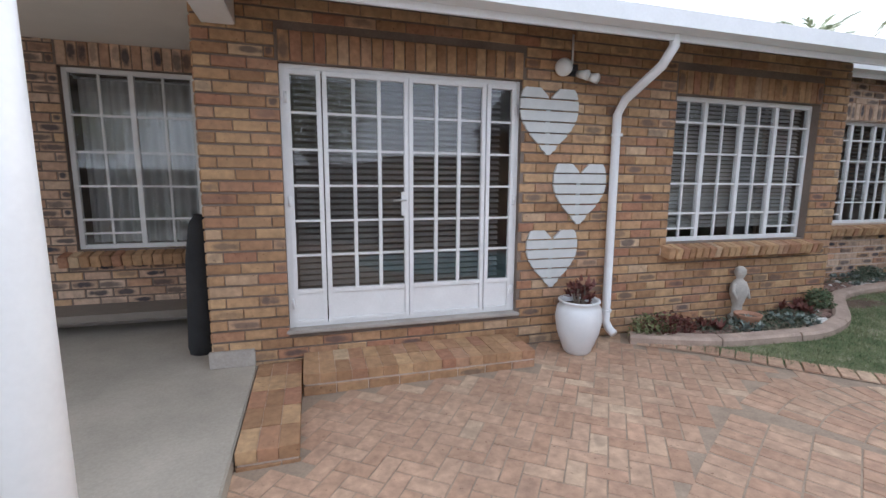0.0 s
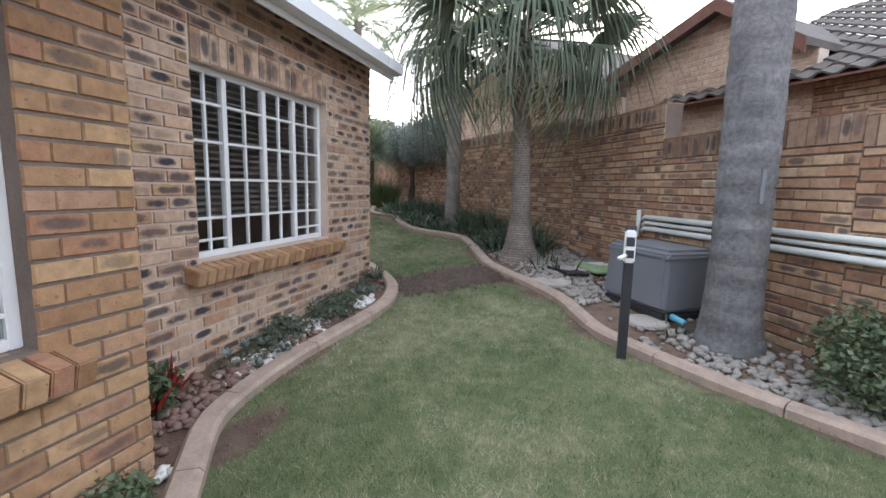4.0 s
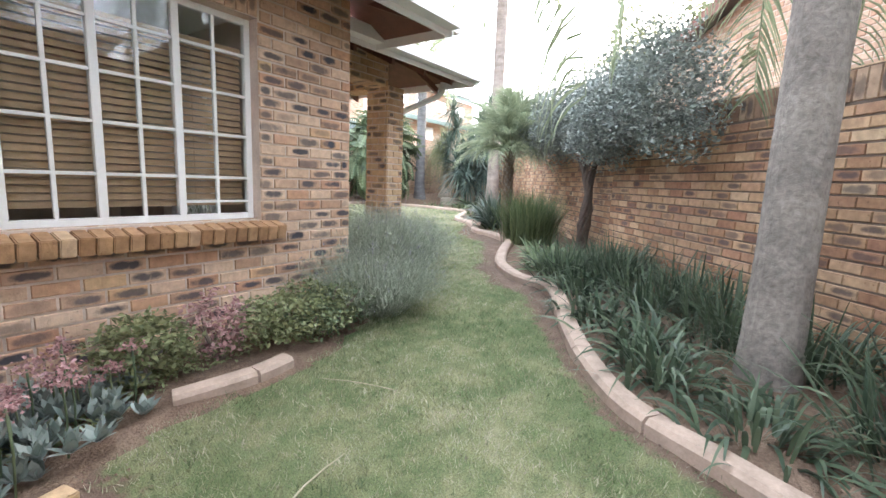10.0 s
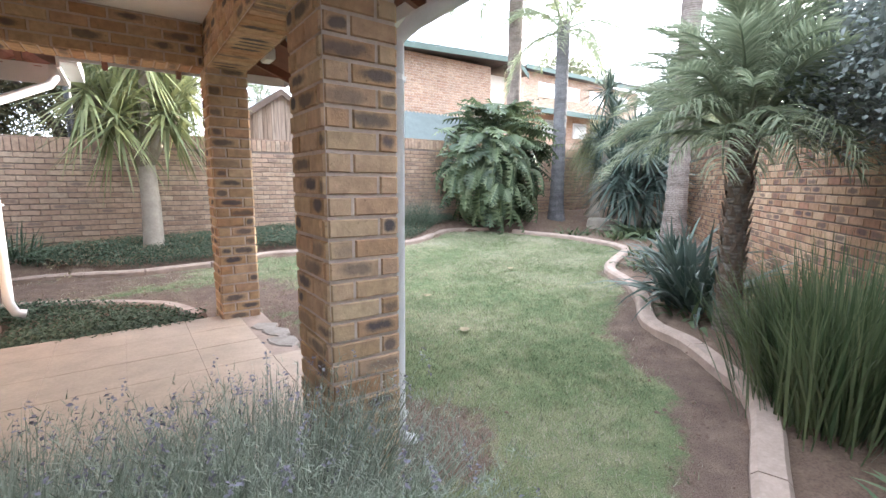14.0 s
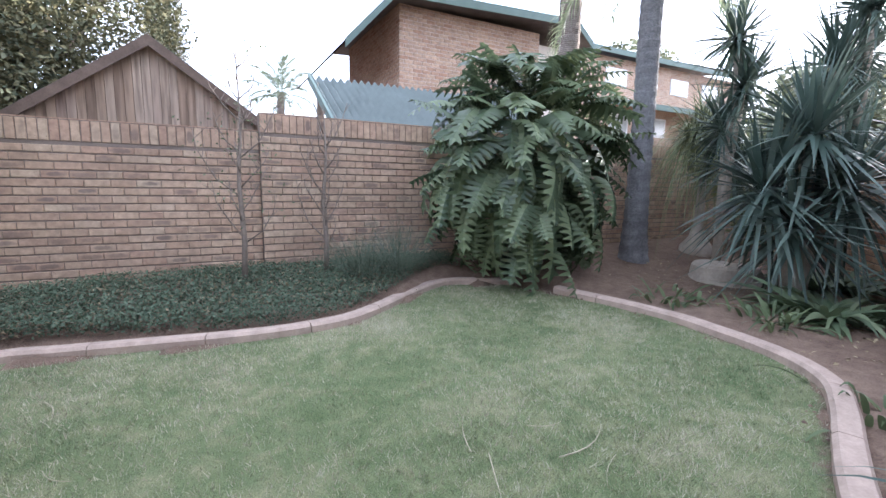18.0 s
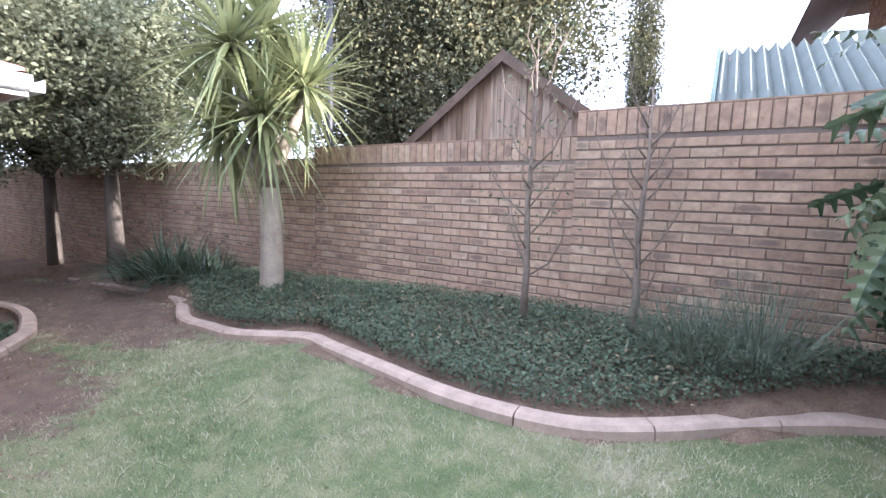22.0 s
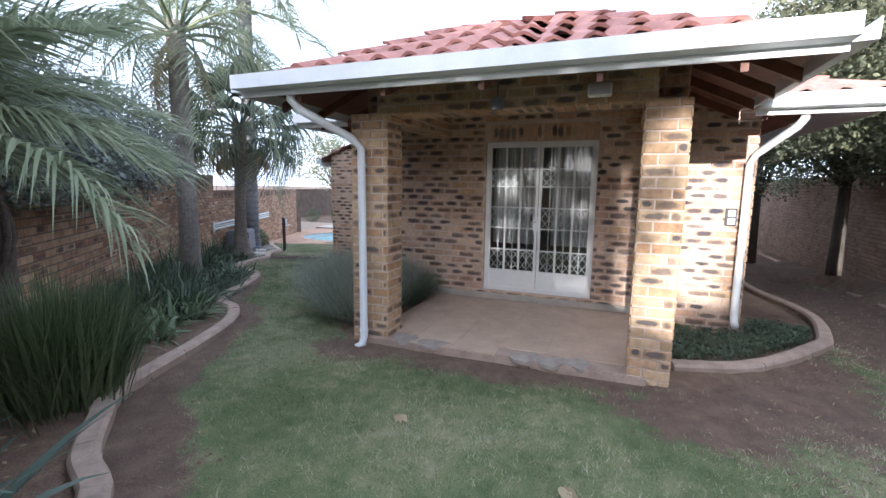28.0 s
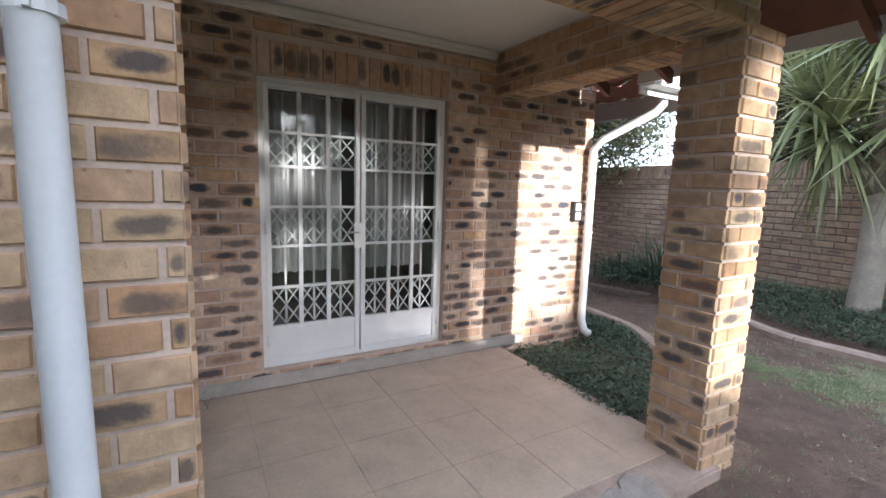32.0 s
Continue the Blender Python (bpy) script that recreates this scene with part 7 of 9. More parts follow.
def patio():
    bm = bmesh.new()
    s = 0.25
    for i in range(-10, 31):
        for j in range(-36, 19):
            x, y = i * s, j * s
            if x + s > 7.5 or inside(x + s / 2, y + s / 2, POOLS) or line_dist(x + s / 2, y + s / 2, POOLS) < 0.4:
                continue
            q = [bm.verts.new((a, b, ground_z(a, b) - 0.004)) for a, b in ((x, y), (x + s, y), (x + s, y + s), (x, y + s))]
            bm.faces.new(q)
    ring = []
    for x, y in POOLS[:-1]:
        d = Vector((x - 3.9, y - 0.5, 0)).normalized() * 0.75
        ring.append((bm.verts.new((x, y, ground_z(x, y) - 0.006)), bm.verts.new((x + d.x, y + d.y, ground_z(x + d.x, y + d.y) - 0.006))))
    for (a, b), (c, d) in zip(ring, ring[1:] + ring[:1]):
        bm.faces.new((a, b, d, c))
    bmesh.ops.remove_doubles(bm, verts=bm.verts, dist=0.001)
    bmesh.ops.recalc_face_normals(bm, faces=bm.faces)
    ob = part("pavement", bm, GROUT)
    tagged(ob, "patio of tan clay pavers laid in herringbone", "paving", kind="structure")
    places = []
    L, W = 0.212, 0.106
    rot = Matrix.Rotation(radians(45 + 8), 2)
    for r in range(-70, 120):
        for c in range(-34, 60):
            for k in (0, 1):
                bx = (r + 4 * c) * W
                by = r * W
                ctr = Vector((bx + L / 2, by + W / 2)) if k == 0 else Vector((bx - W / 2, by + L / 2))
                p = rot @ (ctr - Vector((3, 3))) + Vector((2.5, 1.0))
                x, y = p
                if not (-2.5 < x < 7.3 and -3.2 < y < 4.5) or not inside(x, y, PAVED):
                    continue
                if inside(x, y, POOL_OUT) or line_dist(x, y, ROWPTS) < 0.145 or (x < 0.86 and y > -3) or (0.8 < x < 3.1 and y > 4.0) or (x < 1.24 and y > 3.22) or line_dist(x, y, EDGE[::6]) < 0.16:
                    continue
                m = Matrix.Translation((x, y, ground_z(x, y) - 0.012)) @ Matrix.Rotation(radians(53 + (90 if k else 0)), 4, "Z") @ Matrix.Rotation(radians(90), 4, "X")
                places.append((m, L - 0.003, W - 0.003, PAVER))
    # border of pavers on the lawn side and round the pool
    for line in [EDGE, POOL_RING] + ROWS:
        acc = 0.0
        for (x0, y0), (x1, y1) in zip(line, line[1:]):
            d = math.hypot(x1 - x0, y1 - y0)
            acc += d
            if acc >= 0.1085:
                acc = 0
                a = math.atan2(y1 - y0, x1 - x0)
                z = ground_z(x0, y0) + (0.003 if line is EDGE else -0.002 if line is POOL_RING else -0.012)
                m = Matrix.Translation((x0, y0, z)) @ Matrix.Rotation(a + math.pi / 2, 4, "Z") @ Matrix.Rotation(radians(90), 4, "X")
                if line is EDGE or line is POOL_RING or (inside(x0, y0, PAVED) and x0 > 2.6 and line_dist(x0, y0, EDGE[::6]) > 0.17):
                    places.append((m, 0.211, 0.105, PAVER))
    lay_bricks(ob, places, (3.6, 3.0, 0.3), 300)




def offset_line(line, d):
    """A line beside another, d outwards."""
    out = []
    for (x0, y0), (x1, y1) in zip(line, line[1:]):
        s = math.hypot(x1 - x0, y1 - y0) or 1.0
        out.append((x0 + (y0 - y1) / s * d * -1 * RING_SIDE, y0 + (x1 - x0) / s * d * -1 * RING_SIDE))
    return out


RING_SIDE = -1
POOL_RING = spline([(3.9 + (x - 3.9) * 1.055, 0.5 + (y - 0.5) * 1.055) for x, y in POOL + POOL[:1]], 0.0108)
ROWS = [offset_line(POOL_RING, 0.214 * k) for k in (1, 2, 3, 4)]
ROWPTS = [p for line in ROWS for p in line[::9] if p[0] > 2.6]
POOL_OUT = [(3.9 + (x - 3.9) * 1.12, 0.5 + (y - 0.5) * 1.12) for x, y in POOL]
EDGE = spline([(7.2, 0.75), (6.65, 1.6), (6.1, 2.25), (5.1, 3.35), (4.65, 3.9), (4.2, 4.3)], 0.0108)
patio()


def water_mat():
    m, nt, b = nodes_of("pool_water")
    n = noise_node(nt, 3, 3)
    c = ramp(nt, n.outputs[0], [(0.3, (0.22, 0.42, 0.42)), (0.7, (0.30, 0.50, 0.48))])
    nt.links.new(c.outputs[0], b.inputs["Base Color"])
    b.inputs["Roughness"].default_value = 0.06
    bumped(nt, b, noise_node(nt, 9, 2).outputs[0], 0.05, 0.02)
    return m


POOLPAINT = plain("pale_blue_pool_plaster", (0.55, 0.62, 0.63), 0.8, var=0.12, scale=3, bump=0.1)
POOLTILE = plain("blue_pool_tile", (0.16, 0.33, 0.42), 0.3, var=0.4, scale=25, bump=0.1)


def pool():
    top = thing("swimming_pool", "small swimming pool with pale walls and greenish water", "pool", kind="structure")
    rim = POOLS[:-1]
    n = len(rim)
    z1, z0 = 0.30, 0.02
    mesh_ob("pool_wall", [(x, y, ground_z(x, y) - 0.03) for x, y in rim] + [(x, y, z0 - 0.6) for x, y in rim], [(i, (i + 1) % n, n + (i + 1) % n, n + i) for i in range(n)], POOLPAINT, top)
    mesh_ob("tile_band", [(x, y, ground_z(x, y) + 0.002) for x, y in rim] + [(x, y, ground_z(x, y) - 0.03) for x, y in rim], [(i, (i + 1) % n, n + (i + 1) % n, n + i) for i in range(n)], POOLTILE, top)
    mesh_ob("water", [(x, y, z1 - 0.16) for x, y in rim], [tuple(range(n))], water_mat(), top)


pool()
tagged(boxpart("drain_cover", (-0.14, -0.14, 0), (0.14, 0.14, 0.012), FIBRE, bevel=0.004), "square brown-painted drain cover in the paving", "drain cover").matrix_world = pose(6.04, 1.62, ground_z(6.04, 1.62) - 0.002, 0, 0, 50)
CONCRETE = plain("stained_patio_concrete", (0.40, 0.36, 0.30), 0.85, var=0.22, scale=1.6, bump=0.2)
tagged(boxpart("patio_slab", (-4.0, -3.0, 0.1), (0.86, 6.0, 0.405), CONCRETE, bevel=0.01), "stained grey concrete floor of the covered patio", "floor", kind="structure")
tagged(boxpart("plinth_recess", (-2.6, 5.96, 0.405), (XA0, 6.0, 0.56), PLINTH, bevel=0.006), "grey cement plinth along the wall foot", "trim", kind="structure")
tagged(boxpart("plinth_corner", (XA0 - 0.03, 4.49, 0.405), (XA0 + 0.30, 4.52, 0.54), PLINTH, bevel=0.006), "grey cement plinth at the wall corner", "trim", kind="structure")


def brick_step(x0, x1, y0, y1, ztop):
    top = boxpart("brick_step", (x0 + 0.01, y0 + 0.012, 0.1), (x1 - 0.01, y1, ztop - 0.005), MORTAR_PINK, bevel=0)
    tagged(top, "low step of worn tan bricks before the patio door", "step", kind="structure")
    n = max(1, round((x1 - x0) / 0.118))
    w = (x1 - x0) / n
    rowsn = max(1, round((y1 - y0) / 0.232))
    dpt = (y1 - y0) / rowsn
    for r in range(rowsn):
        for i in range(n):
            bm = bmesh.new()
            box(bm, (x0 + w * i + 0.001, y0 + dpt * r + 0.001, ztop - 0.075), (x0 + w * (i + 1) - 0.001, y0 + dpt * (r + 1) - 0.001, ztop + random.uniform(-0.002, 0.001)), 0.003)
            part("brick", bm, BRICK_A, top)
    places = []
    brick_face(places, (x0, y0 + 0.012), (x1, y0 + 0.012), ztop - 0.17, ztop - 0.08, BRICK_A, (), -1)
    lay_bricks(top, places, (x0, y0, 0.3), 60)


brick_step(1.21, 3.05, 4.05, 4.5, 0.47)
brick_step(0.87, 1.2, 3.27, 4.48, 0.415)
tagged(boxpart("door_threshold", (1.09, 4.47, 0.635), (3.11, 4.6, 0.662), PLINTH, bevel=0.008), "grey cement threshold under the patio doors", "trim", kind="structure")
# covered patio
tagged(boxpart("ceiling_patio", (-4.0, 1.6, 3.10), (0.62, 6.0, 3.14), CREAM, bevel=0), "pale boarded ceiling of the covered patio", "ceiling", kind="structure")
tagged(boxpart("beam_patio", (0.62, 1.6, 2.92), (0.84, 4.5, 3.12), WHITE, bevel=0.006), "white painted beam of the covered patio", "beam", kind="structure")
tagged(tubepart("patio_post", [(0.815, 1.79, 0.4), (0.815, 1.79, 2.95)], 0.052, WHITE, seg=20), "round white steel post of the covered patio", "post", kind="structure")


def umbrella_bag():
    top = plant("umbrella_bag", "closed black canvas umbrella bag leaning in the corner", "bag", (0.40, 4.93, 0.40))
    bm = bmesh.new()
    pts = [(0, 0, 0.0), (0.0, 0, 0.05), (0.01, 0.0, 0.4), (0.02, 0.01, 0.8), (0.04, 0.02, 1.08), (0.05, 0.02, 1.16)]
    tube(bm, pts, [0.105, 0.125, 0.12, 0.115, 0.105, 0.06], 14)
    for v in bm.verts:
        v.co += Vector((1, 1, 0)) * 0.012 * noise.noise(v.co * 9)
    part("bag_body", bm, BLACKCLOTH, top, smooth=True)
    tubepart("strap", [(0.08, -0.06, 0.25), (0.12, -0.09, 0.5), (0.10, -0.05, 0.8)], 0.008, BLACKCLOTH, top)


BLACKCLOTH = plain("black_canvas", (0.02, 0.02, 0.022), 0.85, var=0.3, scale=10, bump=0.4)
umbrella_bag()

HEARTWOOD = plain("pale_grey_painted_wood", (0.60, 0.61, 0.60), 0.5, var=0.08, scale=9, bump=0.1)


def heart(cx, cz, w, h, label):
    """A heart of horizontal painted boards with gaps between them."""
    top = thing("wall_heart", label, "wall decoration", "slatted hearts on the wall", at=(cx, YA - 0.03, cz))

    def half_width(z):
        # half width of the outline at height z of 0..1
        best = 0.0
        for k in range(60):
            t = math.pi * k / 59
            x = math.sin(t) ** 2.2
            y = (13 * math.cos(t) - 5 * math.cos(2 * t) - 2 * math.cos(3 * t) - math.cos(4 * t) + 17) / 29
            if abs(y - z) < 0.05:
                best = max(best, x)
        return best
    nb = 6
    for i in range(nb):
        z0, z1 = i / nb + 0.012, (i + 1) / nb - 0.012
        zs = np.linspace(z0, z1, 7)
        hw = [max(0.015, half_width(z)) * w / 2 for z in zs]
        bm = bmesh.new()
        notch = i == nb - 1
        if notch:
            for sg in (-1, 1):
                f, b = [], []
                prof = [(0.06, zs[0])] + [(hw[k] / (w / 2), zs[k]) for k in range(len(zs))] + [(0.32, zs[-1]), (0.06, zs[0] + 0.02)]
                for (x, z) in prof:
                    f.append(bm.verts.new((sg * x * w / 2, -0.011, (z - 0.5) * h)))
                    b.append(bm.verts.new((sg * x * w / 2, 0.011, (z - 0.5) * h)))
                bm.faces.new(f)
                bm.faces.new(b[::-1])
                for k in range(len(f)):
                    bm.faces.new((f[k], f[(k + 1) % len(f)], b[(k + 1) % len(f)], b[k]))
        else:
            out = [(-x, z) for x, z in zip(hw, zs)] + [(x, z) for x, z in zip(hw[::-1], zs[::-1])]
            f = [bm.verts.new((x, -0.011, (z - 0.5) * h)) for x, z in out]
            b = [bm.verts.new((x, 0.011, (z - 0.5) * h)) for x, z in out]
            bm.faces.new(f)
            bm.faces.new(b[::-1])
            for k in range(len(f)):
                bm.faces.new((f[k], f[(k + 1) % len(f)], b[(k + 1) % len(f)], b[k]))
        bmesh.ops.recalc_face_normals(bm, faces=bm.faces)
        part("board", bm, HEARTWOOD, top)
    boxpart("batten", (-0.02, 0.0115, -h * 0.36), (0.02, 0.028, h * 0.3), HEARTWOOD, top)


heart(3.34, 2.37, 0.57, 0.58, "pale grey slatted wooden heart, the highest on the wall")
heart(3.68, 1.74, 0.55, 0.56, "pale grey slatted wooden heart between two others")
heart(3.42, 1.15, 0.52, 0.54, "pale grey slatted wooden heart above the plant pot")


def spun(profile, seg=28):
    bm = bmesh.new()
    rows = [[bm.verts.new((r * math.cos(6.2832 * k / seg), r * math.sin(6.2832 * k / seg), z)) for k in range(seg)] for r, z in profile]
    for a, b in zip(rows, rows[1:]):
        for k in range(seg):
            bm.faces.new((a[k], a[(k + 1) % seg], b[(k + 1) % seg], b[k]))
    bm.faces.new(rows[0][::-1])
    bm.faces.new(rows[-1])
    return bm


def plant_pot():
    x, y = 3.56, 4.22
    z = ground_z(x, y)
    top = plant("plant_pot", "tall white glazed pot with a bronze succulent", "pot", (x, y, z))
    part("pot", spun([(0.10, 0), (0.12, 0.02), (0.185, 0.2), (0.205, 0.33), (0.19, 0.42), (0.165, 0.455), (0.185, 0.475), (0.18, 0.49), (0.15, 0.48), (0.145, 0.43)]), POTWHITE, top, smooth=True)
    part("potting_soil", spun([(0.143, 0.42), (0.143, 0.435)]), SOIL, top)
    for k in range(5):
        a = k * 1.3
        c = (0.06 * math.cos(a), 0.06 * math.sin(a), 0.50 + 0.03 * k)
        tubepart("stem", [(0, 0, 0.42), (c[0] * 0.6, c[1] * 0.6, 0.47), c], 0.012, G_BARE, top)
        rosette(top, c, 26, 0.09, 0.035, G_RED, (0.0, 1.4), 0.1)


POTWHITE = plain("white_glazed_pot", (0.72, 0.74, 0.76), 0.3, var=0.05, bump=0.03)
plant_pot()
TERRACOTTA = plain("terracotta", (0.42, 0.23, 0.15), 0.9, var=0.2, scale=8, bump=0.15)
CASTSTONE = plain("weathered_cast_stone", (0.45, 0.42, 0.38), 0.9, var=0.25, scale=8, bump=0.3)


def statue():
    """A small cast figure as one plain shape."""
    x, y = 5.63, 4.41
    z = soil_z(x, y)
    bm = spun([(0.075, 0), (0.08, 0.05), (0.05, 0.07), (0.048, 0.16), (0.07, 0.24), (0.088, 0.30), (0.08, 0.37), (0.055, 0.42), (0.028, 0.445), (0.045, 0.47), (0.058, 0.51), (0.05, 0.55), (0.02, 0.575)], 20)
    for sg in (-1, 1):
        tube(bm, [(sg * 0.07, 0, 0.40), (sg * 0.10, -0.02, 0.32), (sg * 0.085, -0.06, 0.24)], [0.022, 0.02, 0.014], 8)
    ob = part("garden_statue", bm, CASTSTONE, smooth=True)
    ob.matrix_world = pose(x, y, z - 0.01) @ Matrix.Diagonal((1.0, 1.0, 1.02, 1))
    tagged(ob, "small weathered cast-stone child statue in the bed", "statue")
    top = plant("bowl_pot", "terracotta bowl with dark soil before the statue", "pot", (5.58, 4.24, soil_z(5.58, 4.24)))
    part("bowl", spun([(0.06, 0), (0.10, 0.05), (0.125, 0.10), (0.128, 0.115), (0.105, 0.11), (0.10, 0.08)]), TERRACOTTA, top, smooth=True)
    part("potting_soil", spun([(0.10, 0.075), (0.10, 0.085)]), SOIL, top)


statue()


def downpipe(pts, label, brackets):
    top = thing("downpipe", label, "downpipe", kind="structure")
    tubepart("pipe", pts, 0.04, GUTTER, top, seg=14)
    for (x, y, z) in brackets:
        bm = bmesh.new()
        tube(bm, [(x, y, z - 0.012), (x, y, z + 0.012)], 0.047, 14)
        box(bm, (x - 0.06, y - 0.006, z - 0.012), (x + 0.06, y + 0.006, z + 0.012))
        part("bracket", bm, GUTTER, top)


downpipe([(4.06, 3.88, 3.02), (4.06, 3.88, 2.9), (4.05, 3.98, 2.78), (4.02, 4.36, 2.58), (4.01, 4.45, 2.46), (4.02, 4.45, 0.52), (4.03, 4.40, 0.45), (4.04, 4.34, 0.42)], "white downpipe on the tan brick wall", [(4.02, 4.45, 2.28), (4.02, 4.45, 0.62)])
downpipe([(17.42, 9.5, 3.58), (17.42, 9.5, 3.46), (17.38, 9.56, 3.38), (17.03, 9.88, 3.15), (16.955, 9.94, 3.06), (16.95, 9.945, 1.16), (16.98, 9.94, 1.08), (17.04, 9.91, 1.06)], "white downpipe beside the veranda pillar", [(16.95, 9.945, 2.9), (16.95, 9.945, 1.22)])
downpipe([(15.42, 13.92, 3.52), (15.42, 13.92, 3.40), (15.38, 13.88, 3.33), (15.0, 13.66, 3.10), (14.93, 13.62, 3.0), (14.93, 13.62, 1.30), (14.97, 13.62, 1.20), (15.04, 13.62, 1.18)], "white downpipe at the house corner", [(14.93, 13.62, 2.9), (14.93, 13.62, 2.2)])
downpipe([(7.25, 5.0, 3.2), (7.25, 5.0, 3.1), (7.22, 5.06, 3.0), (7.12, 5.15, 2.9)], "short white downpipe elbow under the gutter", [])


def wall_lamp():
    top = thing("wall_lamp", "white round wall lamp with two small spotlights", "lamp", at=(3.55, YA - 0.012, 2.82))
    boxpart("back_plate", (-0.05, -0.03, -0.05), (0.05, 0.0, 0.05), BLACKMETAL, top)
    bm = bmesh.new()
    bmesh.ops.create_uvsphere(bm, u_segments=16, v_segments=10, radius=0.075, matrix=pose(-0.13, -0.09, 0.0))
    part("globe", bm, WHITE, top, "white glass globe", True)
    tubepart("arm", [(0, -0.02, 0), (-0.07, -0.06, 0)], 0.014, BLACKMETAL, top)
    for dx, dz in ((0.04, -0.03), (0.14, -0.05)):
        tubepart("spotlight", [(dx, -0.04, dz), (dx + 0.04, -0.13, dz - 0.03)], [0.028, 0.045], WHITE, top, "small white spotlight")
    tubepart("conduit", [(0, -0.01, 0.05), (0, -0.01, 0.30)], 0.009, WHITE, top)


wall_lamp()
# lamps and boxes on the veranda
top = thing("security_light", "white floodlight under the veranda eave", "lamp", at=(16.90, 12.12, 3.47))
boxpart("lamp_head", (0.02, -0.09, -0.05), (0.10, 0.09, 0.05), WHITE, top, "white floodlight head", 0.008)
boxpart("lens", (0.1005, -0.075, -0.038), (0.104, 0.075, 0.038), METAL, top)
boxpart("lamp_bracket", (-0.03, -0.02, 0.0), (0.02, 0.02, 0.12), WHITE, top)
top = thing("siren_box", "small grey box with a conduit on the beam", "box", at=(16.875, 11.28, 3.42))
boxpart("case", (0.0, -0.05, -0.05), (0.06, 0.05, 0.05), BOXGREY, top, "", 0.006)
tubepart("conduit", [(0.02, 0, 0.05), (0.02, 0, 0.22)], 0.009, BOXGREY, top)
top = thing("meter_box", "black weatherproof socket box on the wall", "box", at=(XD + 0.005, 13.45, 2.30))
boxpart("case", (0.0, 0.0, 0.0), (0.06, 0.11, 0.2), BLACKMETAL, top, "", 0.006)
boxpart("cover", (0.0605, 0.02, 0.02), (0.066, 0.09, 0.09), WHITE, top)
boxpart("cover", (0.0605, 0.02, 0.11), (0.066, 0.09, 0.18), WHITE, top)


def sensor_post():
    x, y = 9.31, 2.24
    z = ground_z(x, y)
    top = plant("sensor_post", "black square garden post with a white sensor", "post", (x, y, z))
    boxpart("post", (-0.035, -0.035, -0.05), (0.035, 0.035, 1.08), BLACKMETAL, top, "", 0.003)
    boxpart("sensor", (-0.115, -0.03, 0.80), (-0.036, 0.05, 1.05), WHITE, top, "white sensor housing", 0.012)
    boxpart("sensor_window", (-0.118, -0.02, 0.93), (-0.1145, 0.04, 1.0), BLACKMETAL, top, "dark sensor window", 0.0)
    boxpart("sensor_window", (-0.118, -0.02, 0.84), (-0.1145, 0.04, 0.9), BLACKMETAL, top, "dark sensor window", 0.0)
    tubepart("sensor_arm", [(-0.10, 0.03, 0.86), (-0.17, 0.09, 0.84)], 0.016, WHITE, top)


sensor_post()
CYAN = plain("blue_plastic_pipe", (0.12, 0.38, 0.52), 0.5, var=0.1, bump=0.02)
PIPEGREY = plain("pale_grey_pipe", (0.62, 0.64, 0.62), 0.5, var=0.1, scale=4, bump=0.03)


def pump_box():
    top = thing("pump_cover", "grey plastic pump cover beside the garden wall", "box", at=(10.66, 1.80, ground_z(10.66, 1.8)), rz=33)
    boxpart("base", (-0.47, -0.33, 0.0), (0.47, 0.33, 0.08), BLACKMETAL, top, "dark base of the cover", 0.02)
    bm = bmesh.new()
    box(bm, (-0.46, -0.32, 0.08), (0.46, 0.32, 0.68))
    for v in bm.verts:
        if v.co.z > 0.4:
            v.co.x *= 0.95
            v.co.y *= 0.93
    bmesh.ops.bevel(bm, geom=bm.edges[:], offset=0.035, segments=3, affect="EDGES")
    part("cover", bm, BOXGREY, top)
    boxpart("lid_rim", (-0.455, -0.315, 0.59), (0.455, 0.315, 0.62), BOXGREY, top, "", 0.008)
    tubepart("blue_pipe", [(-0.85, -0.15, 0.05), (-0.62, -0.3, 0.05), (-0.5, -0.36, 0.05), (-0.3, -0.37, 0.05)], 0.035, CYAN, top, "blue plastic pipe")
    tubepart("blue_pipe", [(-0.70, 0.3, 0.06), (-0.55, 0.3, 0.08)], 0.03, CYAN, top, "blue plastic pipe")


pump_box()
for k, dz in enumerate((0.0, -0.07, -0.14)):
    d = Vector((0.8986, 0.4388, 0))
    n = Vector((-0.4388, 0.8986, 0))
    a, b = Vector((11.62, 1.79, 1.56 + dz)) + n * 0.05, Vector((7.2, -0.40, 1.58 + dz)) + n * 0.05
    pipe = tubepart("wall_pipe", [b, a.lerp(b, 0.5), a, a + d * 0.05 + Vector((0, 0, -0.04))], 0.03 if k != 1 else 0.02, PIPEGREY, seg=10)
    tagged(pipe, "pale grey pipe fixed along the garden wall", "pipe", "pipes along the wall", "structure")
tagged(tubepart("wall_pipe", [(11.70, 1.90, 1.64), (11.70, 1.90, 1.30)], 0.03, PIPEGREY, seg=10), "pale grey upright pipe end on the wall", "pipe", "pipes along the wall", "structure")


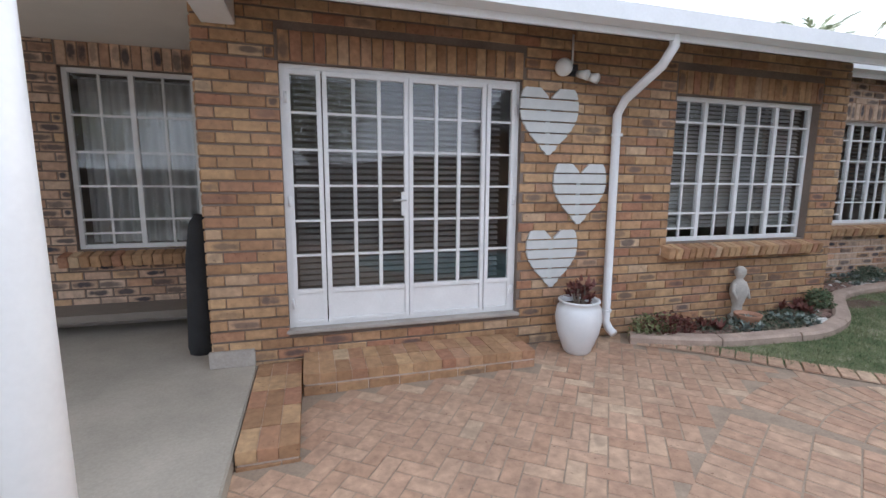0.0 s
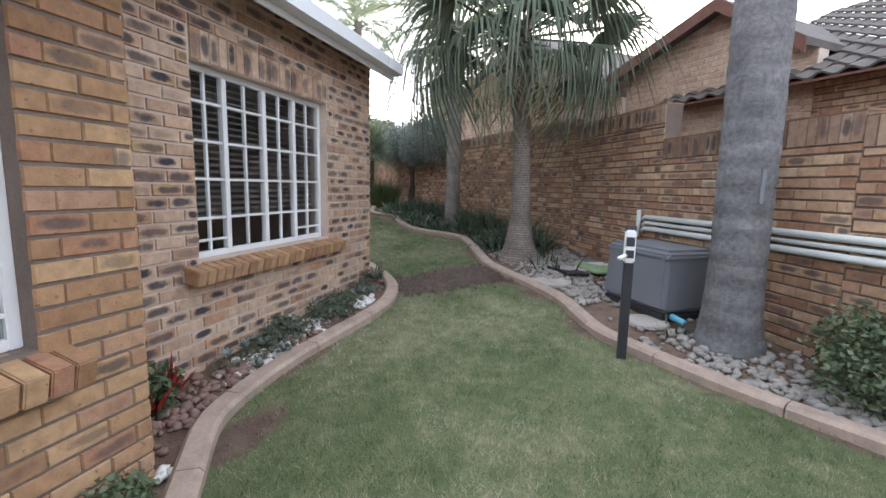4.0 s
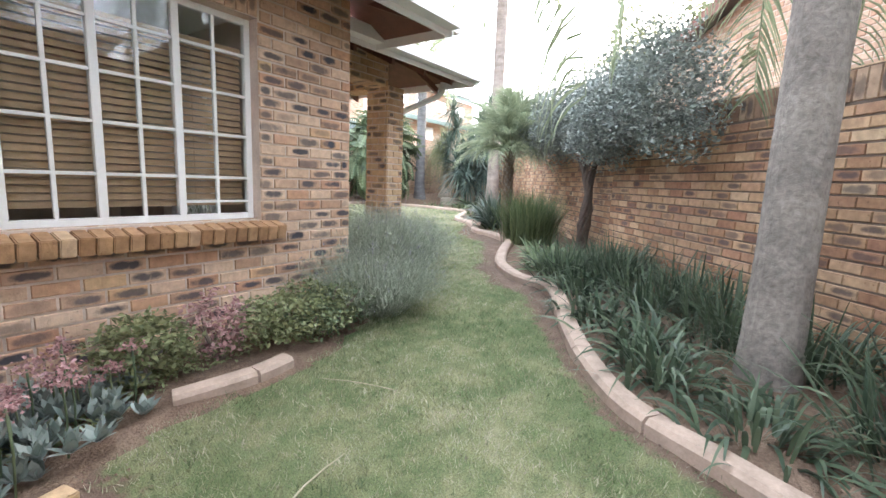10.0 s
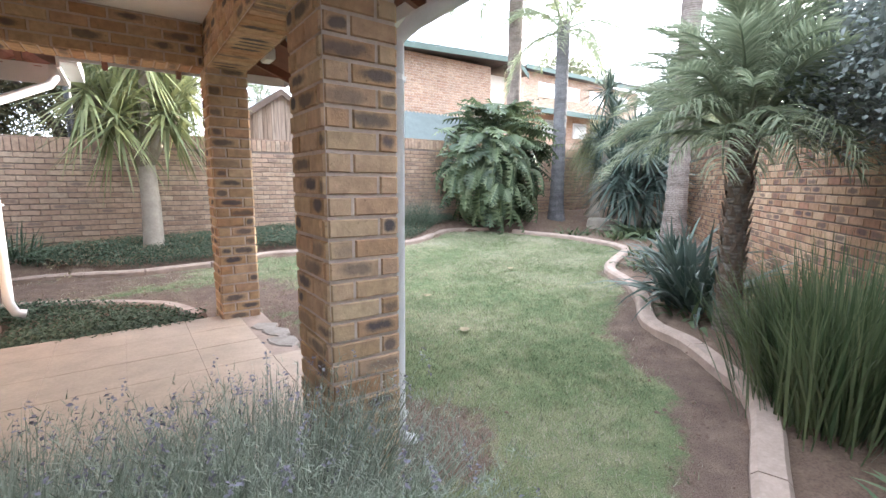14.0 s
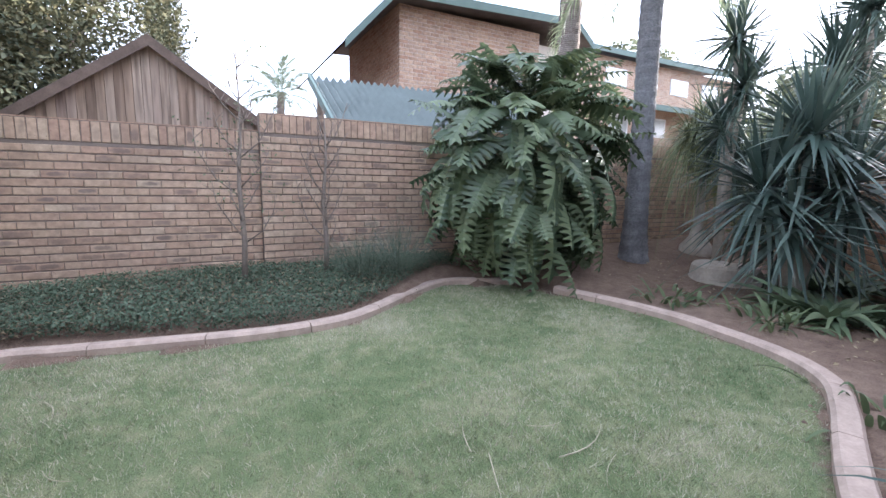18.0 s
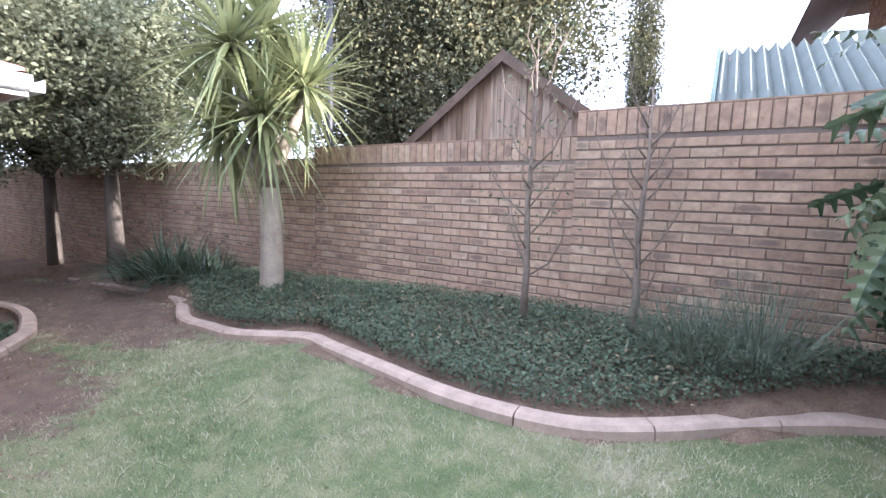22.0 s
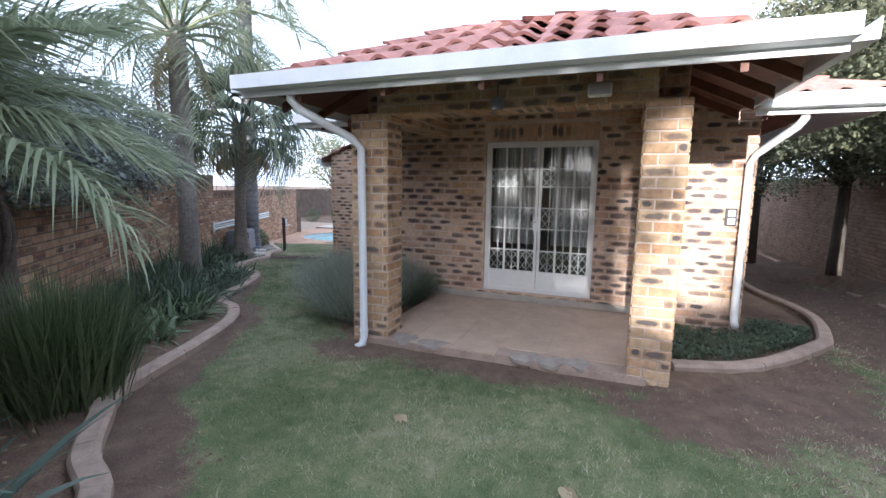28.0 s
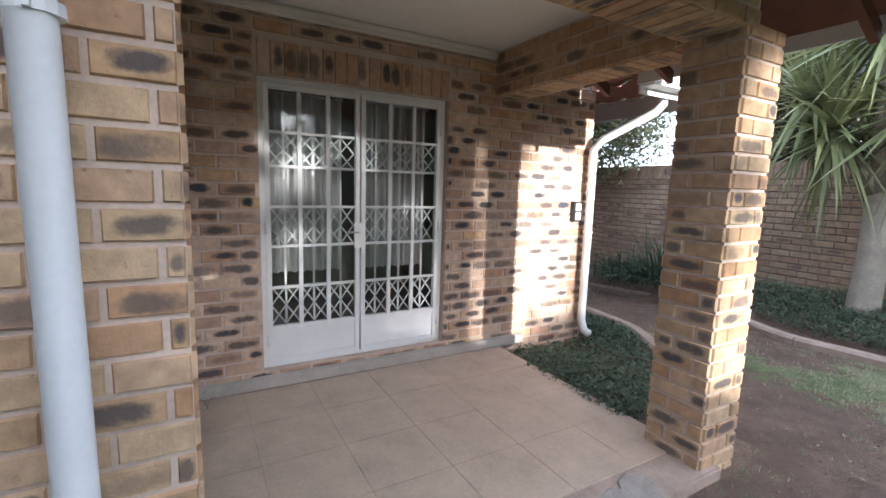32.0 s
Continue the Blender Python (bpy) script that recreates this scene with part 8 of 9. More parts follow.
def compost_bag():
    x, y = 11.98, 2.36
    bm = bmesh.new()
    box(bm, (-0.34, -0.2, 0), (0.34, 0.2, 0.09))
    bmesh.ops.subdivide_edges(bm, edges=bm.edges[:], cuts=5, use_grid_fill=True)
    for v in bm.verts:
        v.co.z *= 1 - 0.7 * max(abs(v.co.x) / 0.34, abs(v.co.y) / 0.2) ** 4
        v.co.z += 0.02 * noise.noise(v.co * 7)
    top = plant("compost_bag", "half-empty green and white plastic compost bag", "bag", (x, y, soil_z(x, y)))
    top.rotation_euler = (0, 0, 0.5)
    part("bag", bm, BAGGREEN, top, smooth=True)
    boxpart("printed_panel", (-0.2, -0.1, 0.086), (0.02, 0.12, 0.094), STONE_WHITE, top, "white printed panel", 0)
    boxpart("printed_panel", (0.04, -0.1, 0.086), (0.24, 0.12, 0.094), BOXGREY, top, "dark printed panel", 0)


BAGGREEN = plain("green_plastic_bag", (0.26, 0.37, 0.2), 0.4, var=0.25, scale=5, bump=0.3, fine=25, dist=0.02)
compost_bag()
bm = bmesh.new()
box(bm, (-0.28, -0.11, 0), (0.28, 0.11, 0.03))
bmesh.ops.subdivide_edges(bm, edges=bm.edges[:], cuts=5, use_grid_fill=True)
for v in bm.verts:
    v.co += Vector((0.05 * noise.noise(v.co * 6), 0.07 * noise.noise(v.co * 5 + Vector((3, 0, 0))), 0.03 * noise.noise(v.co * 9)))
ob = part("plastic_sheet", bm, BLACKMETAL)
ob.matrix_world = pose(11.6, 2.75, soil_z(11.6, 2.75) + 0.03, 0, 0, 45)
tagged(ob, "crumpled black plastic sheet on the stones", "plastic sheet")
for x, y, r in ((11.83, 2.68, 0.21), (11.15, 2.9, 0.24), (10.1, 1.95, 0.2)):
    ob = part("stepping_stone", spun([(r, 0), (r, 0.03), (r * 0.93, 0.045)], 14), PLINTH)
    ob.matrix_world = pose(x, y, soil_z(x, y) - 0.01)
    tagged(ob, "flat round cement stepping stone in the gravel", "stepping stone", "stepping stones")

# things on the lawn
bm = bmesh.new()
box(bm, (-0.111, -0.053, 0), (0.111, 0.053, 0.073), 0.007)
ob = part("loose_brick", bm, BRICK_P)
ob.matrix_world = pose(12.25, 7.62, ground_z(12.25, 7.62) + 0.002, 0, 0, 12)
tagged(ob, "single loose tan brick at the bed edge", "brick")
TWIG = plain("dry_frond_stalk", (0.42, 0.37, 0.27), 0.9, var=0.2, scale=12, bump=0.2)


def twig(x, y, length, az, r=0.006, bend=0.1):
    pts = []
    for k in range(6):
        u = k / 5
        px_ = x + math.cos(az) * length * u - math.sin(az) * bend * length * math.sin(math.pi * u)
        py_ = y + math.sin(az) * length * u + math.cos(az) * bend * length * math.sin(math.pi * u)
        pts.append((px_, py_, ground_z(px_, py_) + r + 0.022))
    ob = tubepart("dry_stalk", pts, [r, r, r * .9, r * .8, r * .6, r * .3], TWIG, seg=6)
    tagged(ob, "dry straw-coloured palm stalk lying on the lawn", "stalk", "stalks on the lawn")


twig(12.05, 6.1, 0.95, 0.25, 0.008, 0.04)
twig(12.6, 6.75, 0.6, 0.3)
for k in range(34):
    x, y = random.uniform(11.5, 23), random.uniform(4.5, 15.5)
    if inside(x, y, LAWN):
        twig(x, y, random.uniform(0.12, 0.55), random.uniform(0, 6.28), random.uniform(0.002, 0.004), random.uniform(-0.15, 0.15))
for x, y in ((18.56, 12.14), (18.2, 11.0), (20.3, 12.6)):
    base = np.array([[0, 0, 0.03]] * 3)
    V, F = straps(base, np.array([0.2, 0.5, 0.9]), 0.25, 0.13, 0.055, 0.3, 5, 0.6)
    ob = mesh_np("fallen_leaf", V, F, G_DEAD)
    ob.matrix_world = pose(x, y, ground_z(x, y) + 0.005)
    tagged(ob, "curled brown fallen leaf on the lawn", "leaf", "fallen leaves")
# stump
bm = spun([(0.52, 0), (0.47, 0.06), (0.43, 0.2), (0.40, 0.24), (0.2, 0.255)], 26)
for v in bm.verts:
    v.co *= 1 + 0.16 * noise.noise(v.co * 3)
ob = part("tree_stump", bm, TRUNK_PALE)
ob.matrix_world = pose(25.9, 14.9, soil_z(25.9, 14.9) - 0.02)
tagged(ob, "low weathered grey tree stump in bare soil", "stump")

# ---- saplings ----


def sapling(x, y, h, label, leafy=0):
    z = soil_z(x, y)
    top = plant("sapling", label, "sapling", (x, y, z))
    tubepart("stem", [(0, 0, -0.05), (0.02, 0.0, h * 0.2), (-0.01, 0.02, h * 0.45), (0.03, 0, h * 0.7), (0.02, 0.02, h)], [0.035, 0.03, 0.024, 0.015, 0.004], G_BARE, top, seg=8)
    tips = []
    for k in range(17):
        u = 0.16 + 0.78 * (k + random.random()) / 17
        a = k * 2.4 + random.uniform(-0.6, 0.6)
        L = random.uniform(0.35, 0.85) * (1.15 - 0.7 * u)
        o = Vector((math.cos(a), math.sin(a) * 0.6, 0))
        p0 = Vector((0.01, 0.01, h * u))
        p1 = p0 + o * L * 0.3 + Vector((random.gauss(0, 0.02), random.gauss(0, 0.02), L * 0.28))
        p2 = p1 + o * L * 0.22 + Vector((random.gauss(0, 0.03), random.gauss(0, 0.03), L * 0.4))
        p3 = p2 + o * L * 0.1 + Vector((random.gauss(0, 0.03), random.gauss(0, 0.03), L * 0.4))
        branch = tubepart("branch", [p0, p1, p2, p3], [0.009, 0.007, 0.005, 0.002], G_BARE, top, seg=5)
        bm = bmesh.new()
        for j in range(5):
            e = (p1.lerp(p2, 0.25 * j) if j < 4 else p2.lerp(p3, 0.4))
            w = Vector((random.uniform(-1, 1), random.uniform(-0.7, 0.7), random.uniform(0.5, 1.3))) * L * 0.24
            tube(bm, [e, e + w * 0.5 + Vector((0, 0, 0.01)), e + w], [0.004, 0.003, 0.0012], 4)
            tips.append(tuple(e + w))
        tagged(part("twig", bm, G_BARE, branch), kind="stuff")
        tips += [tuple(p2), tuple(p3)]
    if leafy:
        pts = np.repeat(np.array(tips), leafy, 0) + rng.normal(0, 0.09, (len(tips) * leafy, 3))
        V, F = leaves_at(pts, 0.04, 0.4, 2.2)
        mesh_np("foliage", V, F, G_SHRUB, top)


sapling(19.58, 16.62, 2.5, "thin sapling with sparse green leaves before the wall", 3)
sapling(20.5, 16.65, 2.0, "bare leafless sapling before the garden wall")

# ---- beyond the walls ----


def board_mat():
    """Weathered boards: one tone a board, dark streaks down the grain."""
    m, nt, b = nodes_of("weathered_board")
    tc = nt.nodes.new("ShaderNodeTexCoord")
    mp = nt.nodes.new("ShaderNodeMapping")
    mp.inputs["Scale"].default_value = (1, 1, 0.07)
    nt.links.new(tc.outputs["Object"], mp.inputs["Vector"])
    nz = nt.nodes.new("ShaderNodeTexNoise")
    nz.inputs["Scale"].default_value = 22
    nz.inputs["Detail"].default_value = 5
    nt.links.new(mp.outputs[0], nz.inputs["Vector"])
    c = ramp(nt, piece_random(nt), [(0.0, (0.20, 0.14, 0.10)), (0.4, (0.30, 0.22, 0.16)), (0.7, (0.38, 0.30, 0.235)), (1.0, (0.26, 0.19, 0.15))]).outputs[0]
    c = mixed(nt, 0.75, c, ramp(nt, nz.outputs[0], [(0.3, (0.35, 0.31, 0.28)), (0.5, (0.9, 0.88, 0.86)), (0.7, (1.3, 1.28, 1.25))]).outputs[0], "MULTIPLY")
    nt.links.new(c, b.inputs["Base Color"])
    b.inputs["Roughness"].default_value = 0.9
    bumped(nt, b, nz.outputs[0], 0.5, 0.01)
    return m


BOARD = board_mat()
BARGE = plain("dark_weathered_barge_board", (0.12, 0.085, 0.065), 0.9, var=0.35, scale=6, bump=0.4)
GREENTRIM = plain("green_painted_trim", (0.12, 0.17, 0.15), 0.6, var=0.12, bump=0.05)
TIN = plain("pale_green_corrugated_sheet", (0.15, 0.175, 0.165), 0.9, 0.0, var=0.2, scale=3, bump=0.05)
PALEWALL = plain("pale_plastered_wall", (0.66, 0.60, 0.52), 0.85, var=0.08, bump=0.08)


def shed():
    y0, y1, xa, zr = 18.0, 20.6, 18.72, 4.30
    half, drop = 1.42, 1.03
    top = thing("garden_shed", "weathered board garden shed with a gable beyond the wall", "shed")
    n = 30
    for i in range(n):
        x0 = xa - half + 2 * half * i / n
        x1 = xa - half + 2 * half * (i + 1) / n - 0.006
        h0, h1 = zr - drop * abs(x0 - xa) / half - 0.03, zr - drop * abs(x1 - xa) / half - 0.03
        j = random.uniform(0, 0.012)
        mesh_ob("board", [(x0, y0 - j, 1.2), (x1, y0 - j, 1.2), (x1, y0 - j, h1), (x0, y0 - j, h0), (x0, y0 + 0.02, 1.2), (x1, y0 + 0.02, 1.2), (x1, y0 + 0.02, h1), (x0, y0 + 0.02, h0)], [(0, 1, 2, 3), (7, 6, 5, 4), (1, 5, 6, 2), (4, 0, 3, 7), (3, 2, 6, 7)], BOARD, top)
    for sg in (-1, 1):
        ex, ez = xa + sg * (half + 0.18), zr - drop * (half + 0.18) / half
        bm = bmesh.new()
        q = [(xa, y0 - 0.12, zr + 0.05), (ex, y0 - 0.12, ez + 0.05), (ex, y1, ez + 0.05), (xa, y1, zr + 0.05)]
        v = [bm.verts.new(p) for p in q] + [bm.verts.new((p[0], p[1], p[2] - 0.05)) for p in q]
        for f in ((0, 1, 2, 3), (7, 6, 5, 4), (0, 4, 5, 1), (1, 5, 6, 2), (2, 6, 7, 3), (3, 7, 4, 0)):
            bm.faces.new([v[k] for k in f])
        part("roof", bm, ROOF_GREY, top)
        mesh_ob("barge_board", [(xa, y0 - 0.14, zr + 0.04), (ex, y0 - 0.14, ez + 0.04), (ex, y0 - 0.14, ez - 0.09), (xa, y0 - 0.14, zr - 0.09), (xa, y0 - 0.115, zr + 0.04), (ex, y0 - 0.115, ez + 0.04), (ex, y0 - 0.115, ez - 0.09), (xa, y0 - 0.115, zr - 0.09)], [(0, 1, 2, 3), (7, 6, 5, 4), (0, 4, 5, 1), (1, 5, 6, 2), (2, 6, 7, 3), (3, 7, 4, 0)], BARGE, top)
    mesh_ob("inner_panel", [(xa - half, y0 + 0.024, 1.2), (xa + half, y0 + 0.024, 1.2), (xa + half, y0 + 0.024, zr - drop - 0.04), (xa, y0 + 0.024, zr - 0.04), (xa - half, y0 + 0.024, zr - drop - 0.04)], [(0, 1, 2, 3, 4)], BOARD, top)
    boxpart("back_wall", (xa - half, y1 - 0.05, 1.2), (xa + half, y1, zr - drop), BOARD, top)


shed()


def far_window(parent, lo, hi, axis="y"):
    boxpart("window_frame", lo, hi, WHITE, parent, "white window frame", 0)
    c = [(a + b) / 2 for a, b in zip(lo, hi)]
    l2 = [lo[0] + 0.1, lo[1] - 0.02, lo[2] + 0.1] if axis == "y" else [lo[0] - 0.02, lo[1] + 0.1, lo[2] + 0.1]
    h2 = [hi[0] - 0.1, lo[1] + 0.01, hi[2] - 0.1] if axis == "y" else [lo[0] + 0.01, hi[1] - 0.1, hi[2] - 0.1]
    boxpart("pane", l2, h2, METAL, parent, "pale reflecting pane", 0)


def brick_block(parent, x0, y0, x1, y1, z0, z1):
    b = boxpart("wall", (x0, y0, z0), (x1, y1, z1), MORTAR_PINK, parent, bevel=0)
    places = []
    brick_face(places, (x0, y0), (x1, y0), z0, z1, BRICK_N, (), -1)
    brick_face(places, (x0, y1), (x0, y0), z0, z1, BRICK_N, (), -1)
    lay_bricks(b, places, (x0, y0, z0), 0)


def house_ne():
    top = thing("neighbour_house", "two-storey brick house with green eaves beyond the wall", "house")
    brick_block(top, 23.4, 21.34, 27.5, 25.4, 1.1, 6.72)
    boxpart("white_panel", (27.5, 21.5, 1.1), (28.35, 24.5, 6.5), PALEWALL, top, "pale plastered wall strip", 0)
    ridge = [(21.95, 5.55), (23.1, 6.78), (28.3, 7.02), (28.9, 6.55)]
    for (xa, za), (xb, zb) in zip(ridge, ridge[1:]):
        bm = bmesh.new()
        v = [bm.verts.new(p) for p in ((xa, 20.75, za), (xb, 20.75, zb), (xb, 26.2, zb), (xa, 26.2, za), (xa, 20.75, za - 0.06), (xb, 20.75, zb - 0.06), (xb, 26.2, zb - 0.06), (xa, 26.2, za - 0.06))]
        for f in ((0, 1, 2, 3), (7, 6, 5, 4), (0, 4, 5, 1), (2, 6, 7, 3)):
            bm.faces.new([v[k] for k in f])
        part("roof", bm, ROOF_GREY, top)
        mesh_ob("fascia", [(xa, 20.72, za + 0.03), (xb, 20.72, zb + 0.03), (xb, 20.72, zb - 0.16), (xa, 20.72, za - 0.16), (xa, 20.75, za + 0.03), (xb, 20.75, zb + 0.03), (xb, 20.75, zb - 0.16), (xa, 20.75, za - 0.16)], [(0, 1, 2, 3), (7, 6, 5, 4), (3, 2, 6, 7), (0, 4, 5, 1)], GREENTRIM, top)
    top = thing("neighbour_house", "long brick house with upper windows behind the palms", "house")
    brick_block(top, 36.0, 28.0, 48.0, 34.0, 1.2, 9.1)
    mesh_ob("roof", [(35.5, 27.4, 9.2), (48.5, 27.4, 9.5), (48.5, 34, 10.6), (35.5, 34, 10.6)], [(0, 1, 2, 3)], ROOF_GREY, top)
    boxpart("fascia", (35.5, 27.35, 9.05), (48.5, 27.4, 9.3), GREENTRIM, top)
    mesh_ob("lean_roof", [(36, 26.6, 6.75), (48, 26.6, 6.75), (48, 28, 7.15), (36, 28, 7.15)], [(0, 1, 2, 3)], GREENTRIM, top)
    boxpart("lower_fascia", (36, 26.55, 6.5), (48, 26.6, 6.78), GREENTRIM, top)
    for x in (37.2, 39.6, 42.2, 45.0):
        far_window(top, (x, 27.94, 7.75), (x + 1.5, 28.0, 8.6))
    for x in (37.6, 40.6, 44.0):
        far_window(top, (x, 27.94, 5.4), (x + 1.4, 28.0, 6.4))


house_ne()


def tin_roof():
    top = thing("lean_to_roof", "pale green corrugated roof of a lean-to beyond the wall", "roof", kind="structure")
    vs, fs = [], []
    n = 136
    for i in range(n + 1):
        x = 20.92 + 4.25 * i / n
        w = 0.045 * math.sin(i * 2 * math.pi / 4)
        vs += [(x, 17.7, 3.46 + w), (x + 0.0, 19.3, 4.41 + w)]
    fs = [(2 * i, 2 * i + 2, 2 * i + 3, 2 * i + 1) for i in range(n)]
    mesh_ob("corrugated_sheet", vs, fs, TIN, top)
    mesh_ob("verge", [(20.88, 17.7, 3.5), (20.88, 19.3, 4.46), (20.88, 19.3, 4.32), (20.88, 17.7, 3.36), (20.92, 17.7, 3.5), (20.92, 19.3, 4.46), (20.92, 19.3, 4.32), (20.92, 17.7, 3.36)], [(0, 1, 2, 3), (7, 6, 5, 4), (0, 4, 5, 1), (2, 6, 7, 3)], GREENTRIM, top)
    for x in (21.0, 24.9):
        boxpart("roof_post", (x, 19.1, 1.2), (x + 0.1, 19.2, 4.28), BOARD, top)


tin_roof()


def gabled_wall(name, label, p, q, z0, profile, material, mortar):
    """A house wall seen over the garden wall; profile gives its top as (distance along it, height)."""
    a, b = Vector((*p, 0)), Vector((*q, 0))
    d = (b - a).normalized()
    n = Vector((d.y, -d.x, 0))
    top = thing(name, label, "house")
    outline = [(0.0, z0), ((b - a).length, z0)] + [(u, z) for u, z in reversed(profile)]
    vs = [a + d * u + Vector((0, 0, z)) for u, z in outline] + [a + d * u + n * 0.22 + Vector((0, 0, z)) for u, z in outline]
    k = len(outline)
    wall = mesh_ob("wall", vs, [tuple(range(k)), tuple(range(2 * k - 1, k - 1, -1))] + [(i, k + i, k + (i + 1) % k, (i + 1) % k) for i in range(k)], mortar, top)
    places = []
    brick_face(places, p, q, 2.2, max(z for _, z in profile), material, (), 1)
    places = [w for w in places if w[0].translation.z + 0.05 < smooth_step((w[0].translation - a).xy.dot(d.xy), profile)]
    lay_bricks(wall, places, (12, 0, 3), 0)
    for (u0, h0), (u1, h1) in zip(profile, profile[1:]):
        if u1 - u0 < 0.05:
            continue
        e0, e1 = a + d * u0 + Vector((0, 0, h0)), a + d * u1 + Vector((0, 0, h1))
        o, t = -n * 0.3, Vector((0, 0, 0.1))
        mesh_ob("roof", [e0 + o + t, e1 + o + t, e1 + n * 6 + t, e0 + n * 6 + t, e0 + o, e1 + o, e1 + n * 6, e0 + n * 6], [(0, 1, 2, 3), (7, 6, 5, 4), (0, 4, 5, 1), (1, 5, 6, 2), (2, 6, 7, 3), (3, 7, 4, 0)], ROOF_GREY, top)
        o2 = -n * 0.325
        w = Vector((0, 0, 0.2))
        mesh_ob("barge_board", [e0 + o2 + t, e1 + o2 + t, e1 + o2 + t - w, e0 + o2 + t - w, e0 + o + t, e1 + o + t, e1 + o + t - w, e0 + o + t - w], [(0, 1, 2, 3), (7, 6, 5, 4), (0, 4, 5, 1), (1, 5, 6, 2), (2, 6, 7, 3), (3, 7, 4, 0)], RAFTER, top)
    return top


def house_se():
    """Neighbour's houses over the south wall: a low tiled roof, then two brick gables."""
    d = Vector((0.787, 0.617, 0))
    n = Vector((d.y, -d.x, 0))
    b = Vector((14.45, 1.51, 3.33))
    a = b - d * 10.5
    top = thing("neighbour_house", "brick house with a brown-grey tiled roof beyond the wall", "house")
    up = Vector((0, 0, 2.3))
    tiled_slope(top, a, b, b + n * 4.6 + up, a + n * 4.6 + up, ROOF_GREY, 0.03, 0.035)
    w0, w1 = a + n * 0.45, b + n * 0.45
    wall = wall_body("wall", w0[:2], w1[:2], 0.4, 3.49, 0.22, MORTAR_WALL, (), 1, top)
    places = []
    brick_face(places, w0[:2], w1[:2], 1.6, 3.47, BRICK_W, (), 1)
    lay_bricks(wall, places, (12, 0, 3), 0)
    mesh_ob("soffit", [a + Vector((0, 0, -0.05)), b + Vector((0, 0, -0.05)), b + n * 0.45 + Vector((0, 0, 0.14)), a + n * 0.45 + Vector((0, 0, 0.14)), a + Vector((0, 0, -0.02)), b + Vector((0, 0, -0.02)), b + n * 0.45 + Vector((0, 0, 0.17)), a + n * 0.45 + Vector((0, 0, 0.17))], [(0, 1, 2, 3), (7, 6, 5, 4), (0, 4, 5, 1), (1, 5, 6, 2)], RAFTER, top)
    m = pose(w0.x, w0.y, 0, 0, 0, math.degrees(math.atan2(d.y, d.x)))
    for u, z in ((9.2, 2.5), (4.6, 2.6)):
        bm = bmesh.new()
        for lo, hi in (((u, 0, z), (u + 0.05, 0.04, z + 0.6)), ((u + 0.65, 0, z), (u + 0.7, 0.04, z + 0.6)), ((u + 0.05, 0, z), (u + 0.65, 0.04, z + 0.05)), ((u + 0.05, 0, z + 0.55), (u + 0.65, 0.04, z + 0.6))):
            box(bm, lo, hi, 0.004)
        f = part("window_frame", bm, WHITE, top, "pale window frame")
        f.matrix_basis = m
        bm = bmesh.new()
        box(bm, (u + 0.05, 0.013, z + 0.05), (u + 0.65, 0.02, z + 0.55))
        f = part("pane", bm, BOXGREY, top, "dull window pane")
        f.matrix_basis = m
    c = b - d * 2.6 + n * 3.4
    chim = boxpart("chimney", (c.x - 0.3, c.y - 0.3, 4.9), (c.x + 0.3, c.y + 0.3, 6.0), MORTAR_PINK, top, "squat brick chimney", 0)
    places = []
    q = [(c.x - 0.3, c.y - 0.3), (c.x + 0.3, c.y - 0.3), (c.x + 0.3, c.y + 0.3), (c.x - 0.3, c.y + 0.3)]
    for i in range(4):
        brick_face(places, q[i], q[(i + 1) % 4], 4.9, 6.0, BRICK_N, (), -1)
    lay_bricks(chim, places, (12, 0, 3), 0)
    gabled_wall("neighbour_house", "sunlit brick gable with brown eaves behind the low roof", (12.9, -0.27), (16.2, 2.56), 0.4, [(0.0, 3.8), (1.3, 4.72), (4.35, 3.75)], BRICK_N, MORTAR_PINK)
    gabled_wall("neighbour_house", "tall plain brick gable close behind the garden wall", (15.3, 1.95), (21.6, 7.35), 0.5, [(0.0, 3.7), (3.4, 5.7), (8.3, 4.4)], BRICK_N, MORTAR_PINK)


house_se()

# ---- trees ----


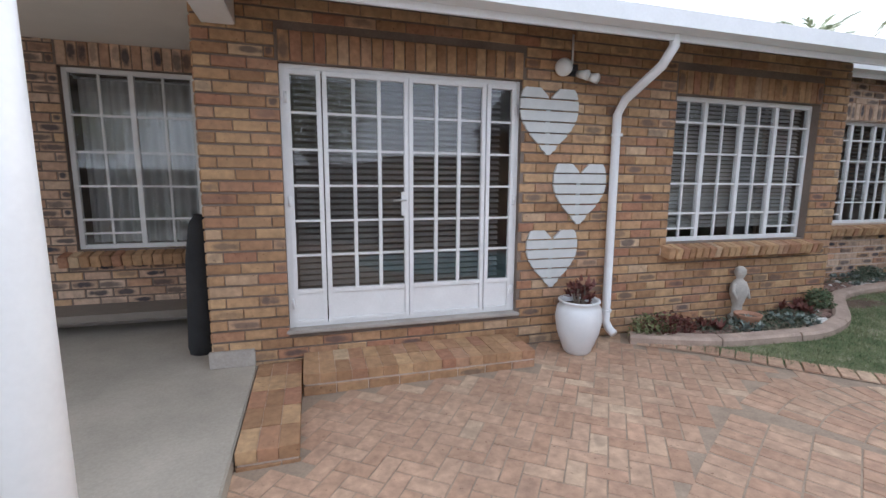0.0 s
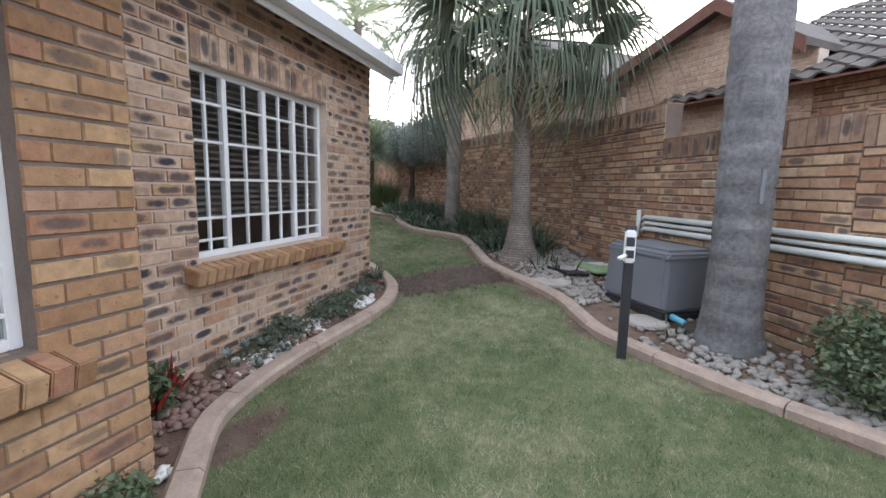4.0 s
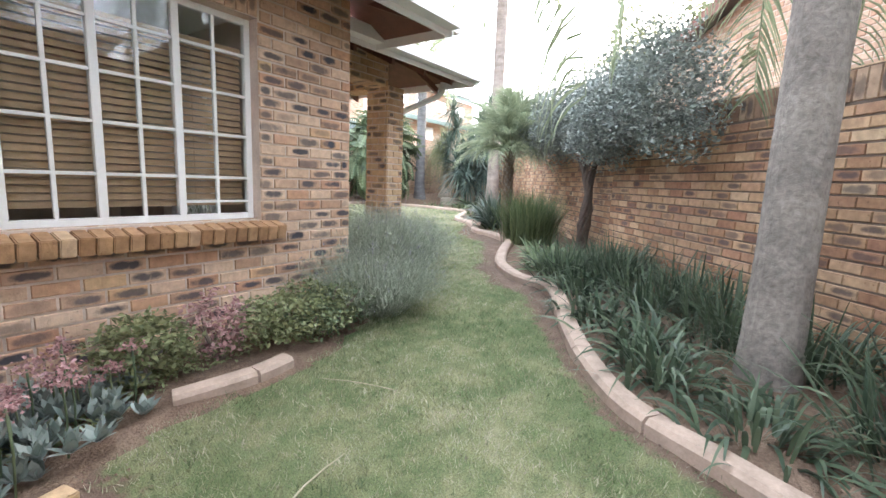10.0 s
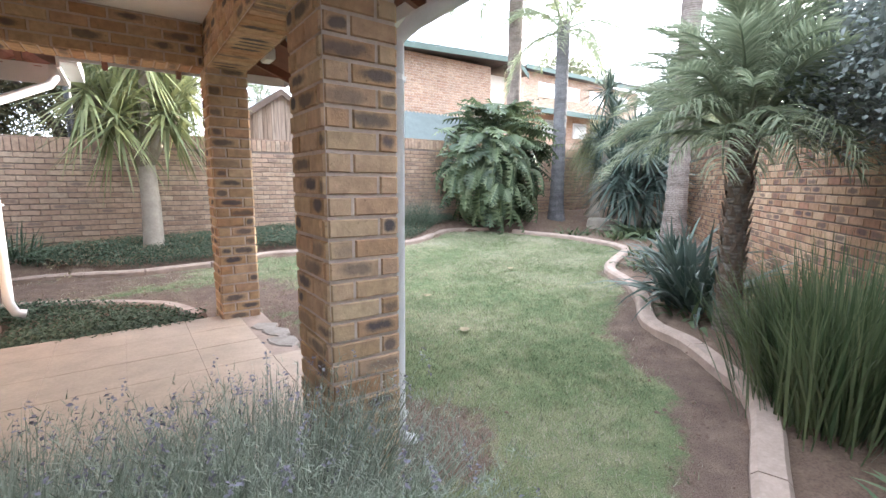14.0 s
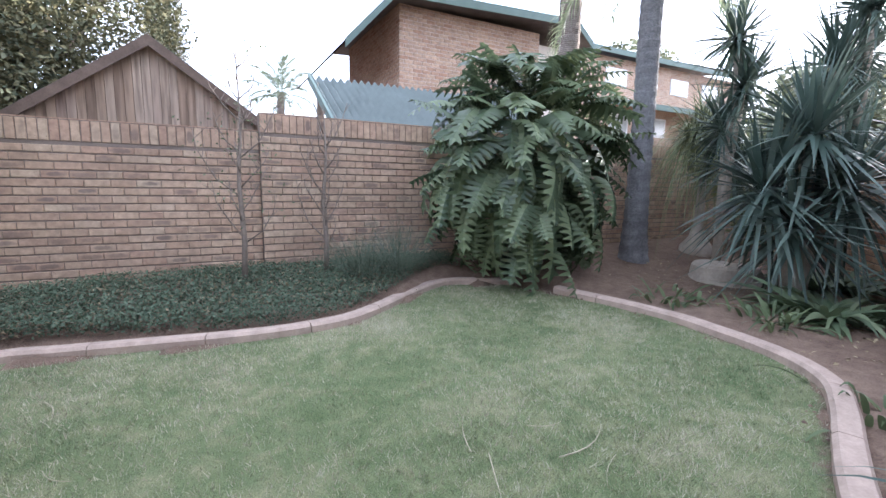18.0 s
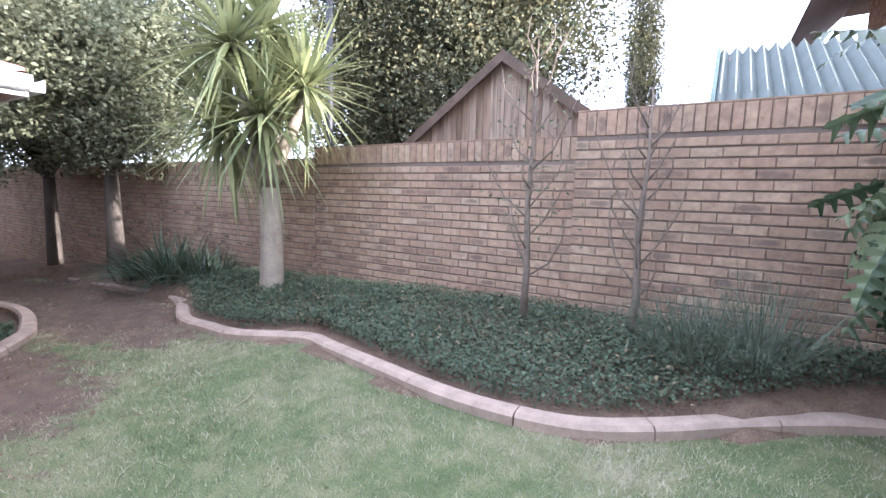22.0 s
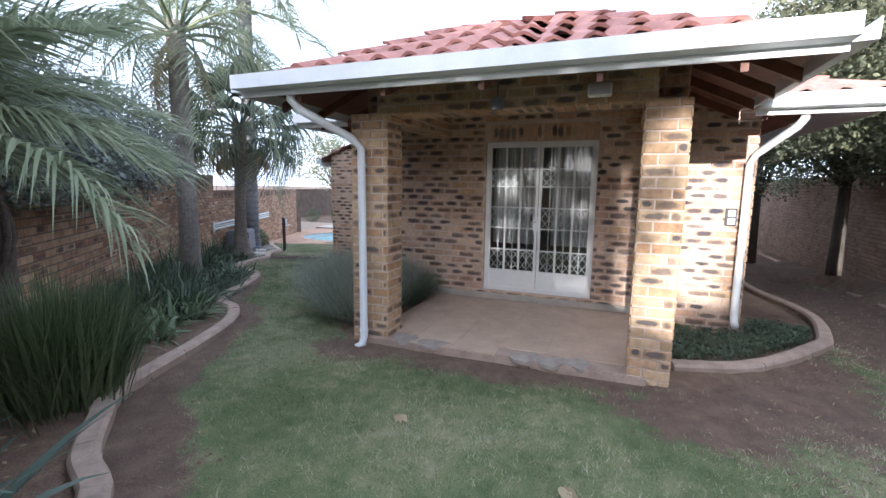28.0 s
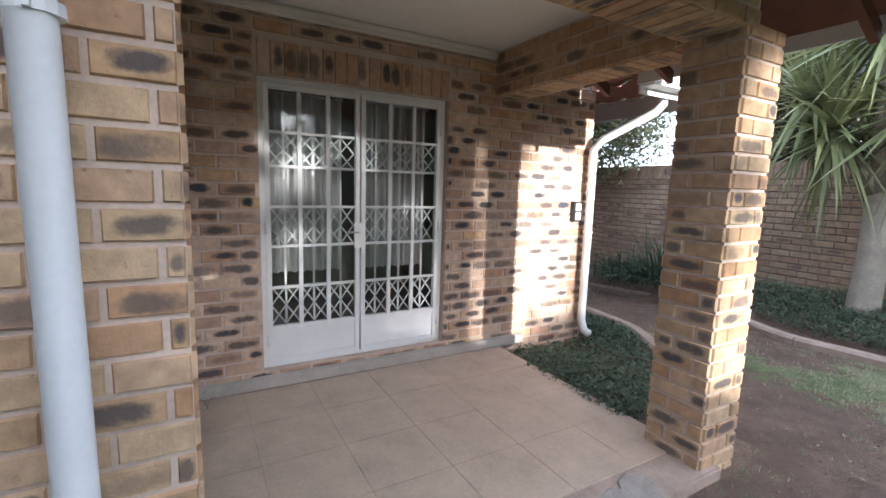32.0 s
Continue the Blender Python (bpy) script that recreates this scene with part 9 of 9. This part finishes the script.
def tree(name, x, y, z, h, crown_r, n, size, material, label, trunk_r=0.12, clumps=9, category="tree", gaps=0.5, low=0.35, lean=(0, 0), flat=1.0):
    """A tapered trunk, forking limbs and a crown of leaf clumps with gaps."""
    top = plant(name, label, category, (x, y, z))
    bm = bmesh.new()
    fork = h * low
    tube(bm, [(0, 0, -0.15), (lean[0] * 0.2, lean[1] * 0.2, fork * 0.5), (lean[0] * 0.5, lean[1] * 0.5, fork), (lean[0], lean[1], h * 0.7)], [trunk_r * 1.3, trunk_r, trunk_r * 0.85, trunk_r * 0.35], 10)
    cs = []
    for k in range(clumps):
        a = k * 2.4 + random.uniform(-0.3, 0.3)
        u = (k + 0.5) / clumps
        rr = crown_r * (0.75 if k % 3 else 0.35) * random.uniform(0.6, 1.0)
        c = (lean[0] + math.cos(a) * rr, lean[1] + math.sin(a) * rr * flat, fork + (h - fork) * (0.2 + 0.72 * u))
        cs.append(c)
        s = Vector((lean[0] * 0.5, lean[1] * 0.5, fork))
        e = Vector(c)
        mid = s.lerp(e, 0.5) + Vector((0, 0, 0.1 * h * random.random()))
        tubepart("limb", [s, mid, e], [trunk_r * 0.5, trunk_r * 0.32, trunk_r * 0.1], BARK_TREE, top, seg=7)
    part("trunk", bm, BARK_TREE, top, smooth=True)
    pts = [clump_points(n // clumps, c, (crown_r * 0.52, crown_r * 0.52 * flat, (h - fork) * 0.24), gaps, 1.6 / crown_r, 0.2, k * 5.1 + x) for k, c in enumerate(cs)]
    V, F = leaves_at(np.concatenate(pts), size, 0.4, 1.7)
    mesh_np("crown", V, F, material, top)
    return top


tree("garden_tree", 11.5, 16.8, ground_z(11, 16.7) + 0.05, 5.6, 2.5, 74000, 0.085, G_TREE, "leafy tree with a dark forked trunk over the side path", 0.14, 13, gaps=0.25, low=0.36, lean=(-0.3, 0.1))
tree("garden_tree", 8.2, 16.95, ground_z(8, 16), 5.6, 2.3, 44000, 0.10, G_TREE, "leafy tree above the side path", 0.13, 12, gaps=0.25, low=0.4)
tree("garden_tree", 4.5, 16.2, 0.4, 5.5, 2.4, 12000, 0.10, G_TREE, "leafy tree farther along the side path", 0.13, 10)
for x, y in ((1.2, 16.6), (-0.8, 17.2)):
    feather_palm("tall_palm", x, y, 5.5, 0.22, 0.17, "grey palm trunk beside the far side path", FEATHER, 16, 1.1, z=0.3)
tree("tall_conifer", 15.3, 24.5, 1.0, 10.5, 3.3, 95000, 0.115, G_CONIFER, "large ragged conifer with yellowish tips beyond the wall", 0.3, 20, gaps=0.2, low=0.12)
tree("tall_conifer", 12.2, 23.5, 1.0, 9.0, 2.6, 60000, 0.115, G_CONIFER, "dark ragged conifer beyond the wall", 0.3, 16, gaps=0.2, low=0.12)
tree("cypress", 18.1, 33.0, 1.2, 10.5, 0.85, 26000, 0.10, G_CONIFER, "narrow columnar cypress far beyond the wall", 0.2, 22, gaps=0.1, low=0.05)
feather_palm("distant_palm", 23.2, 38.0, 6.3, 0.3, 0.2, "distant palm above the roofs", FEATHER, 20, 1.2, z=1.2)
tree("distant_tree", 52, 38, 1.5, 12.5, 4.0, 5000, 0.45, G_TREE, "distant round tree behind the long house", 0.4, 10)
tree("distant_tree", 45, 22, 1.5, 6.4, 3.0, 5000, 0.4, G_TREE, "distant tree beyond the corner of the wall", 0.4, 10)
for k, (x, y) in enumerate(((20.8, 4.2), (24.0, 6.4), (27.5, 9.4))):
    tree("neighbour_tree", x, y, 1.2, 5.0 + 0.6 * k, 1.7, 4500, 0.14, G_TREE, "leafy tree in the neighbouring garden", 0.14, 10)
# invented trees that keep the low sun off the south part of the veranda
for x, y, h in ((36.0, 9.0, 7.5), (37, 11.2, 7.2), (34.5, 6.5, 7.0)):
    tree("neighbour_tree", x, y, 1.3, h, 2.4, 5000, 0.2, G_TREE, "broad tree added in the east to block the low sun", 0.2, 10)
# invented row; its tops set the lower edge of sunlight on the north pillar
for x, y, h in ((38.5, 12.6, 5.4), (38.0, 15.0, 5.6), (39.0, 17.4, 5.5), (38.6, 20.0, 5.4)):
    tree("neighbour_tree", x, y, 1.3, h - 1.3, 1.9, 9000, 0.2, G_TREE, "dense tree of a row added to block the low sun", 0.16, 12, gaps=0.1, low=0.2, flat=0.9)
# beyond the pool
tree("distant_tree", -6.5, -7.0, 0.3, 6.0, 2.6, 5000, 0.16, G_TREE, "leafy tree beyond the pool", 0.16, 10)
tree("distant_tree", -10.5, -2.0, 0.3, 6.5, 3.0, 5000, 0.18, G_TREE, "leafy tree beyond the patio", 0.18, 10)
tree("distant_tree", 1.5, -12.5, 0.3, 6.5, 3.0, 5000, 0.18, G_TREE, "leafy tree beyond the pool terrace", 0.18, 10)
for x, y in ((-3.2, -3.0), (-3.4, -4.6), (-3.0, -6.2)):
    shrub("pool_shrub", "clipped shrub beside the pool terrace", x, y, 0.28, (0.5, 0.5, 0.45), 1400, 0.06, G_SHRUB)
garden_wall("garden_wall_pool", [(3.0, -2.5), (-1.0, -10.0), (-14.0, -10.0), (-14.0, 17.9)], [2.3, 2.3, 2.3], "tan brick garden wall round the pool terrace", 0.0, (0, -6, 1), 1, limit=0)
tagged(boxpart("white_gate", (-12.0, -6.5, 0.28), (-11.9, -5.2, 1.7), WHITE, bevel=0.01), "plain white garden gate panel beyond the pool", "gate")
shrub("bush", "leafy bush behind the corner of the wall", 28.6, 16.0, soil_z(28, 16), (0.9, 0.8, 1.5), 4000, 0.10, G_OLIVE, "bush", 0.55)
# overhead wire
tagged(tubepart("overhead_wire", [(14, 26, 8.4), (24, 23, 7.6), (36, 21, 7.5)], 0.012, BLACKMETAL, seg=5), "thin black overhead wire", "wire")
tagged(tubepart("utility_pole", [(15.2, 18.6, 1.0), (15.2, 18.6, 6.5)], 0.06, BLACKMETAL, seg=8), "thin dark pole beyond the garden wall", "pole")
# broken edge of the slab, patched with flat stones
BROKEN = plain("broken_grey_cement", (0.34, 0.30, 0.265), 0.95, var=0.3, scale=9, bump=0.5, dist=0.01)
random.seed(77)
for y, w in ((10.35, 0.2), (10.68, 0.17), (11.62, 0.16), (11.86, 0.13), (12.05, 0.12)):
    bm = bmesh.new()
    k = 8
    lo, hi = [], []
    for i in range(k):
        a = 2 * math.pi * i / k
        r = random.uniform(0.6, 1.3)
        lo.append(bm.verts.new((0.11 * r * math.cos(a), w * r * math.sin(a), -0.045)))
        hi.append(bm.verts.new((0.11 * r * math.cos(a), w * r * math.sin(a), random.uniform(-0.006, 0.006))))
    bm.faces.new(lo[::-1])
    bm.faces.new(hi)
    for i in range(k):
        bm.faces.new((lo[i], lo[(i + 1) % k], hi[(i + 1) % k], hi[i]))
    bmesh.ops.bevel(bm, geom=[e for e in bm.edges if e.verts[0] in hi and e.verts[1] in hi], offset=0.012, segments=1, affect="EDGES")
    ob = part("edging_stone", bm, BROKEN)
    ob.matrix_world = pose(16.82, y, 1.160, 0, 0, random.uniform(-20, 20))
    tagged(ob, "broken flat edging stone set into the slab", "stone", "edging stones of the slab", "structure")

finish_bricks()
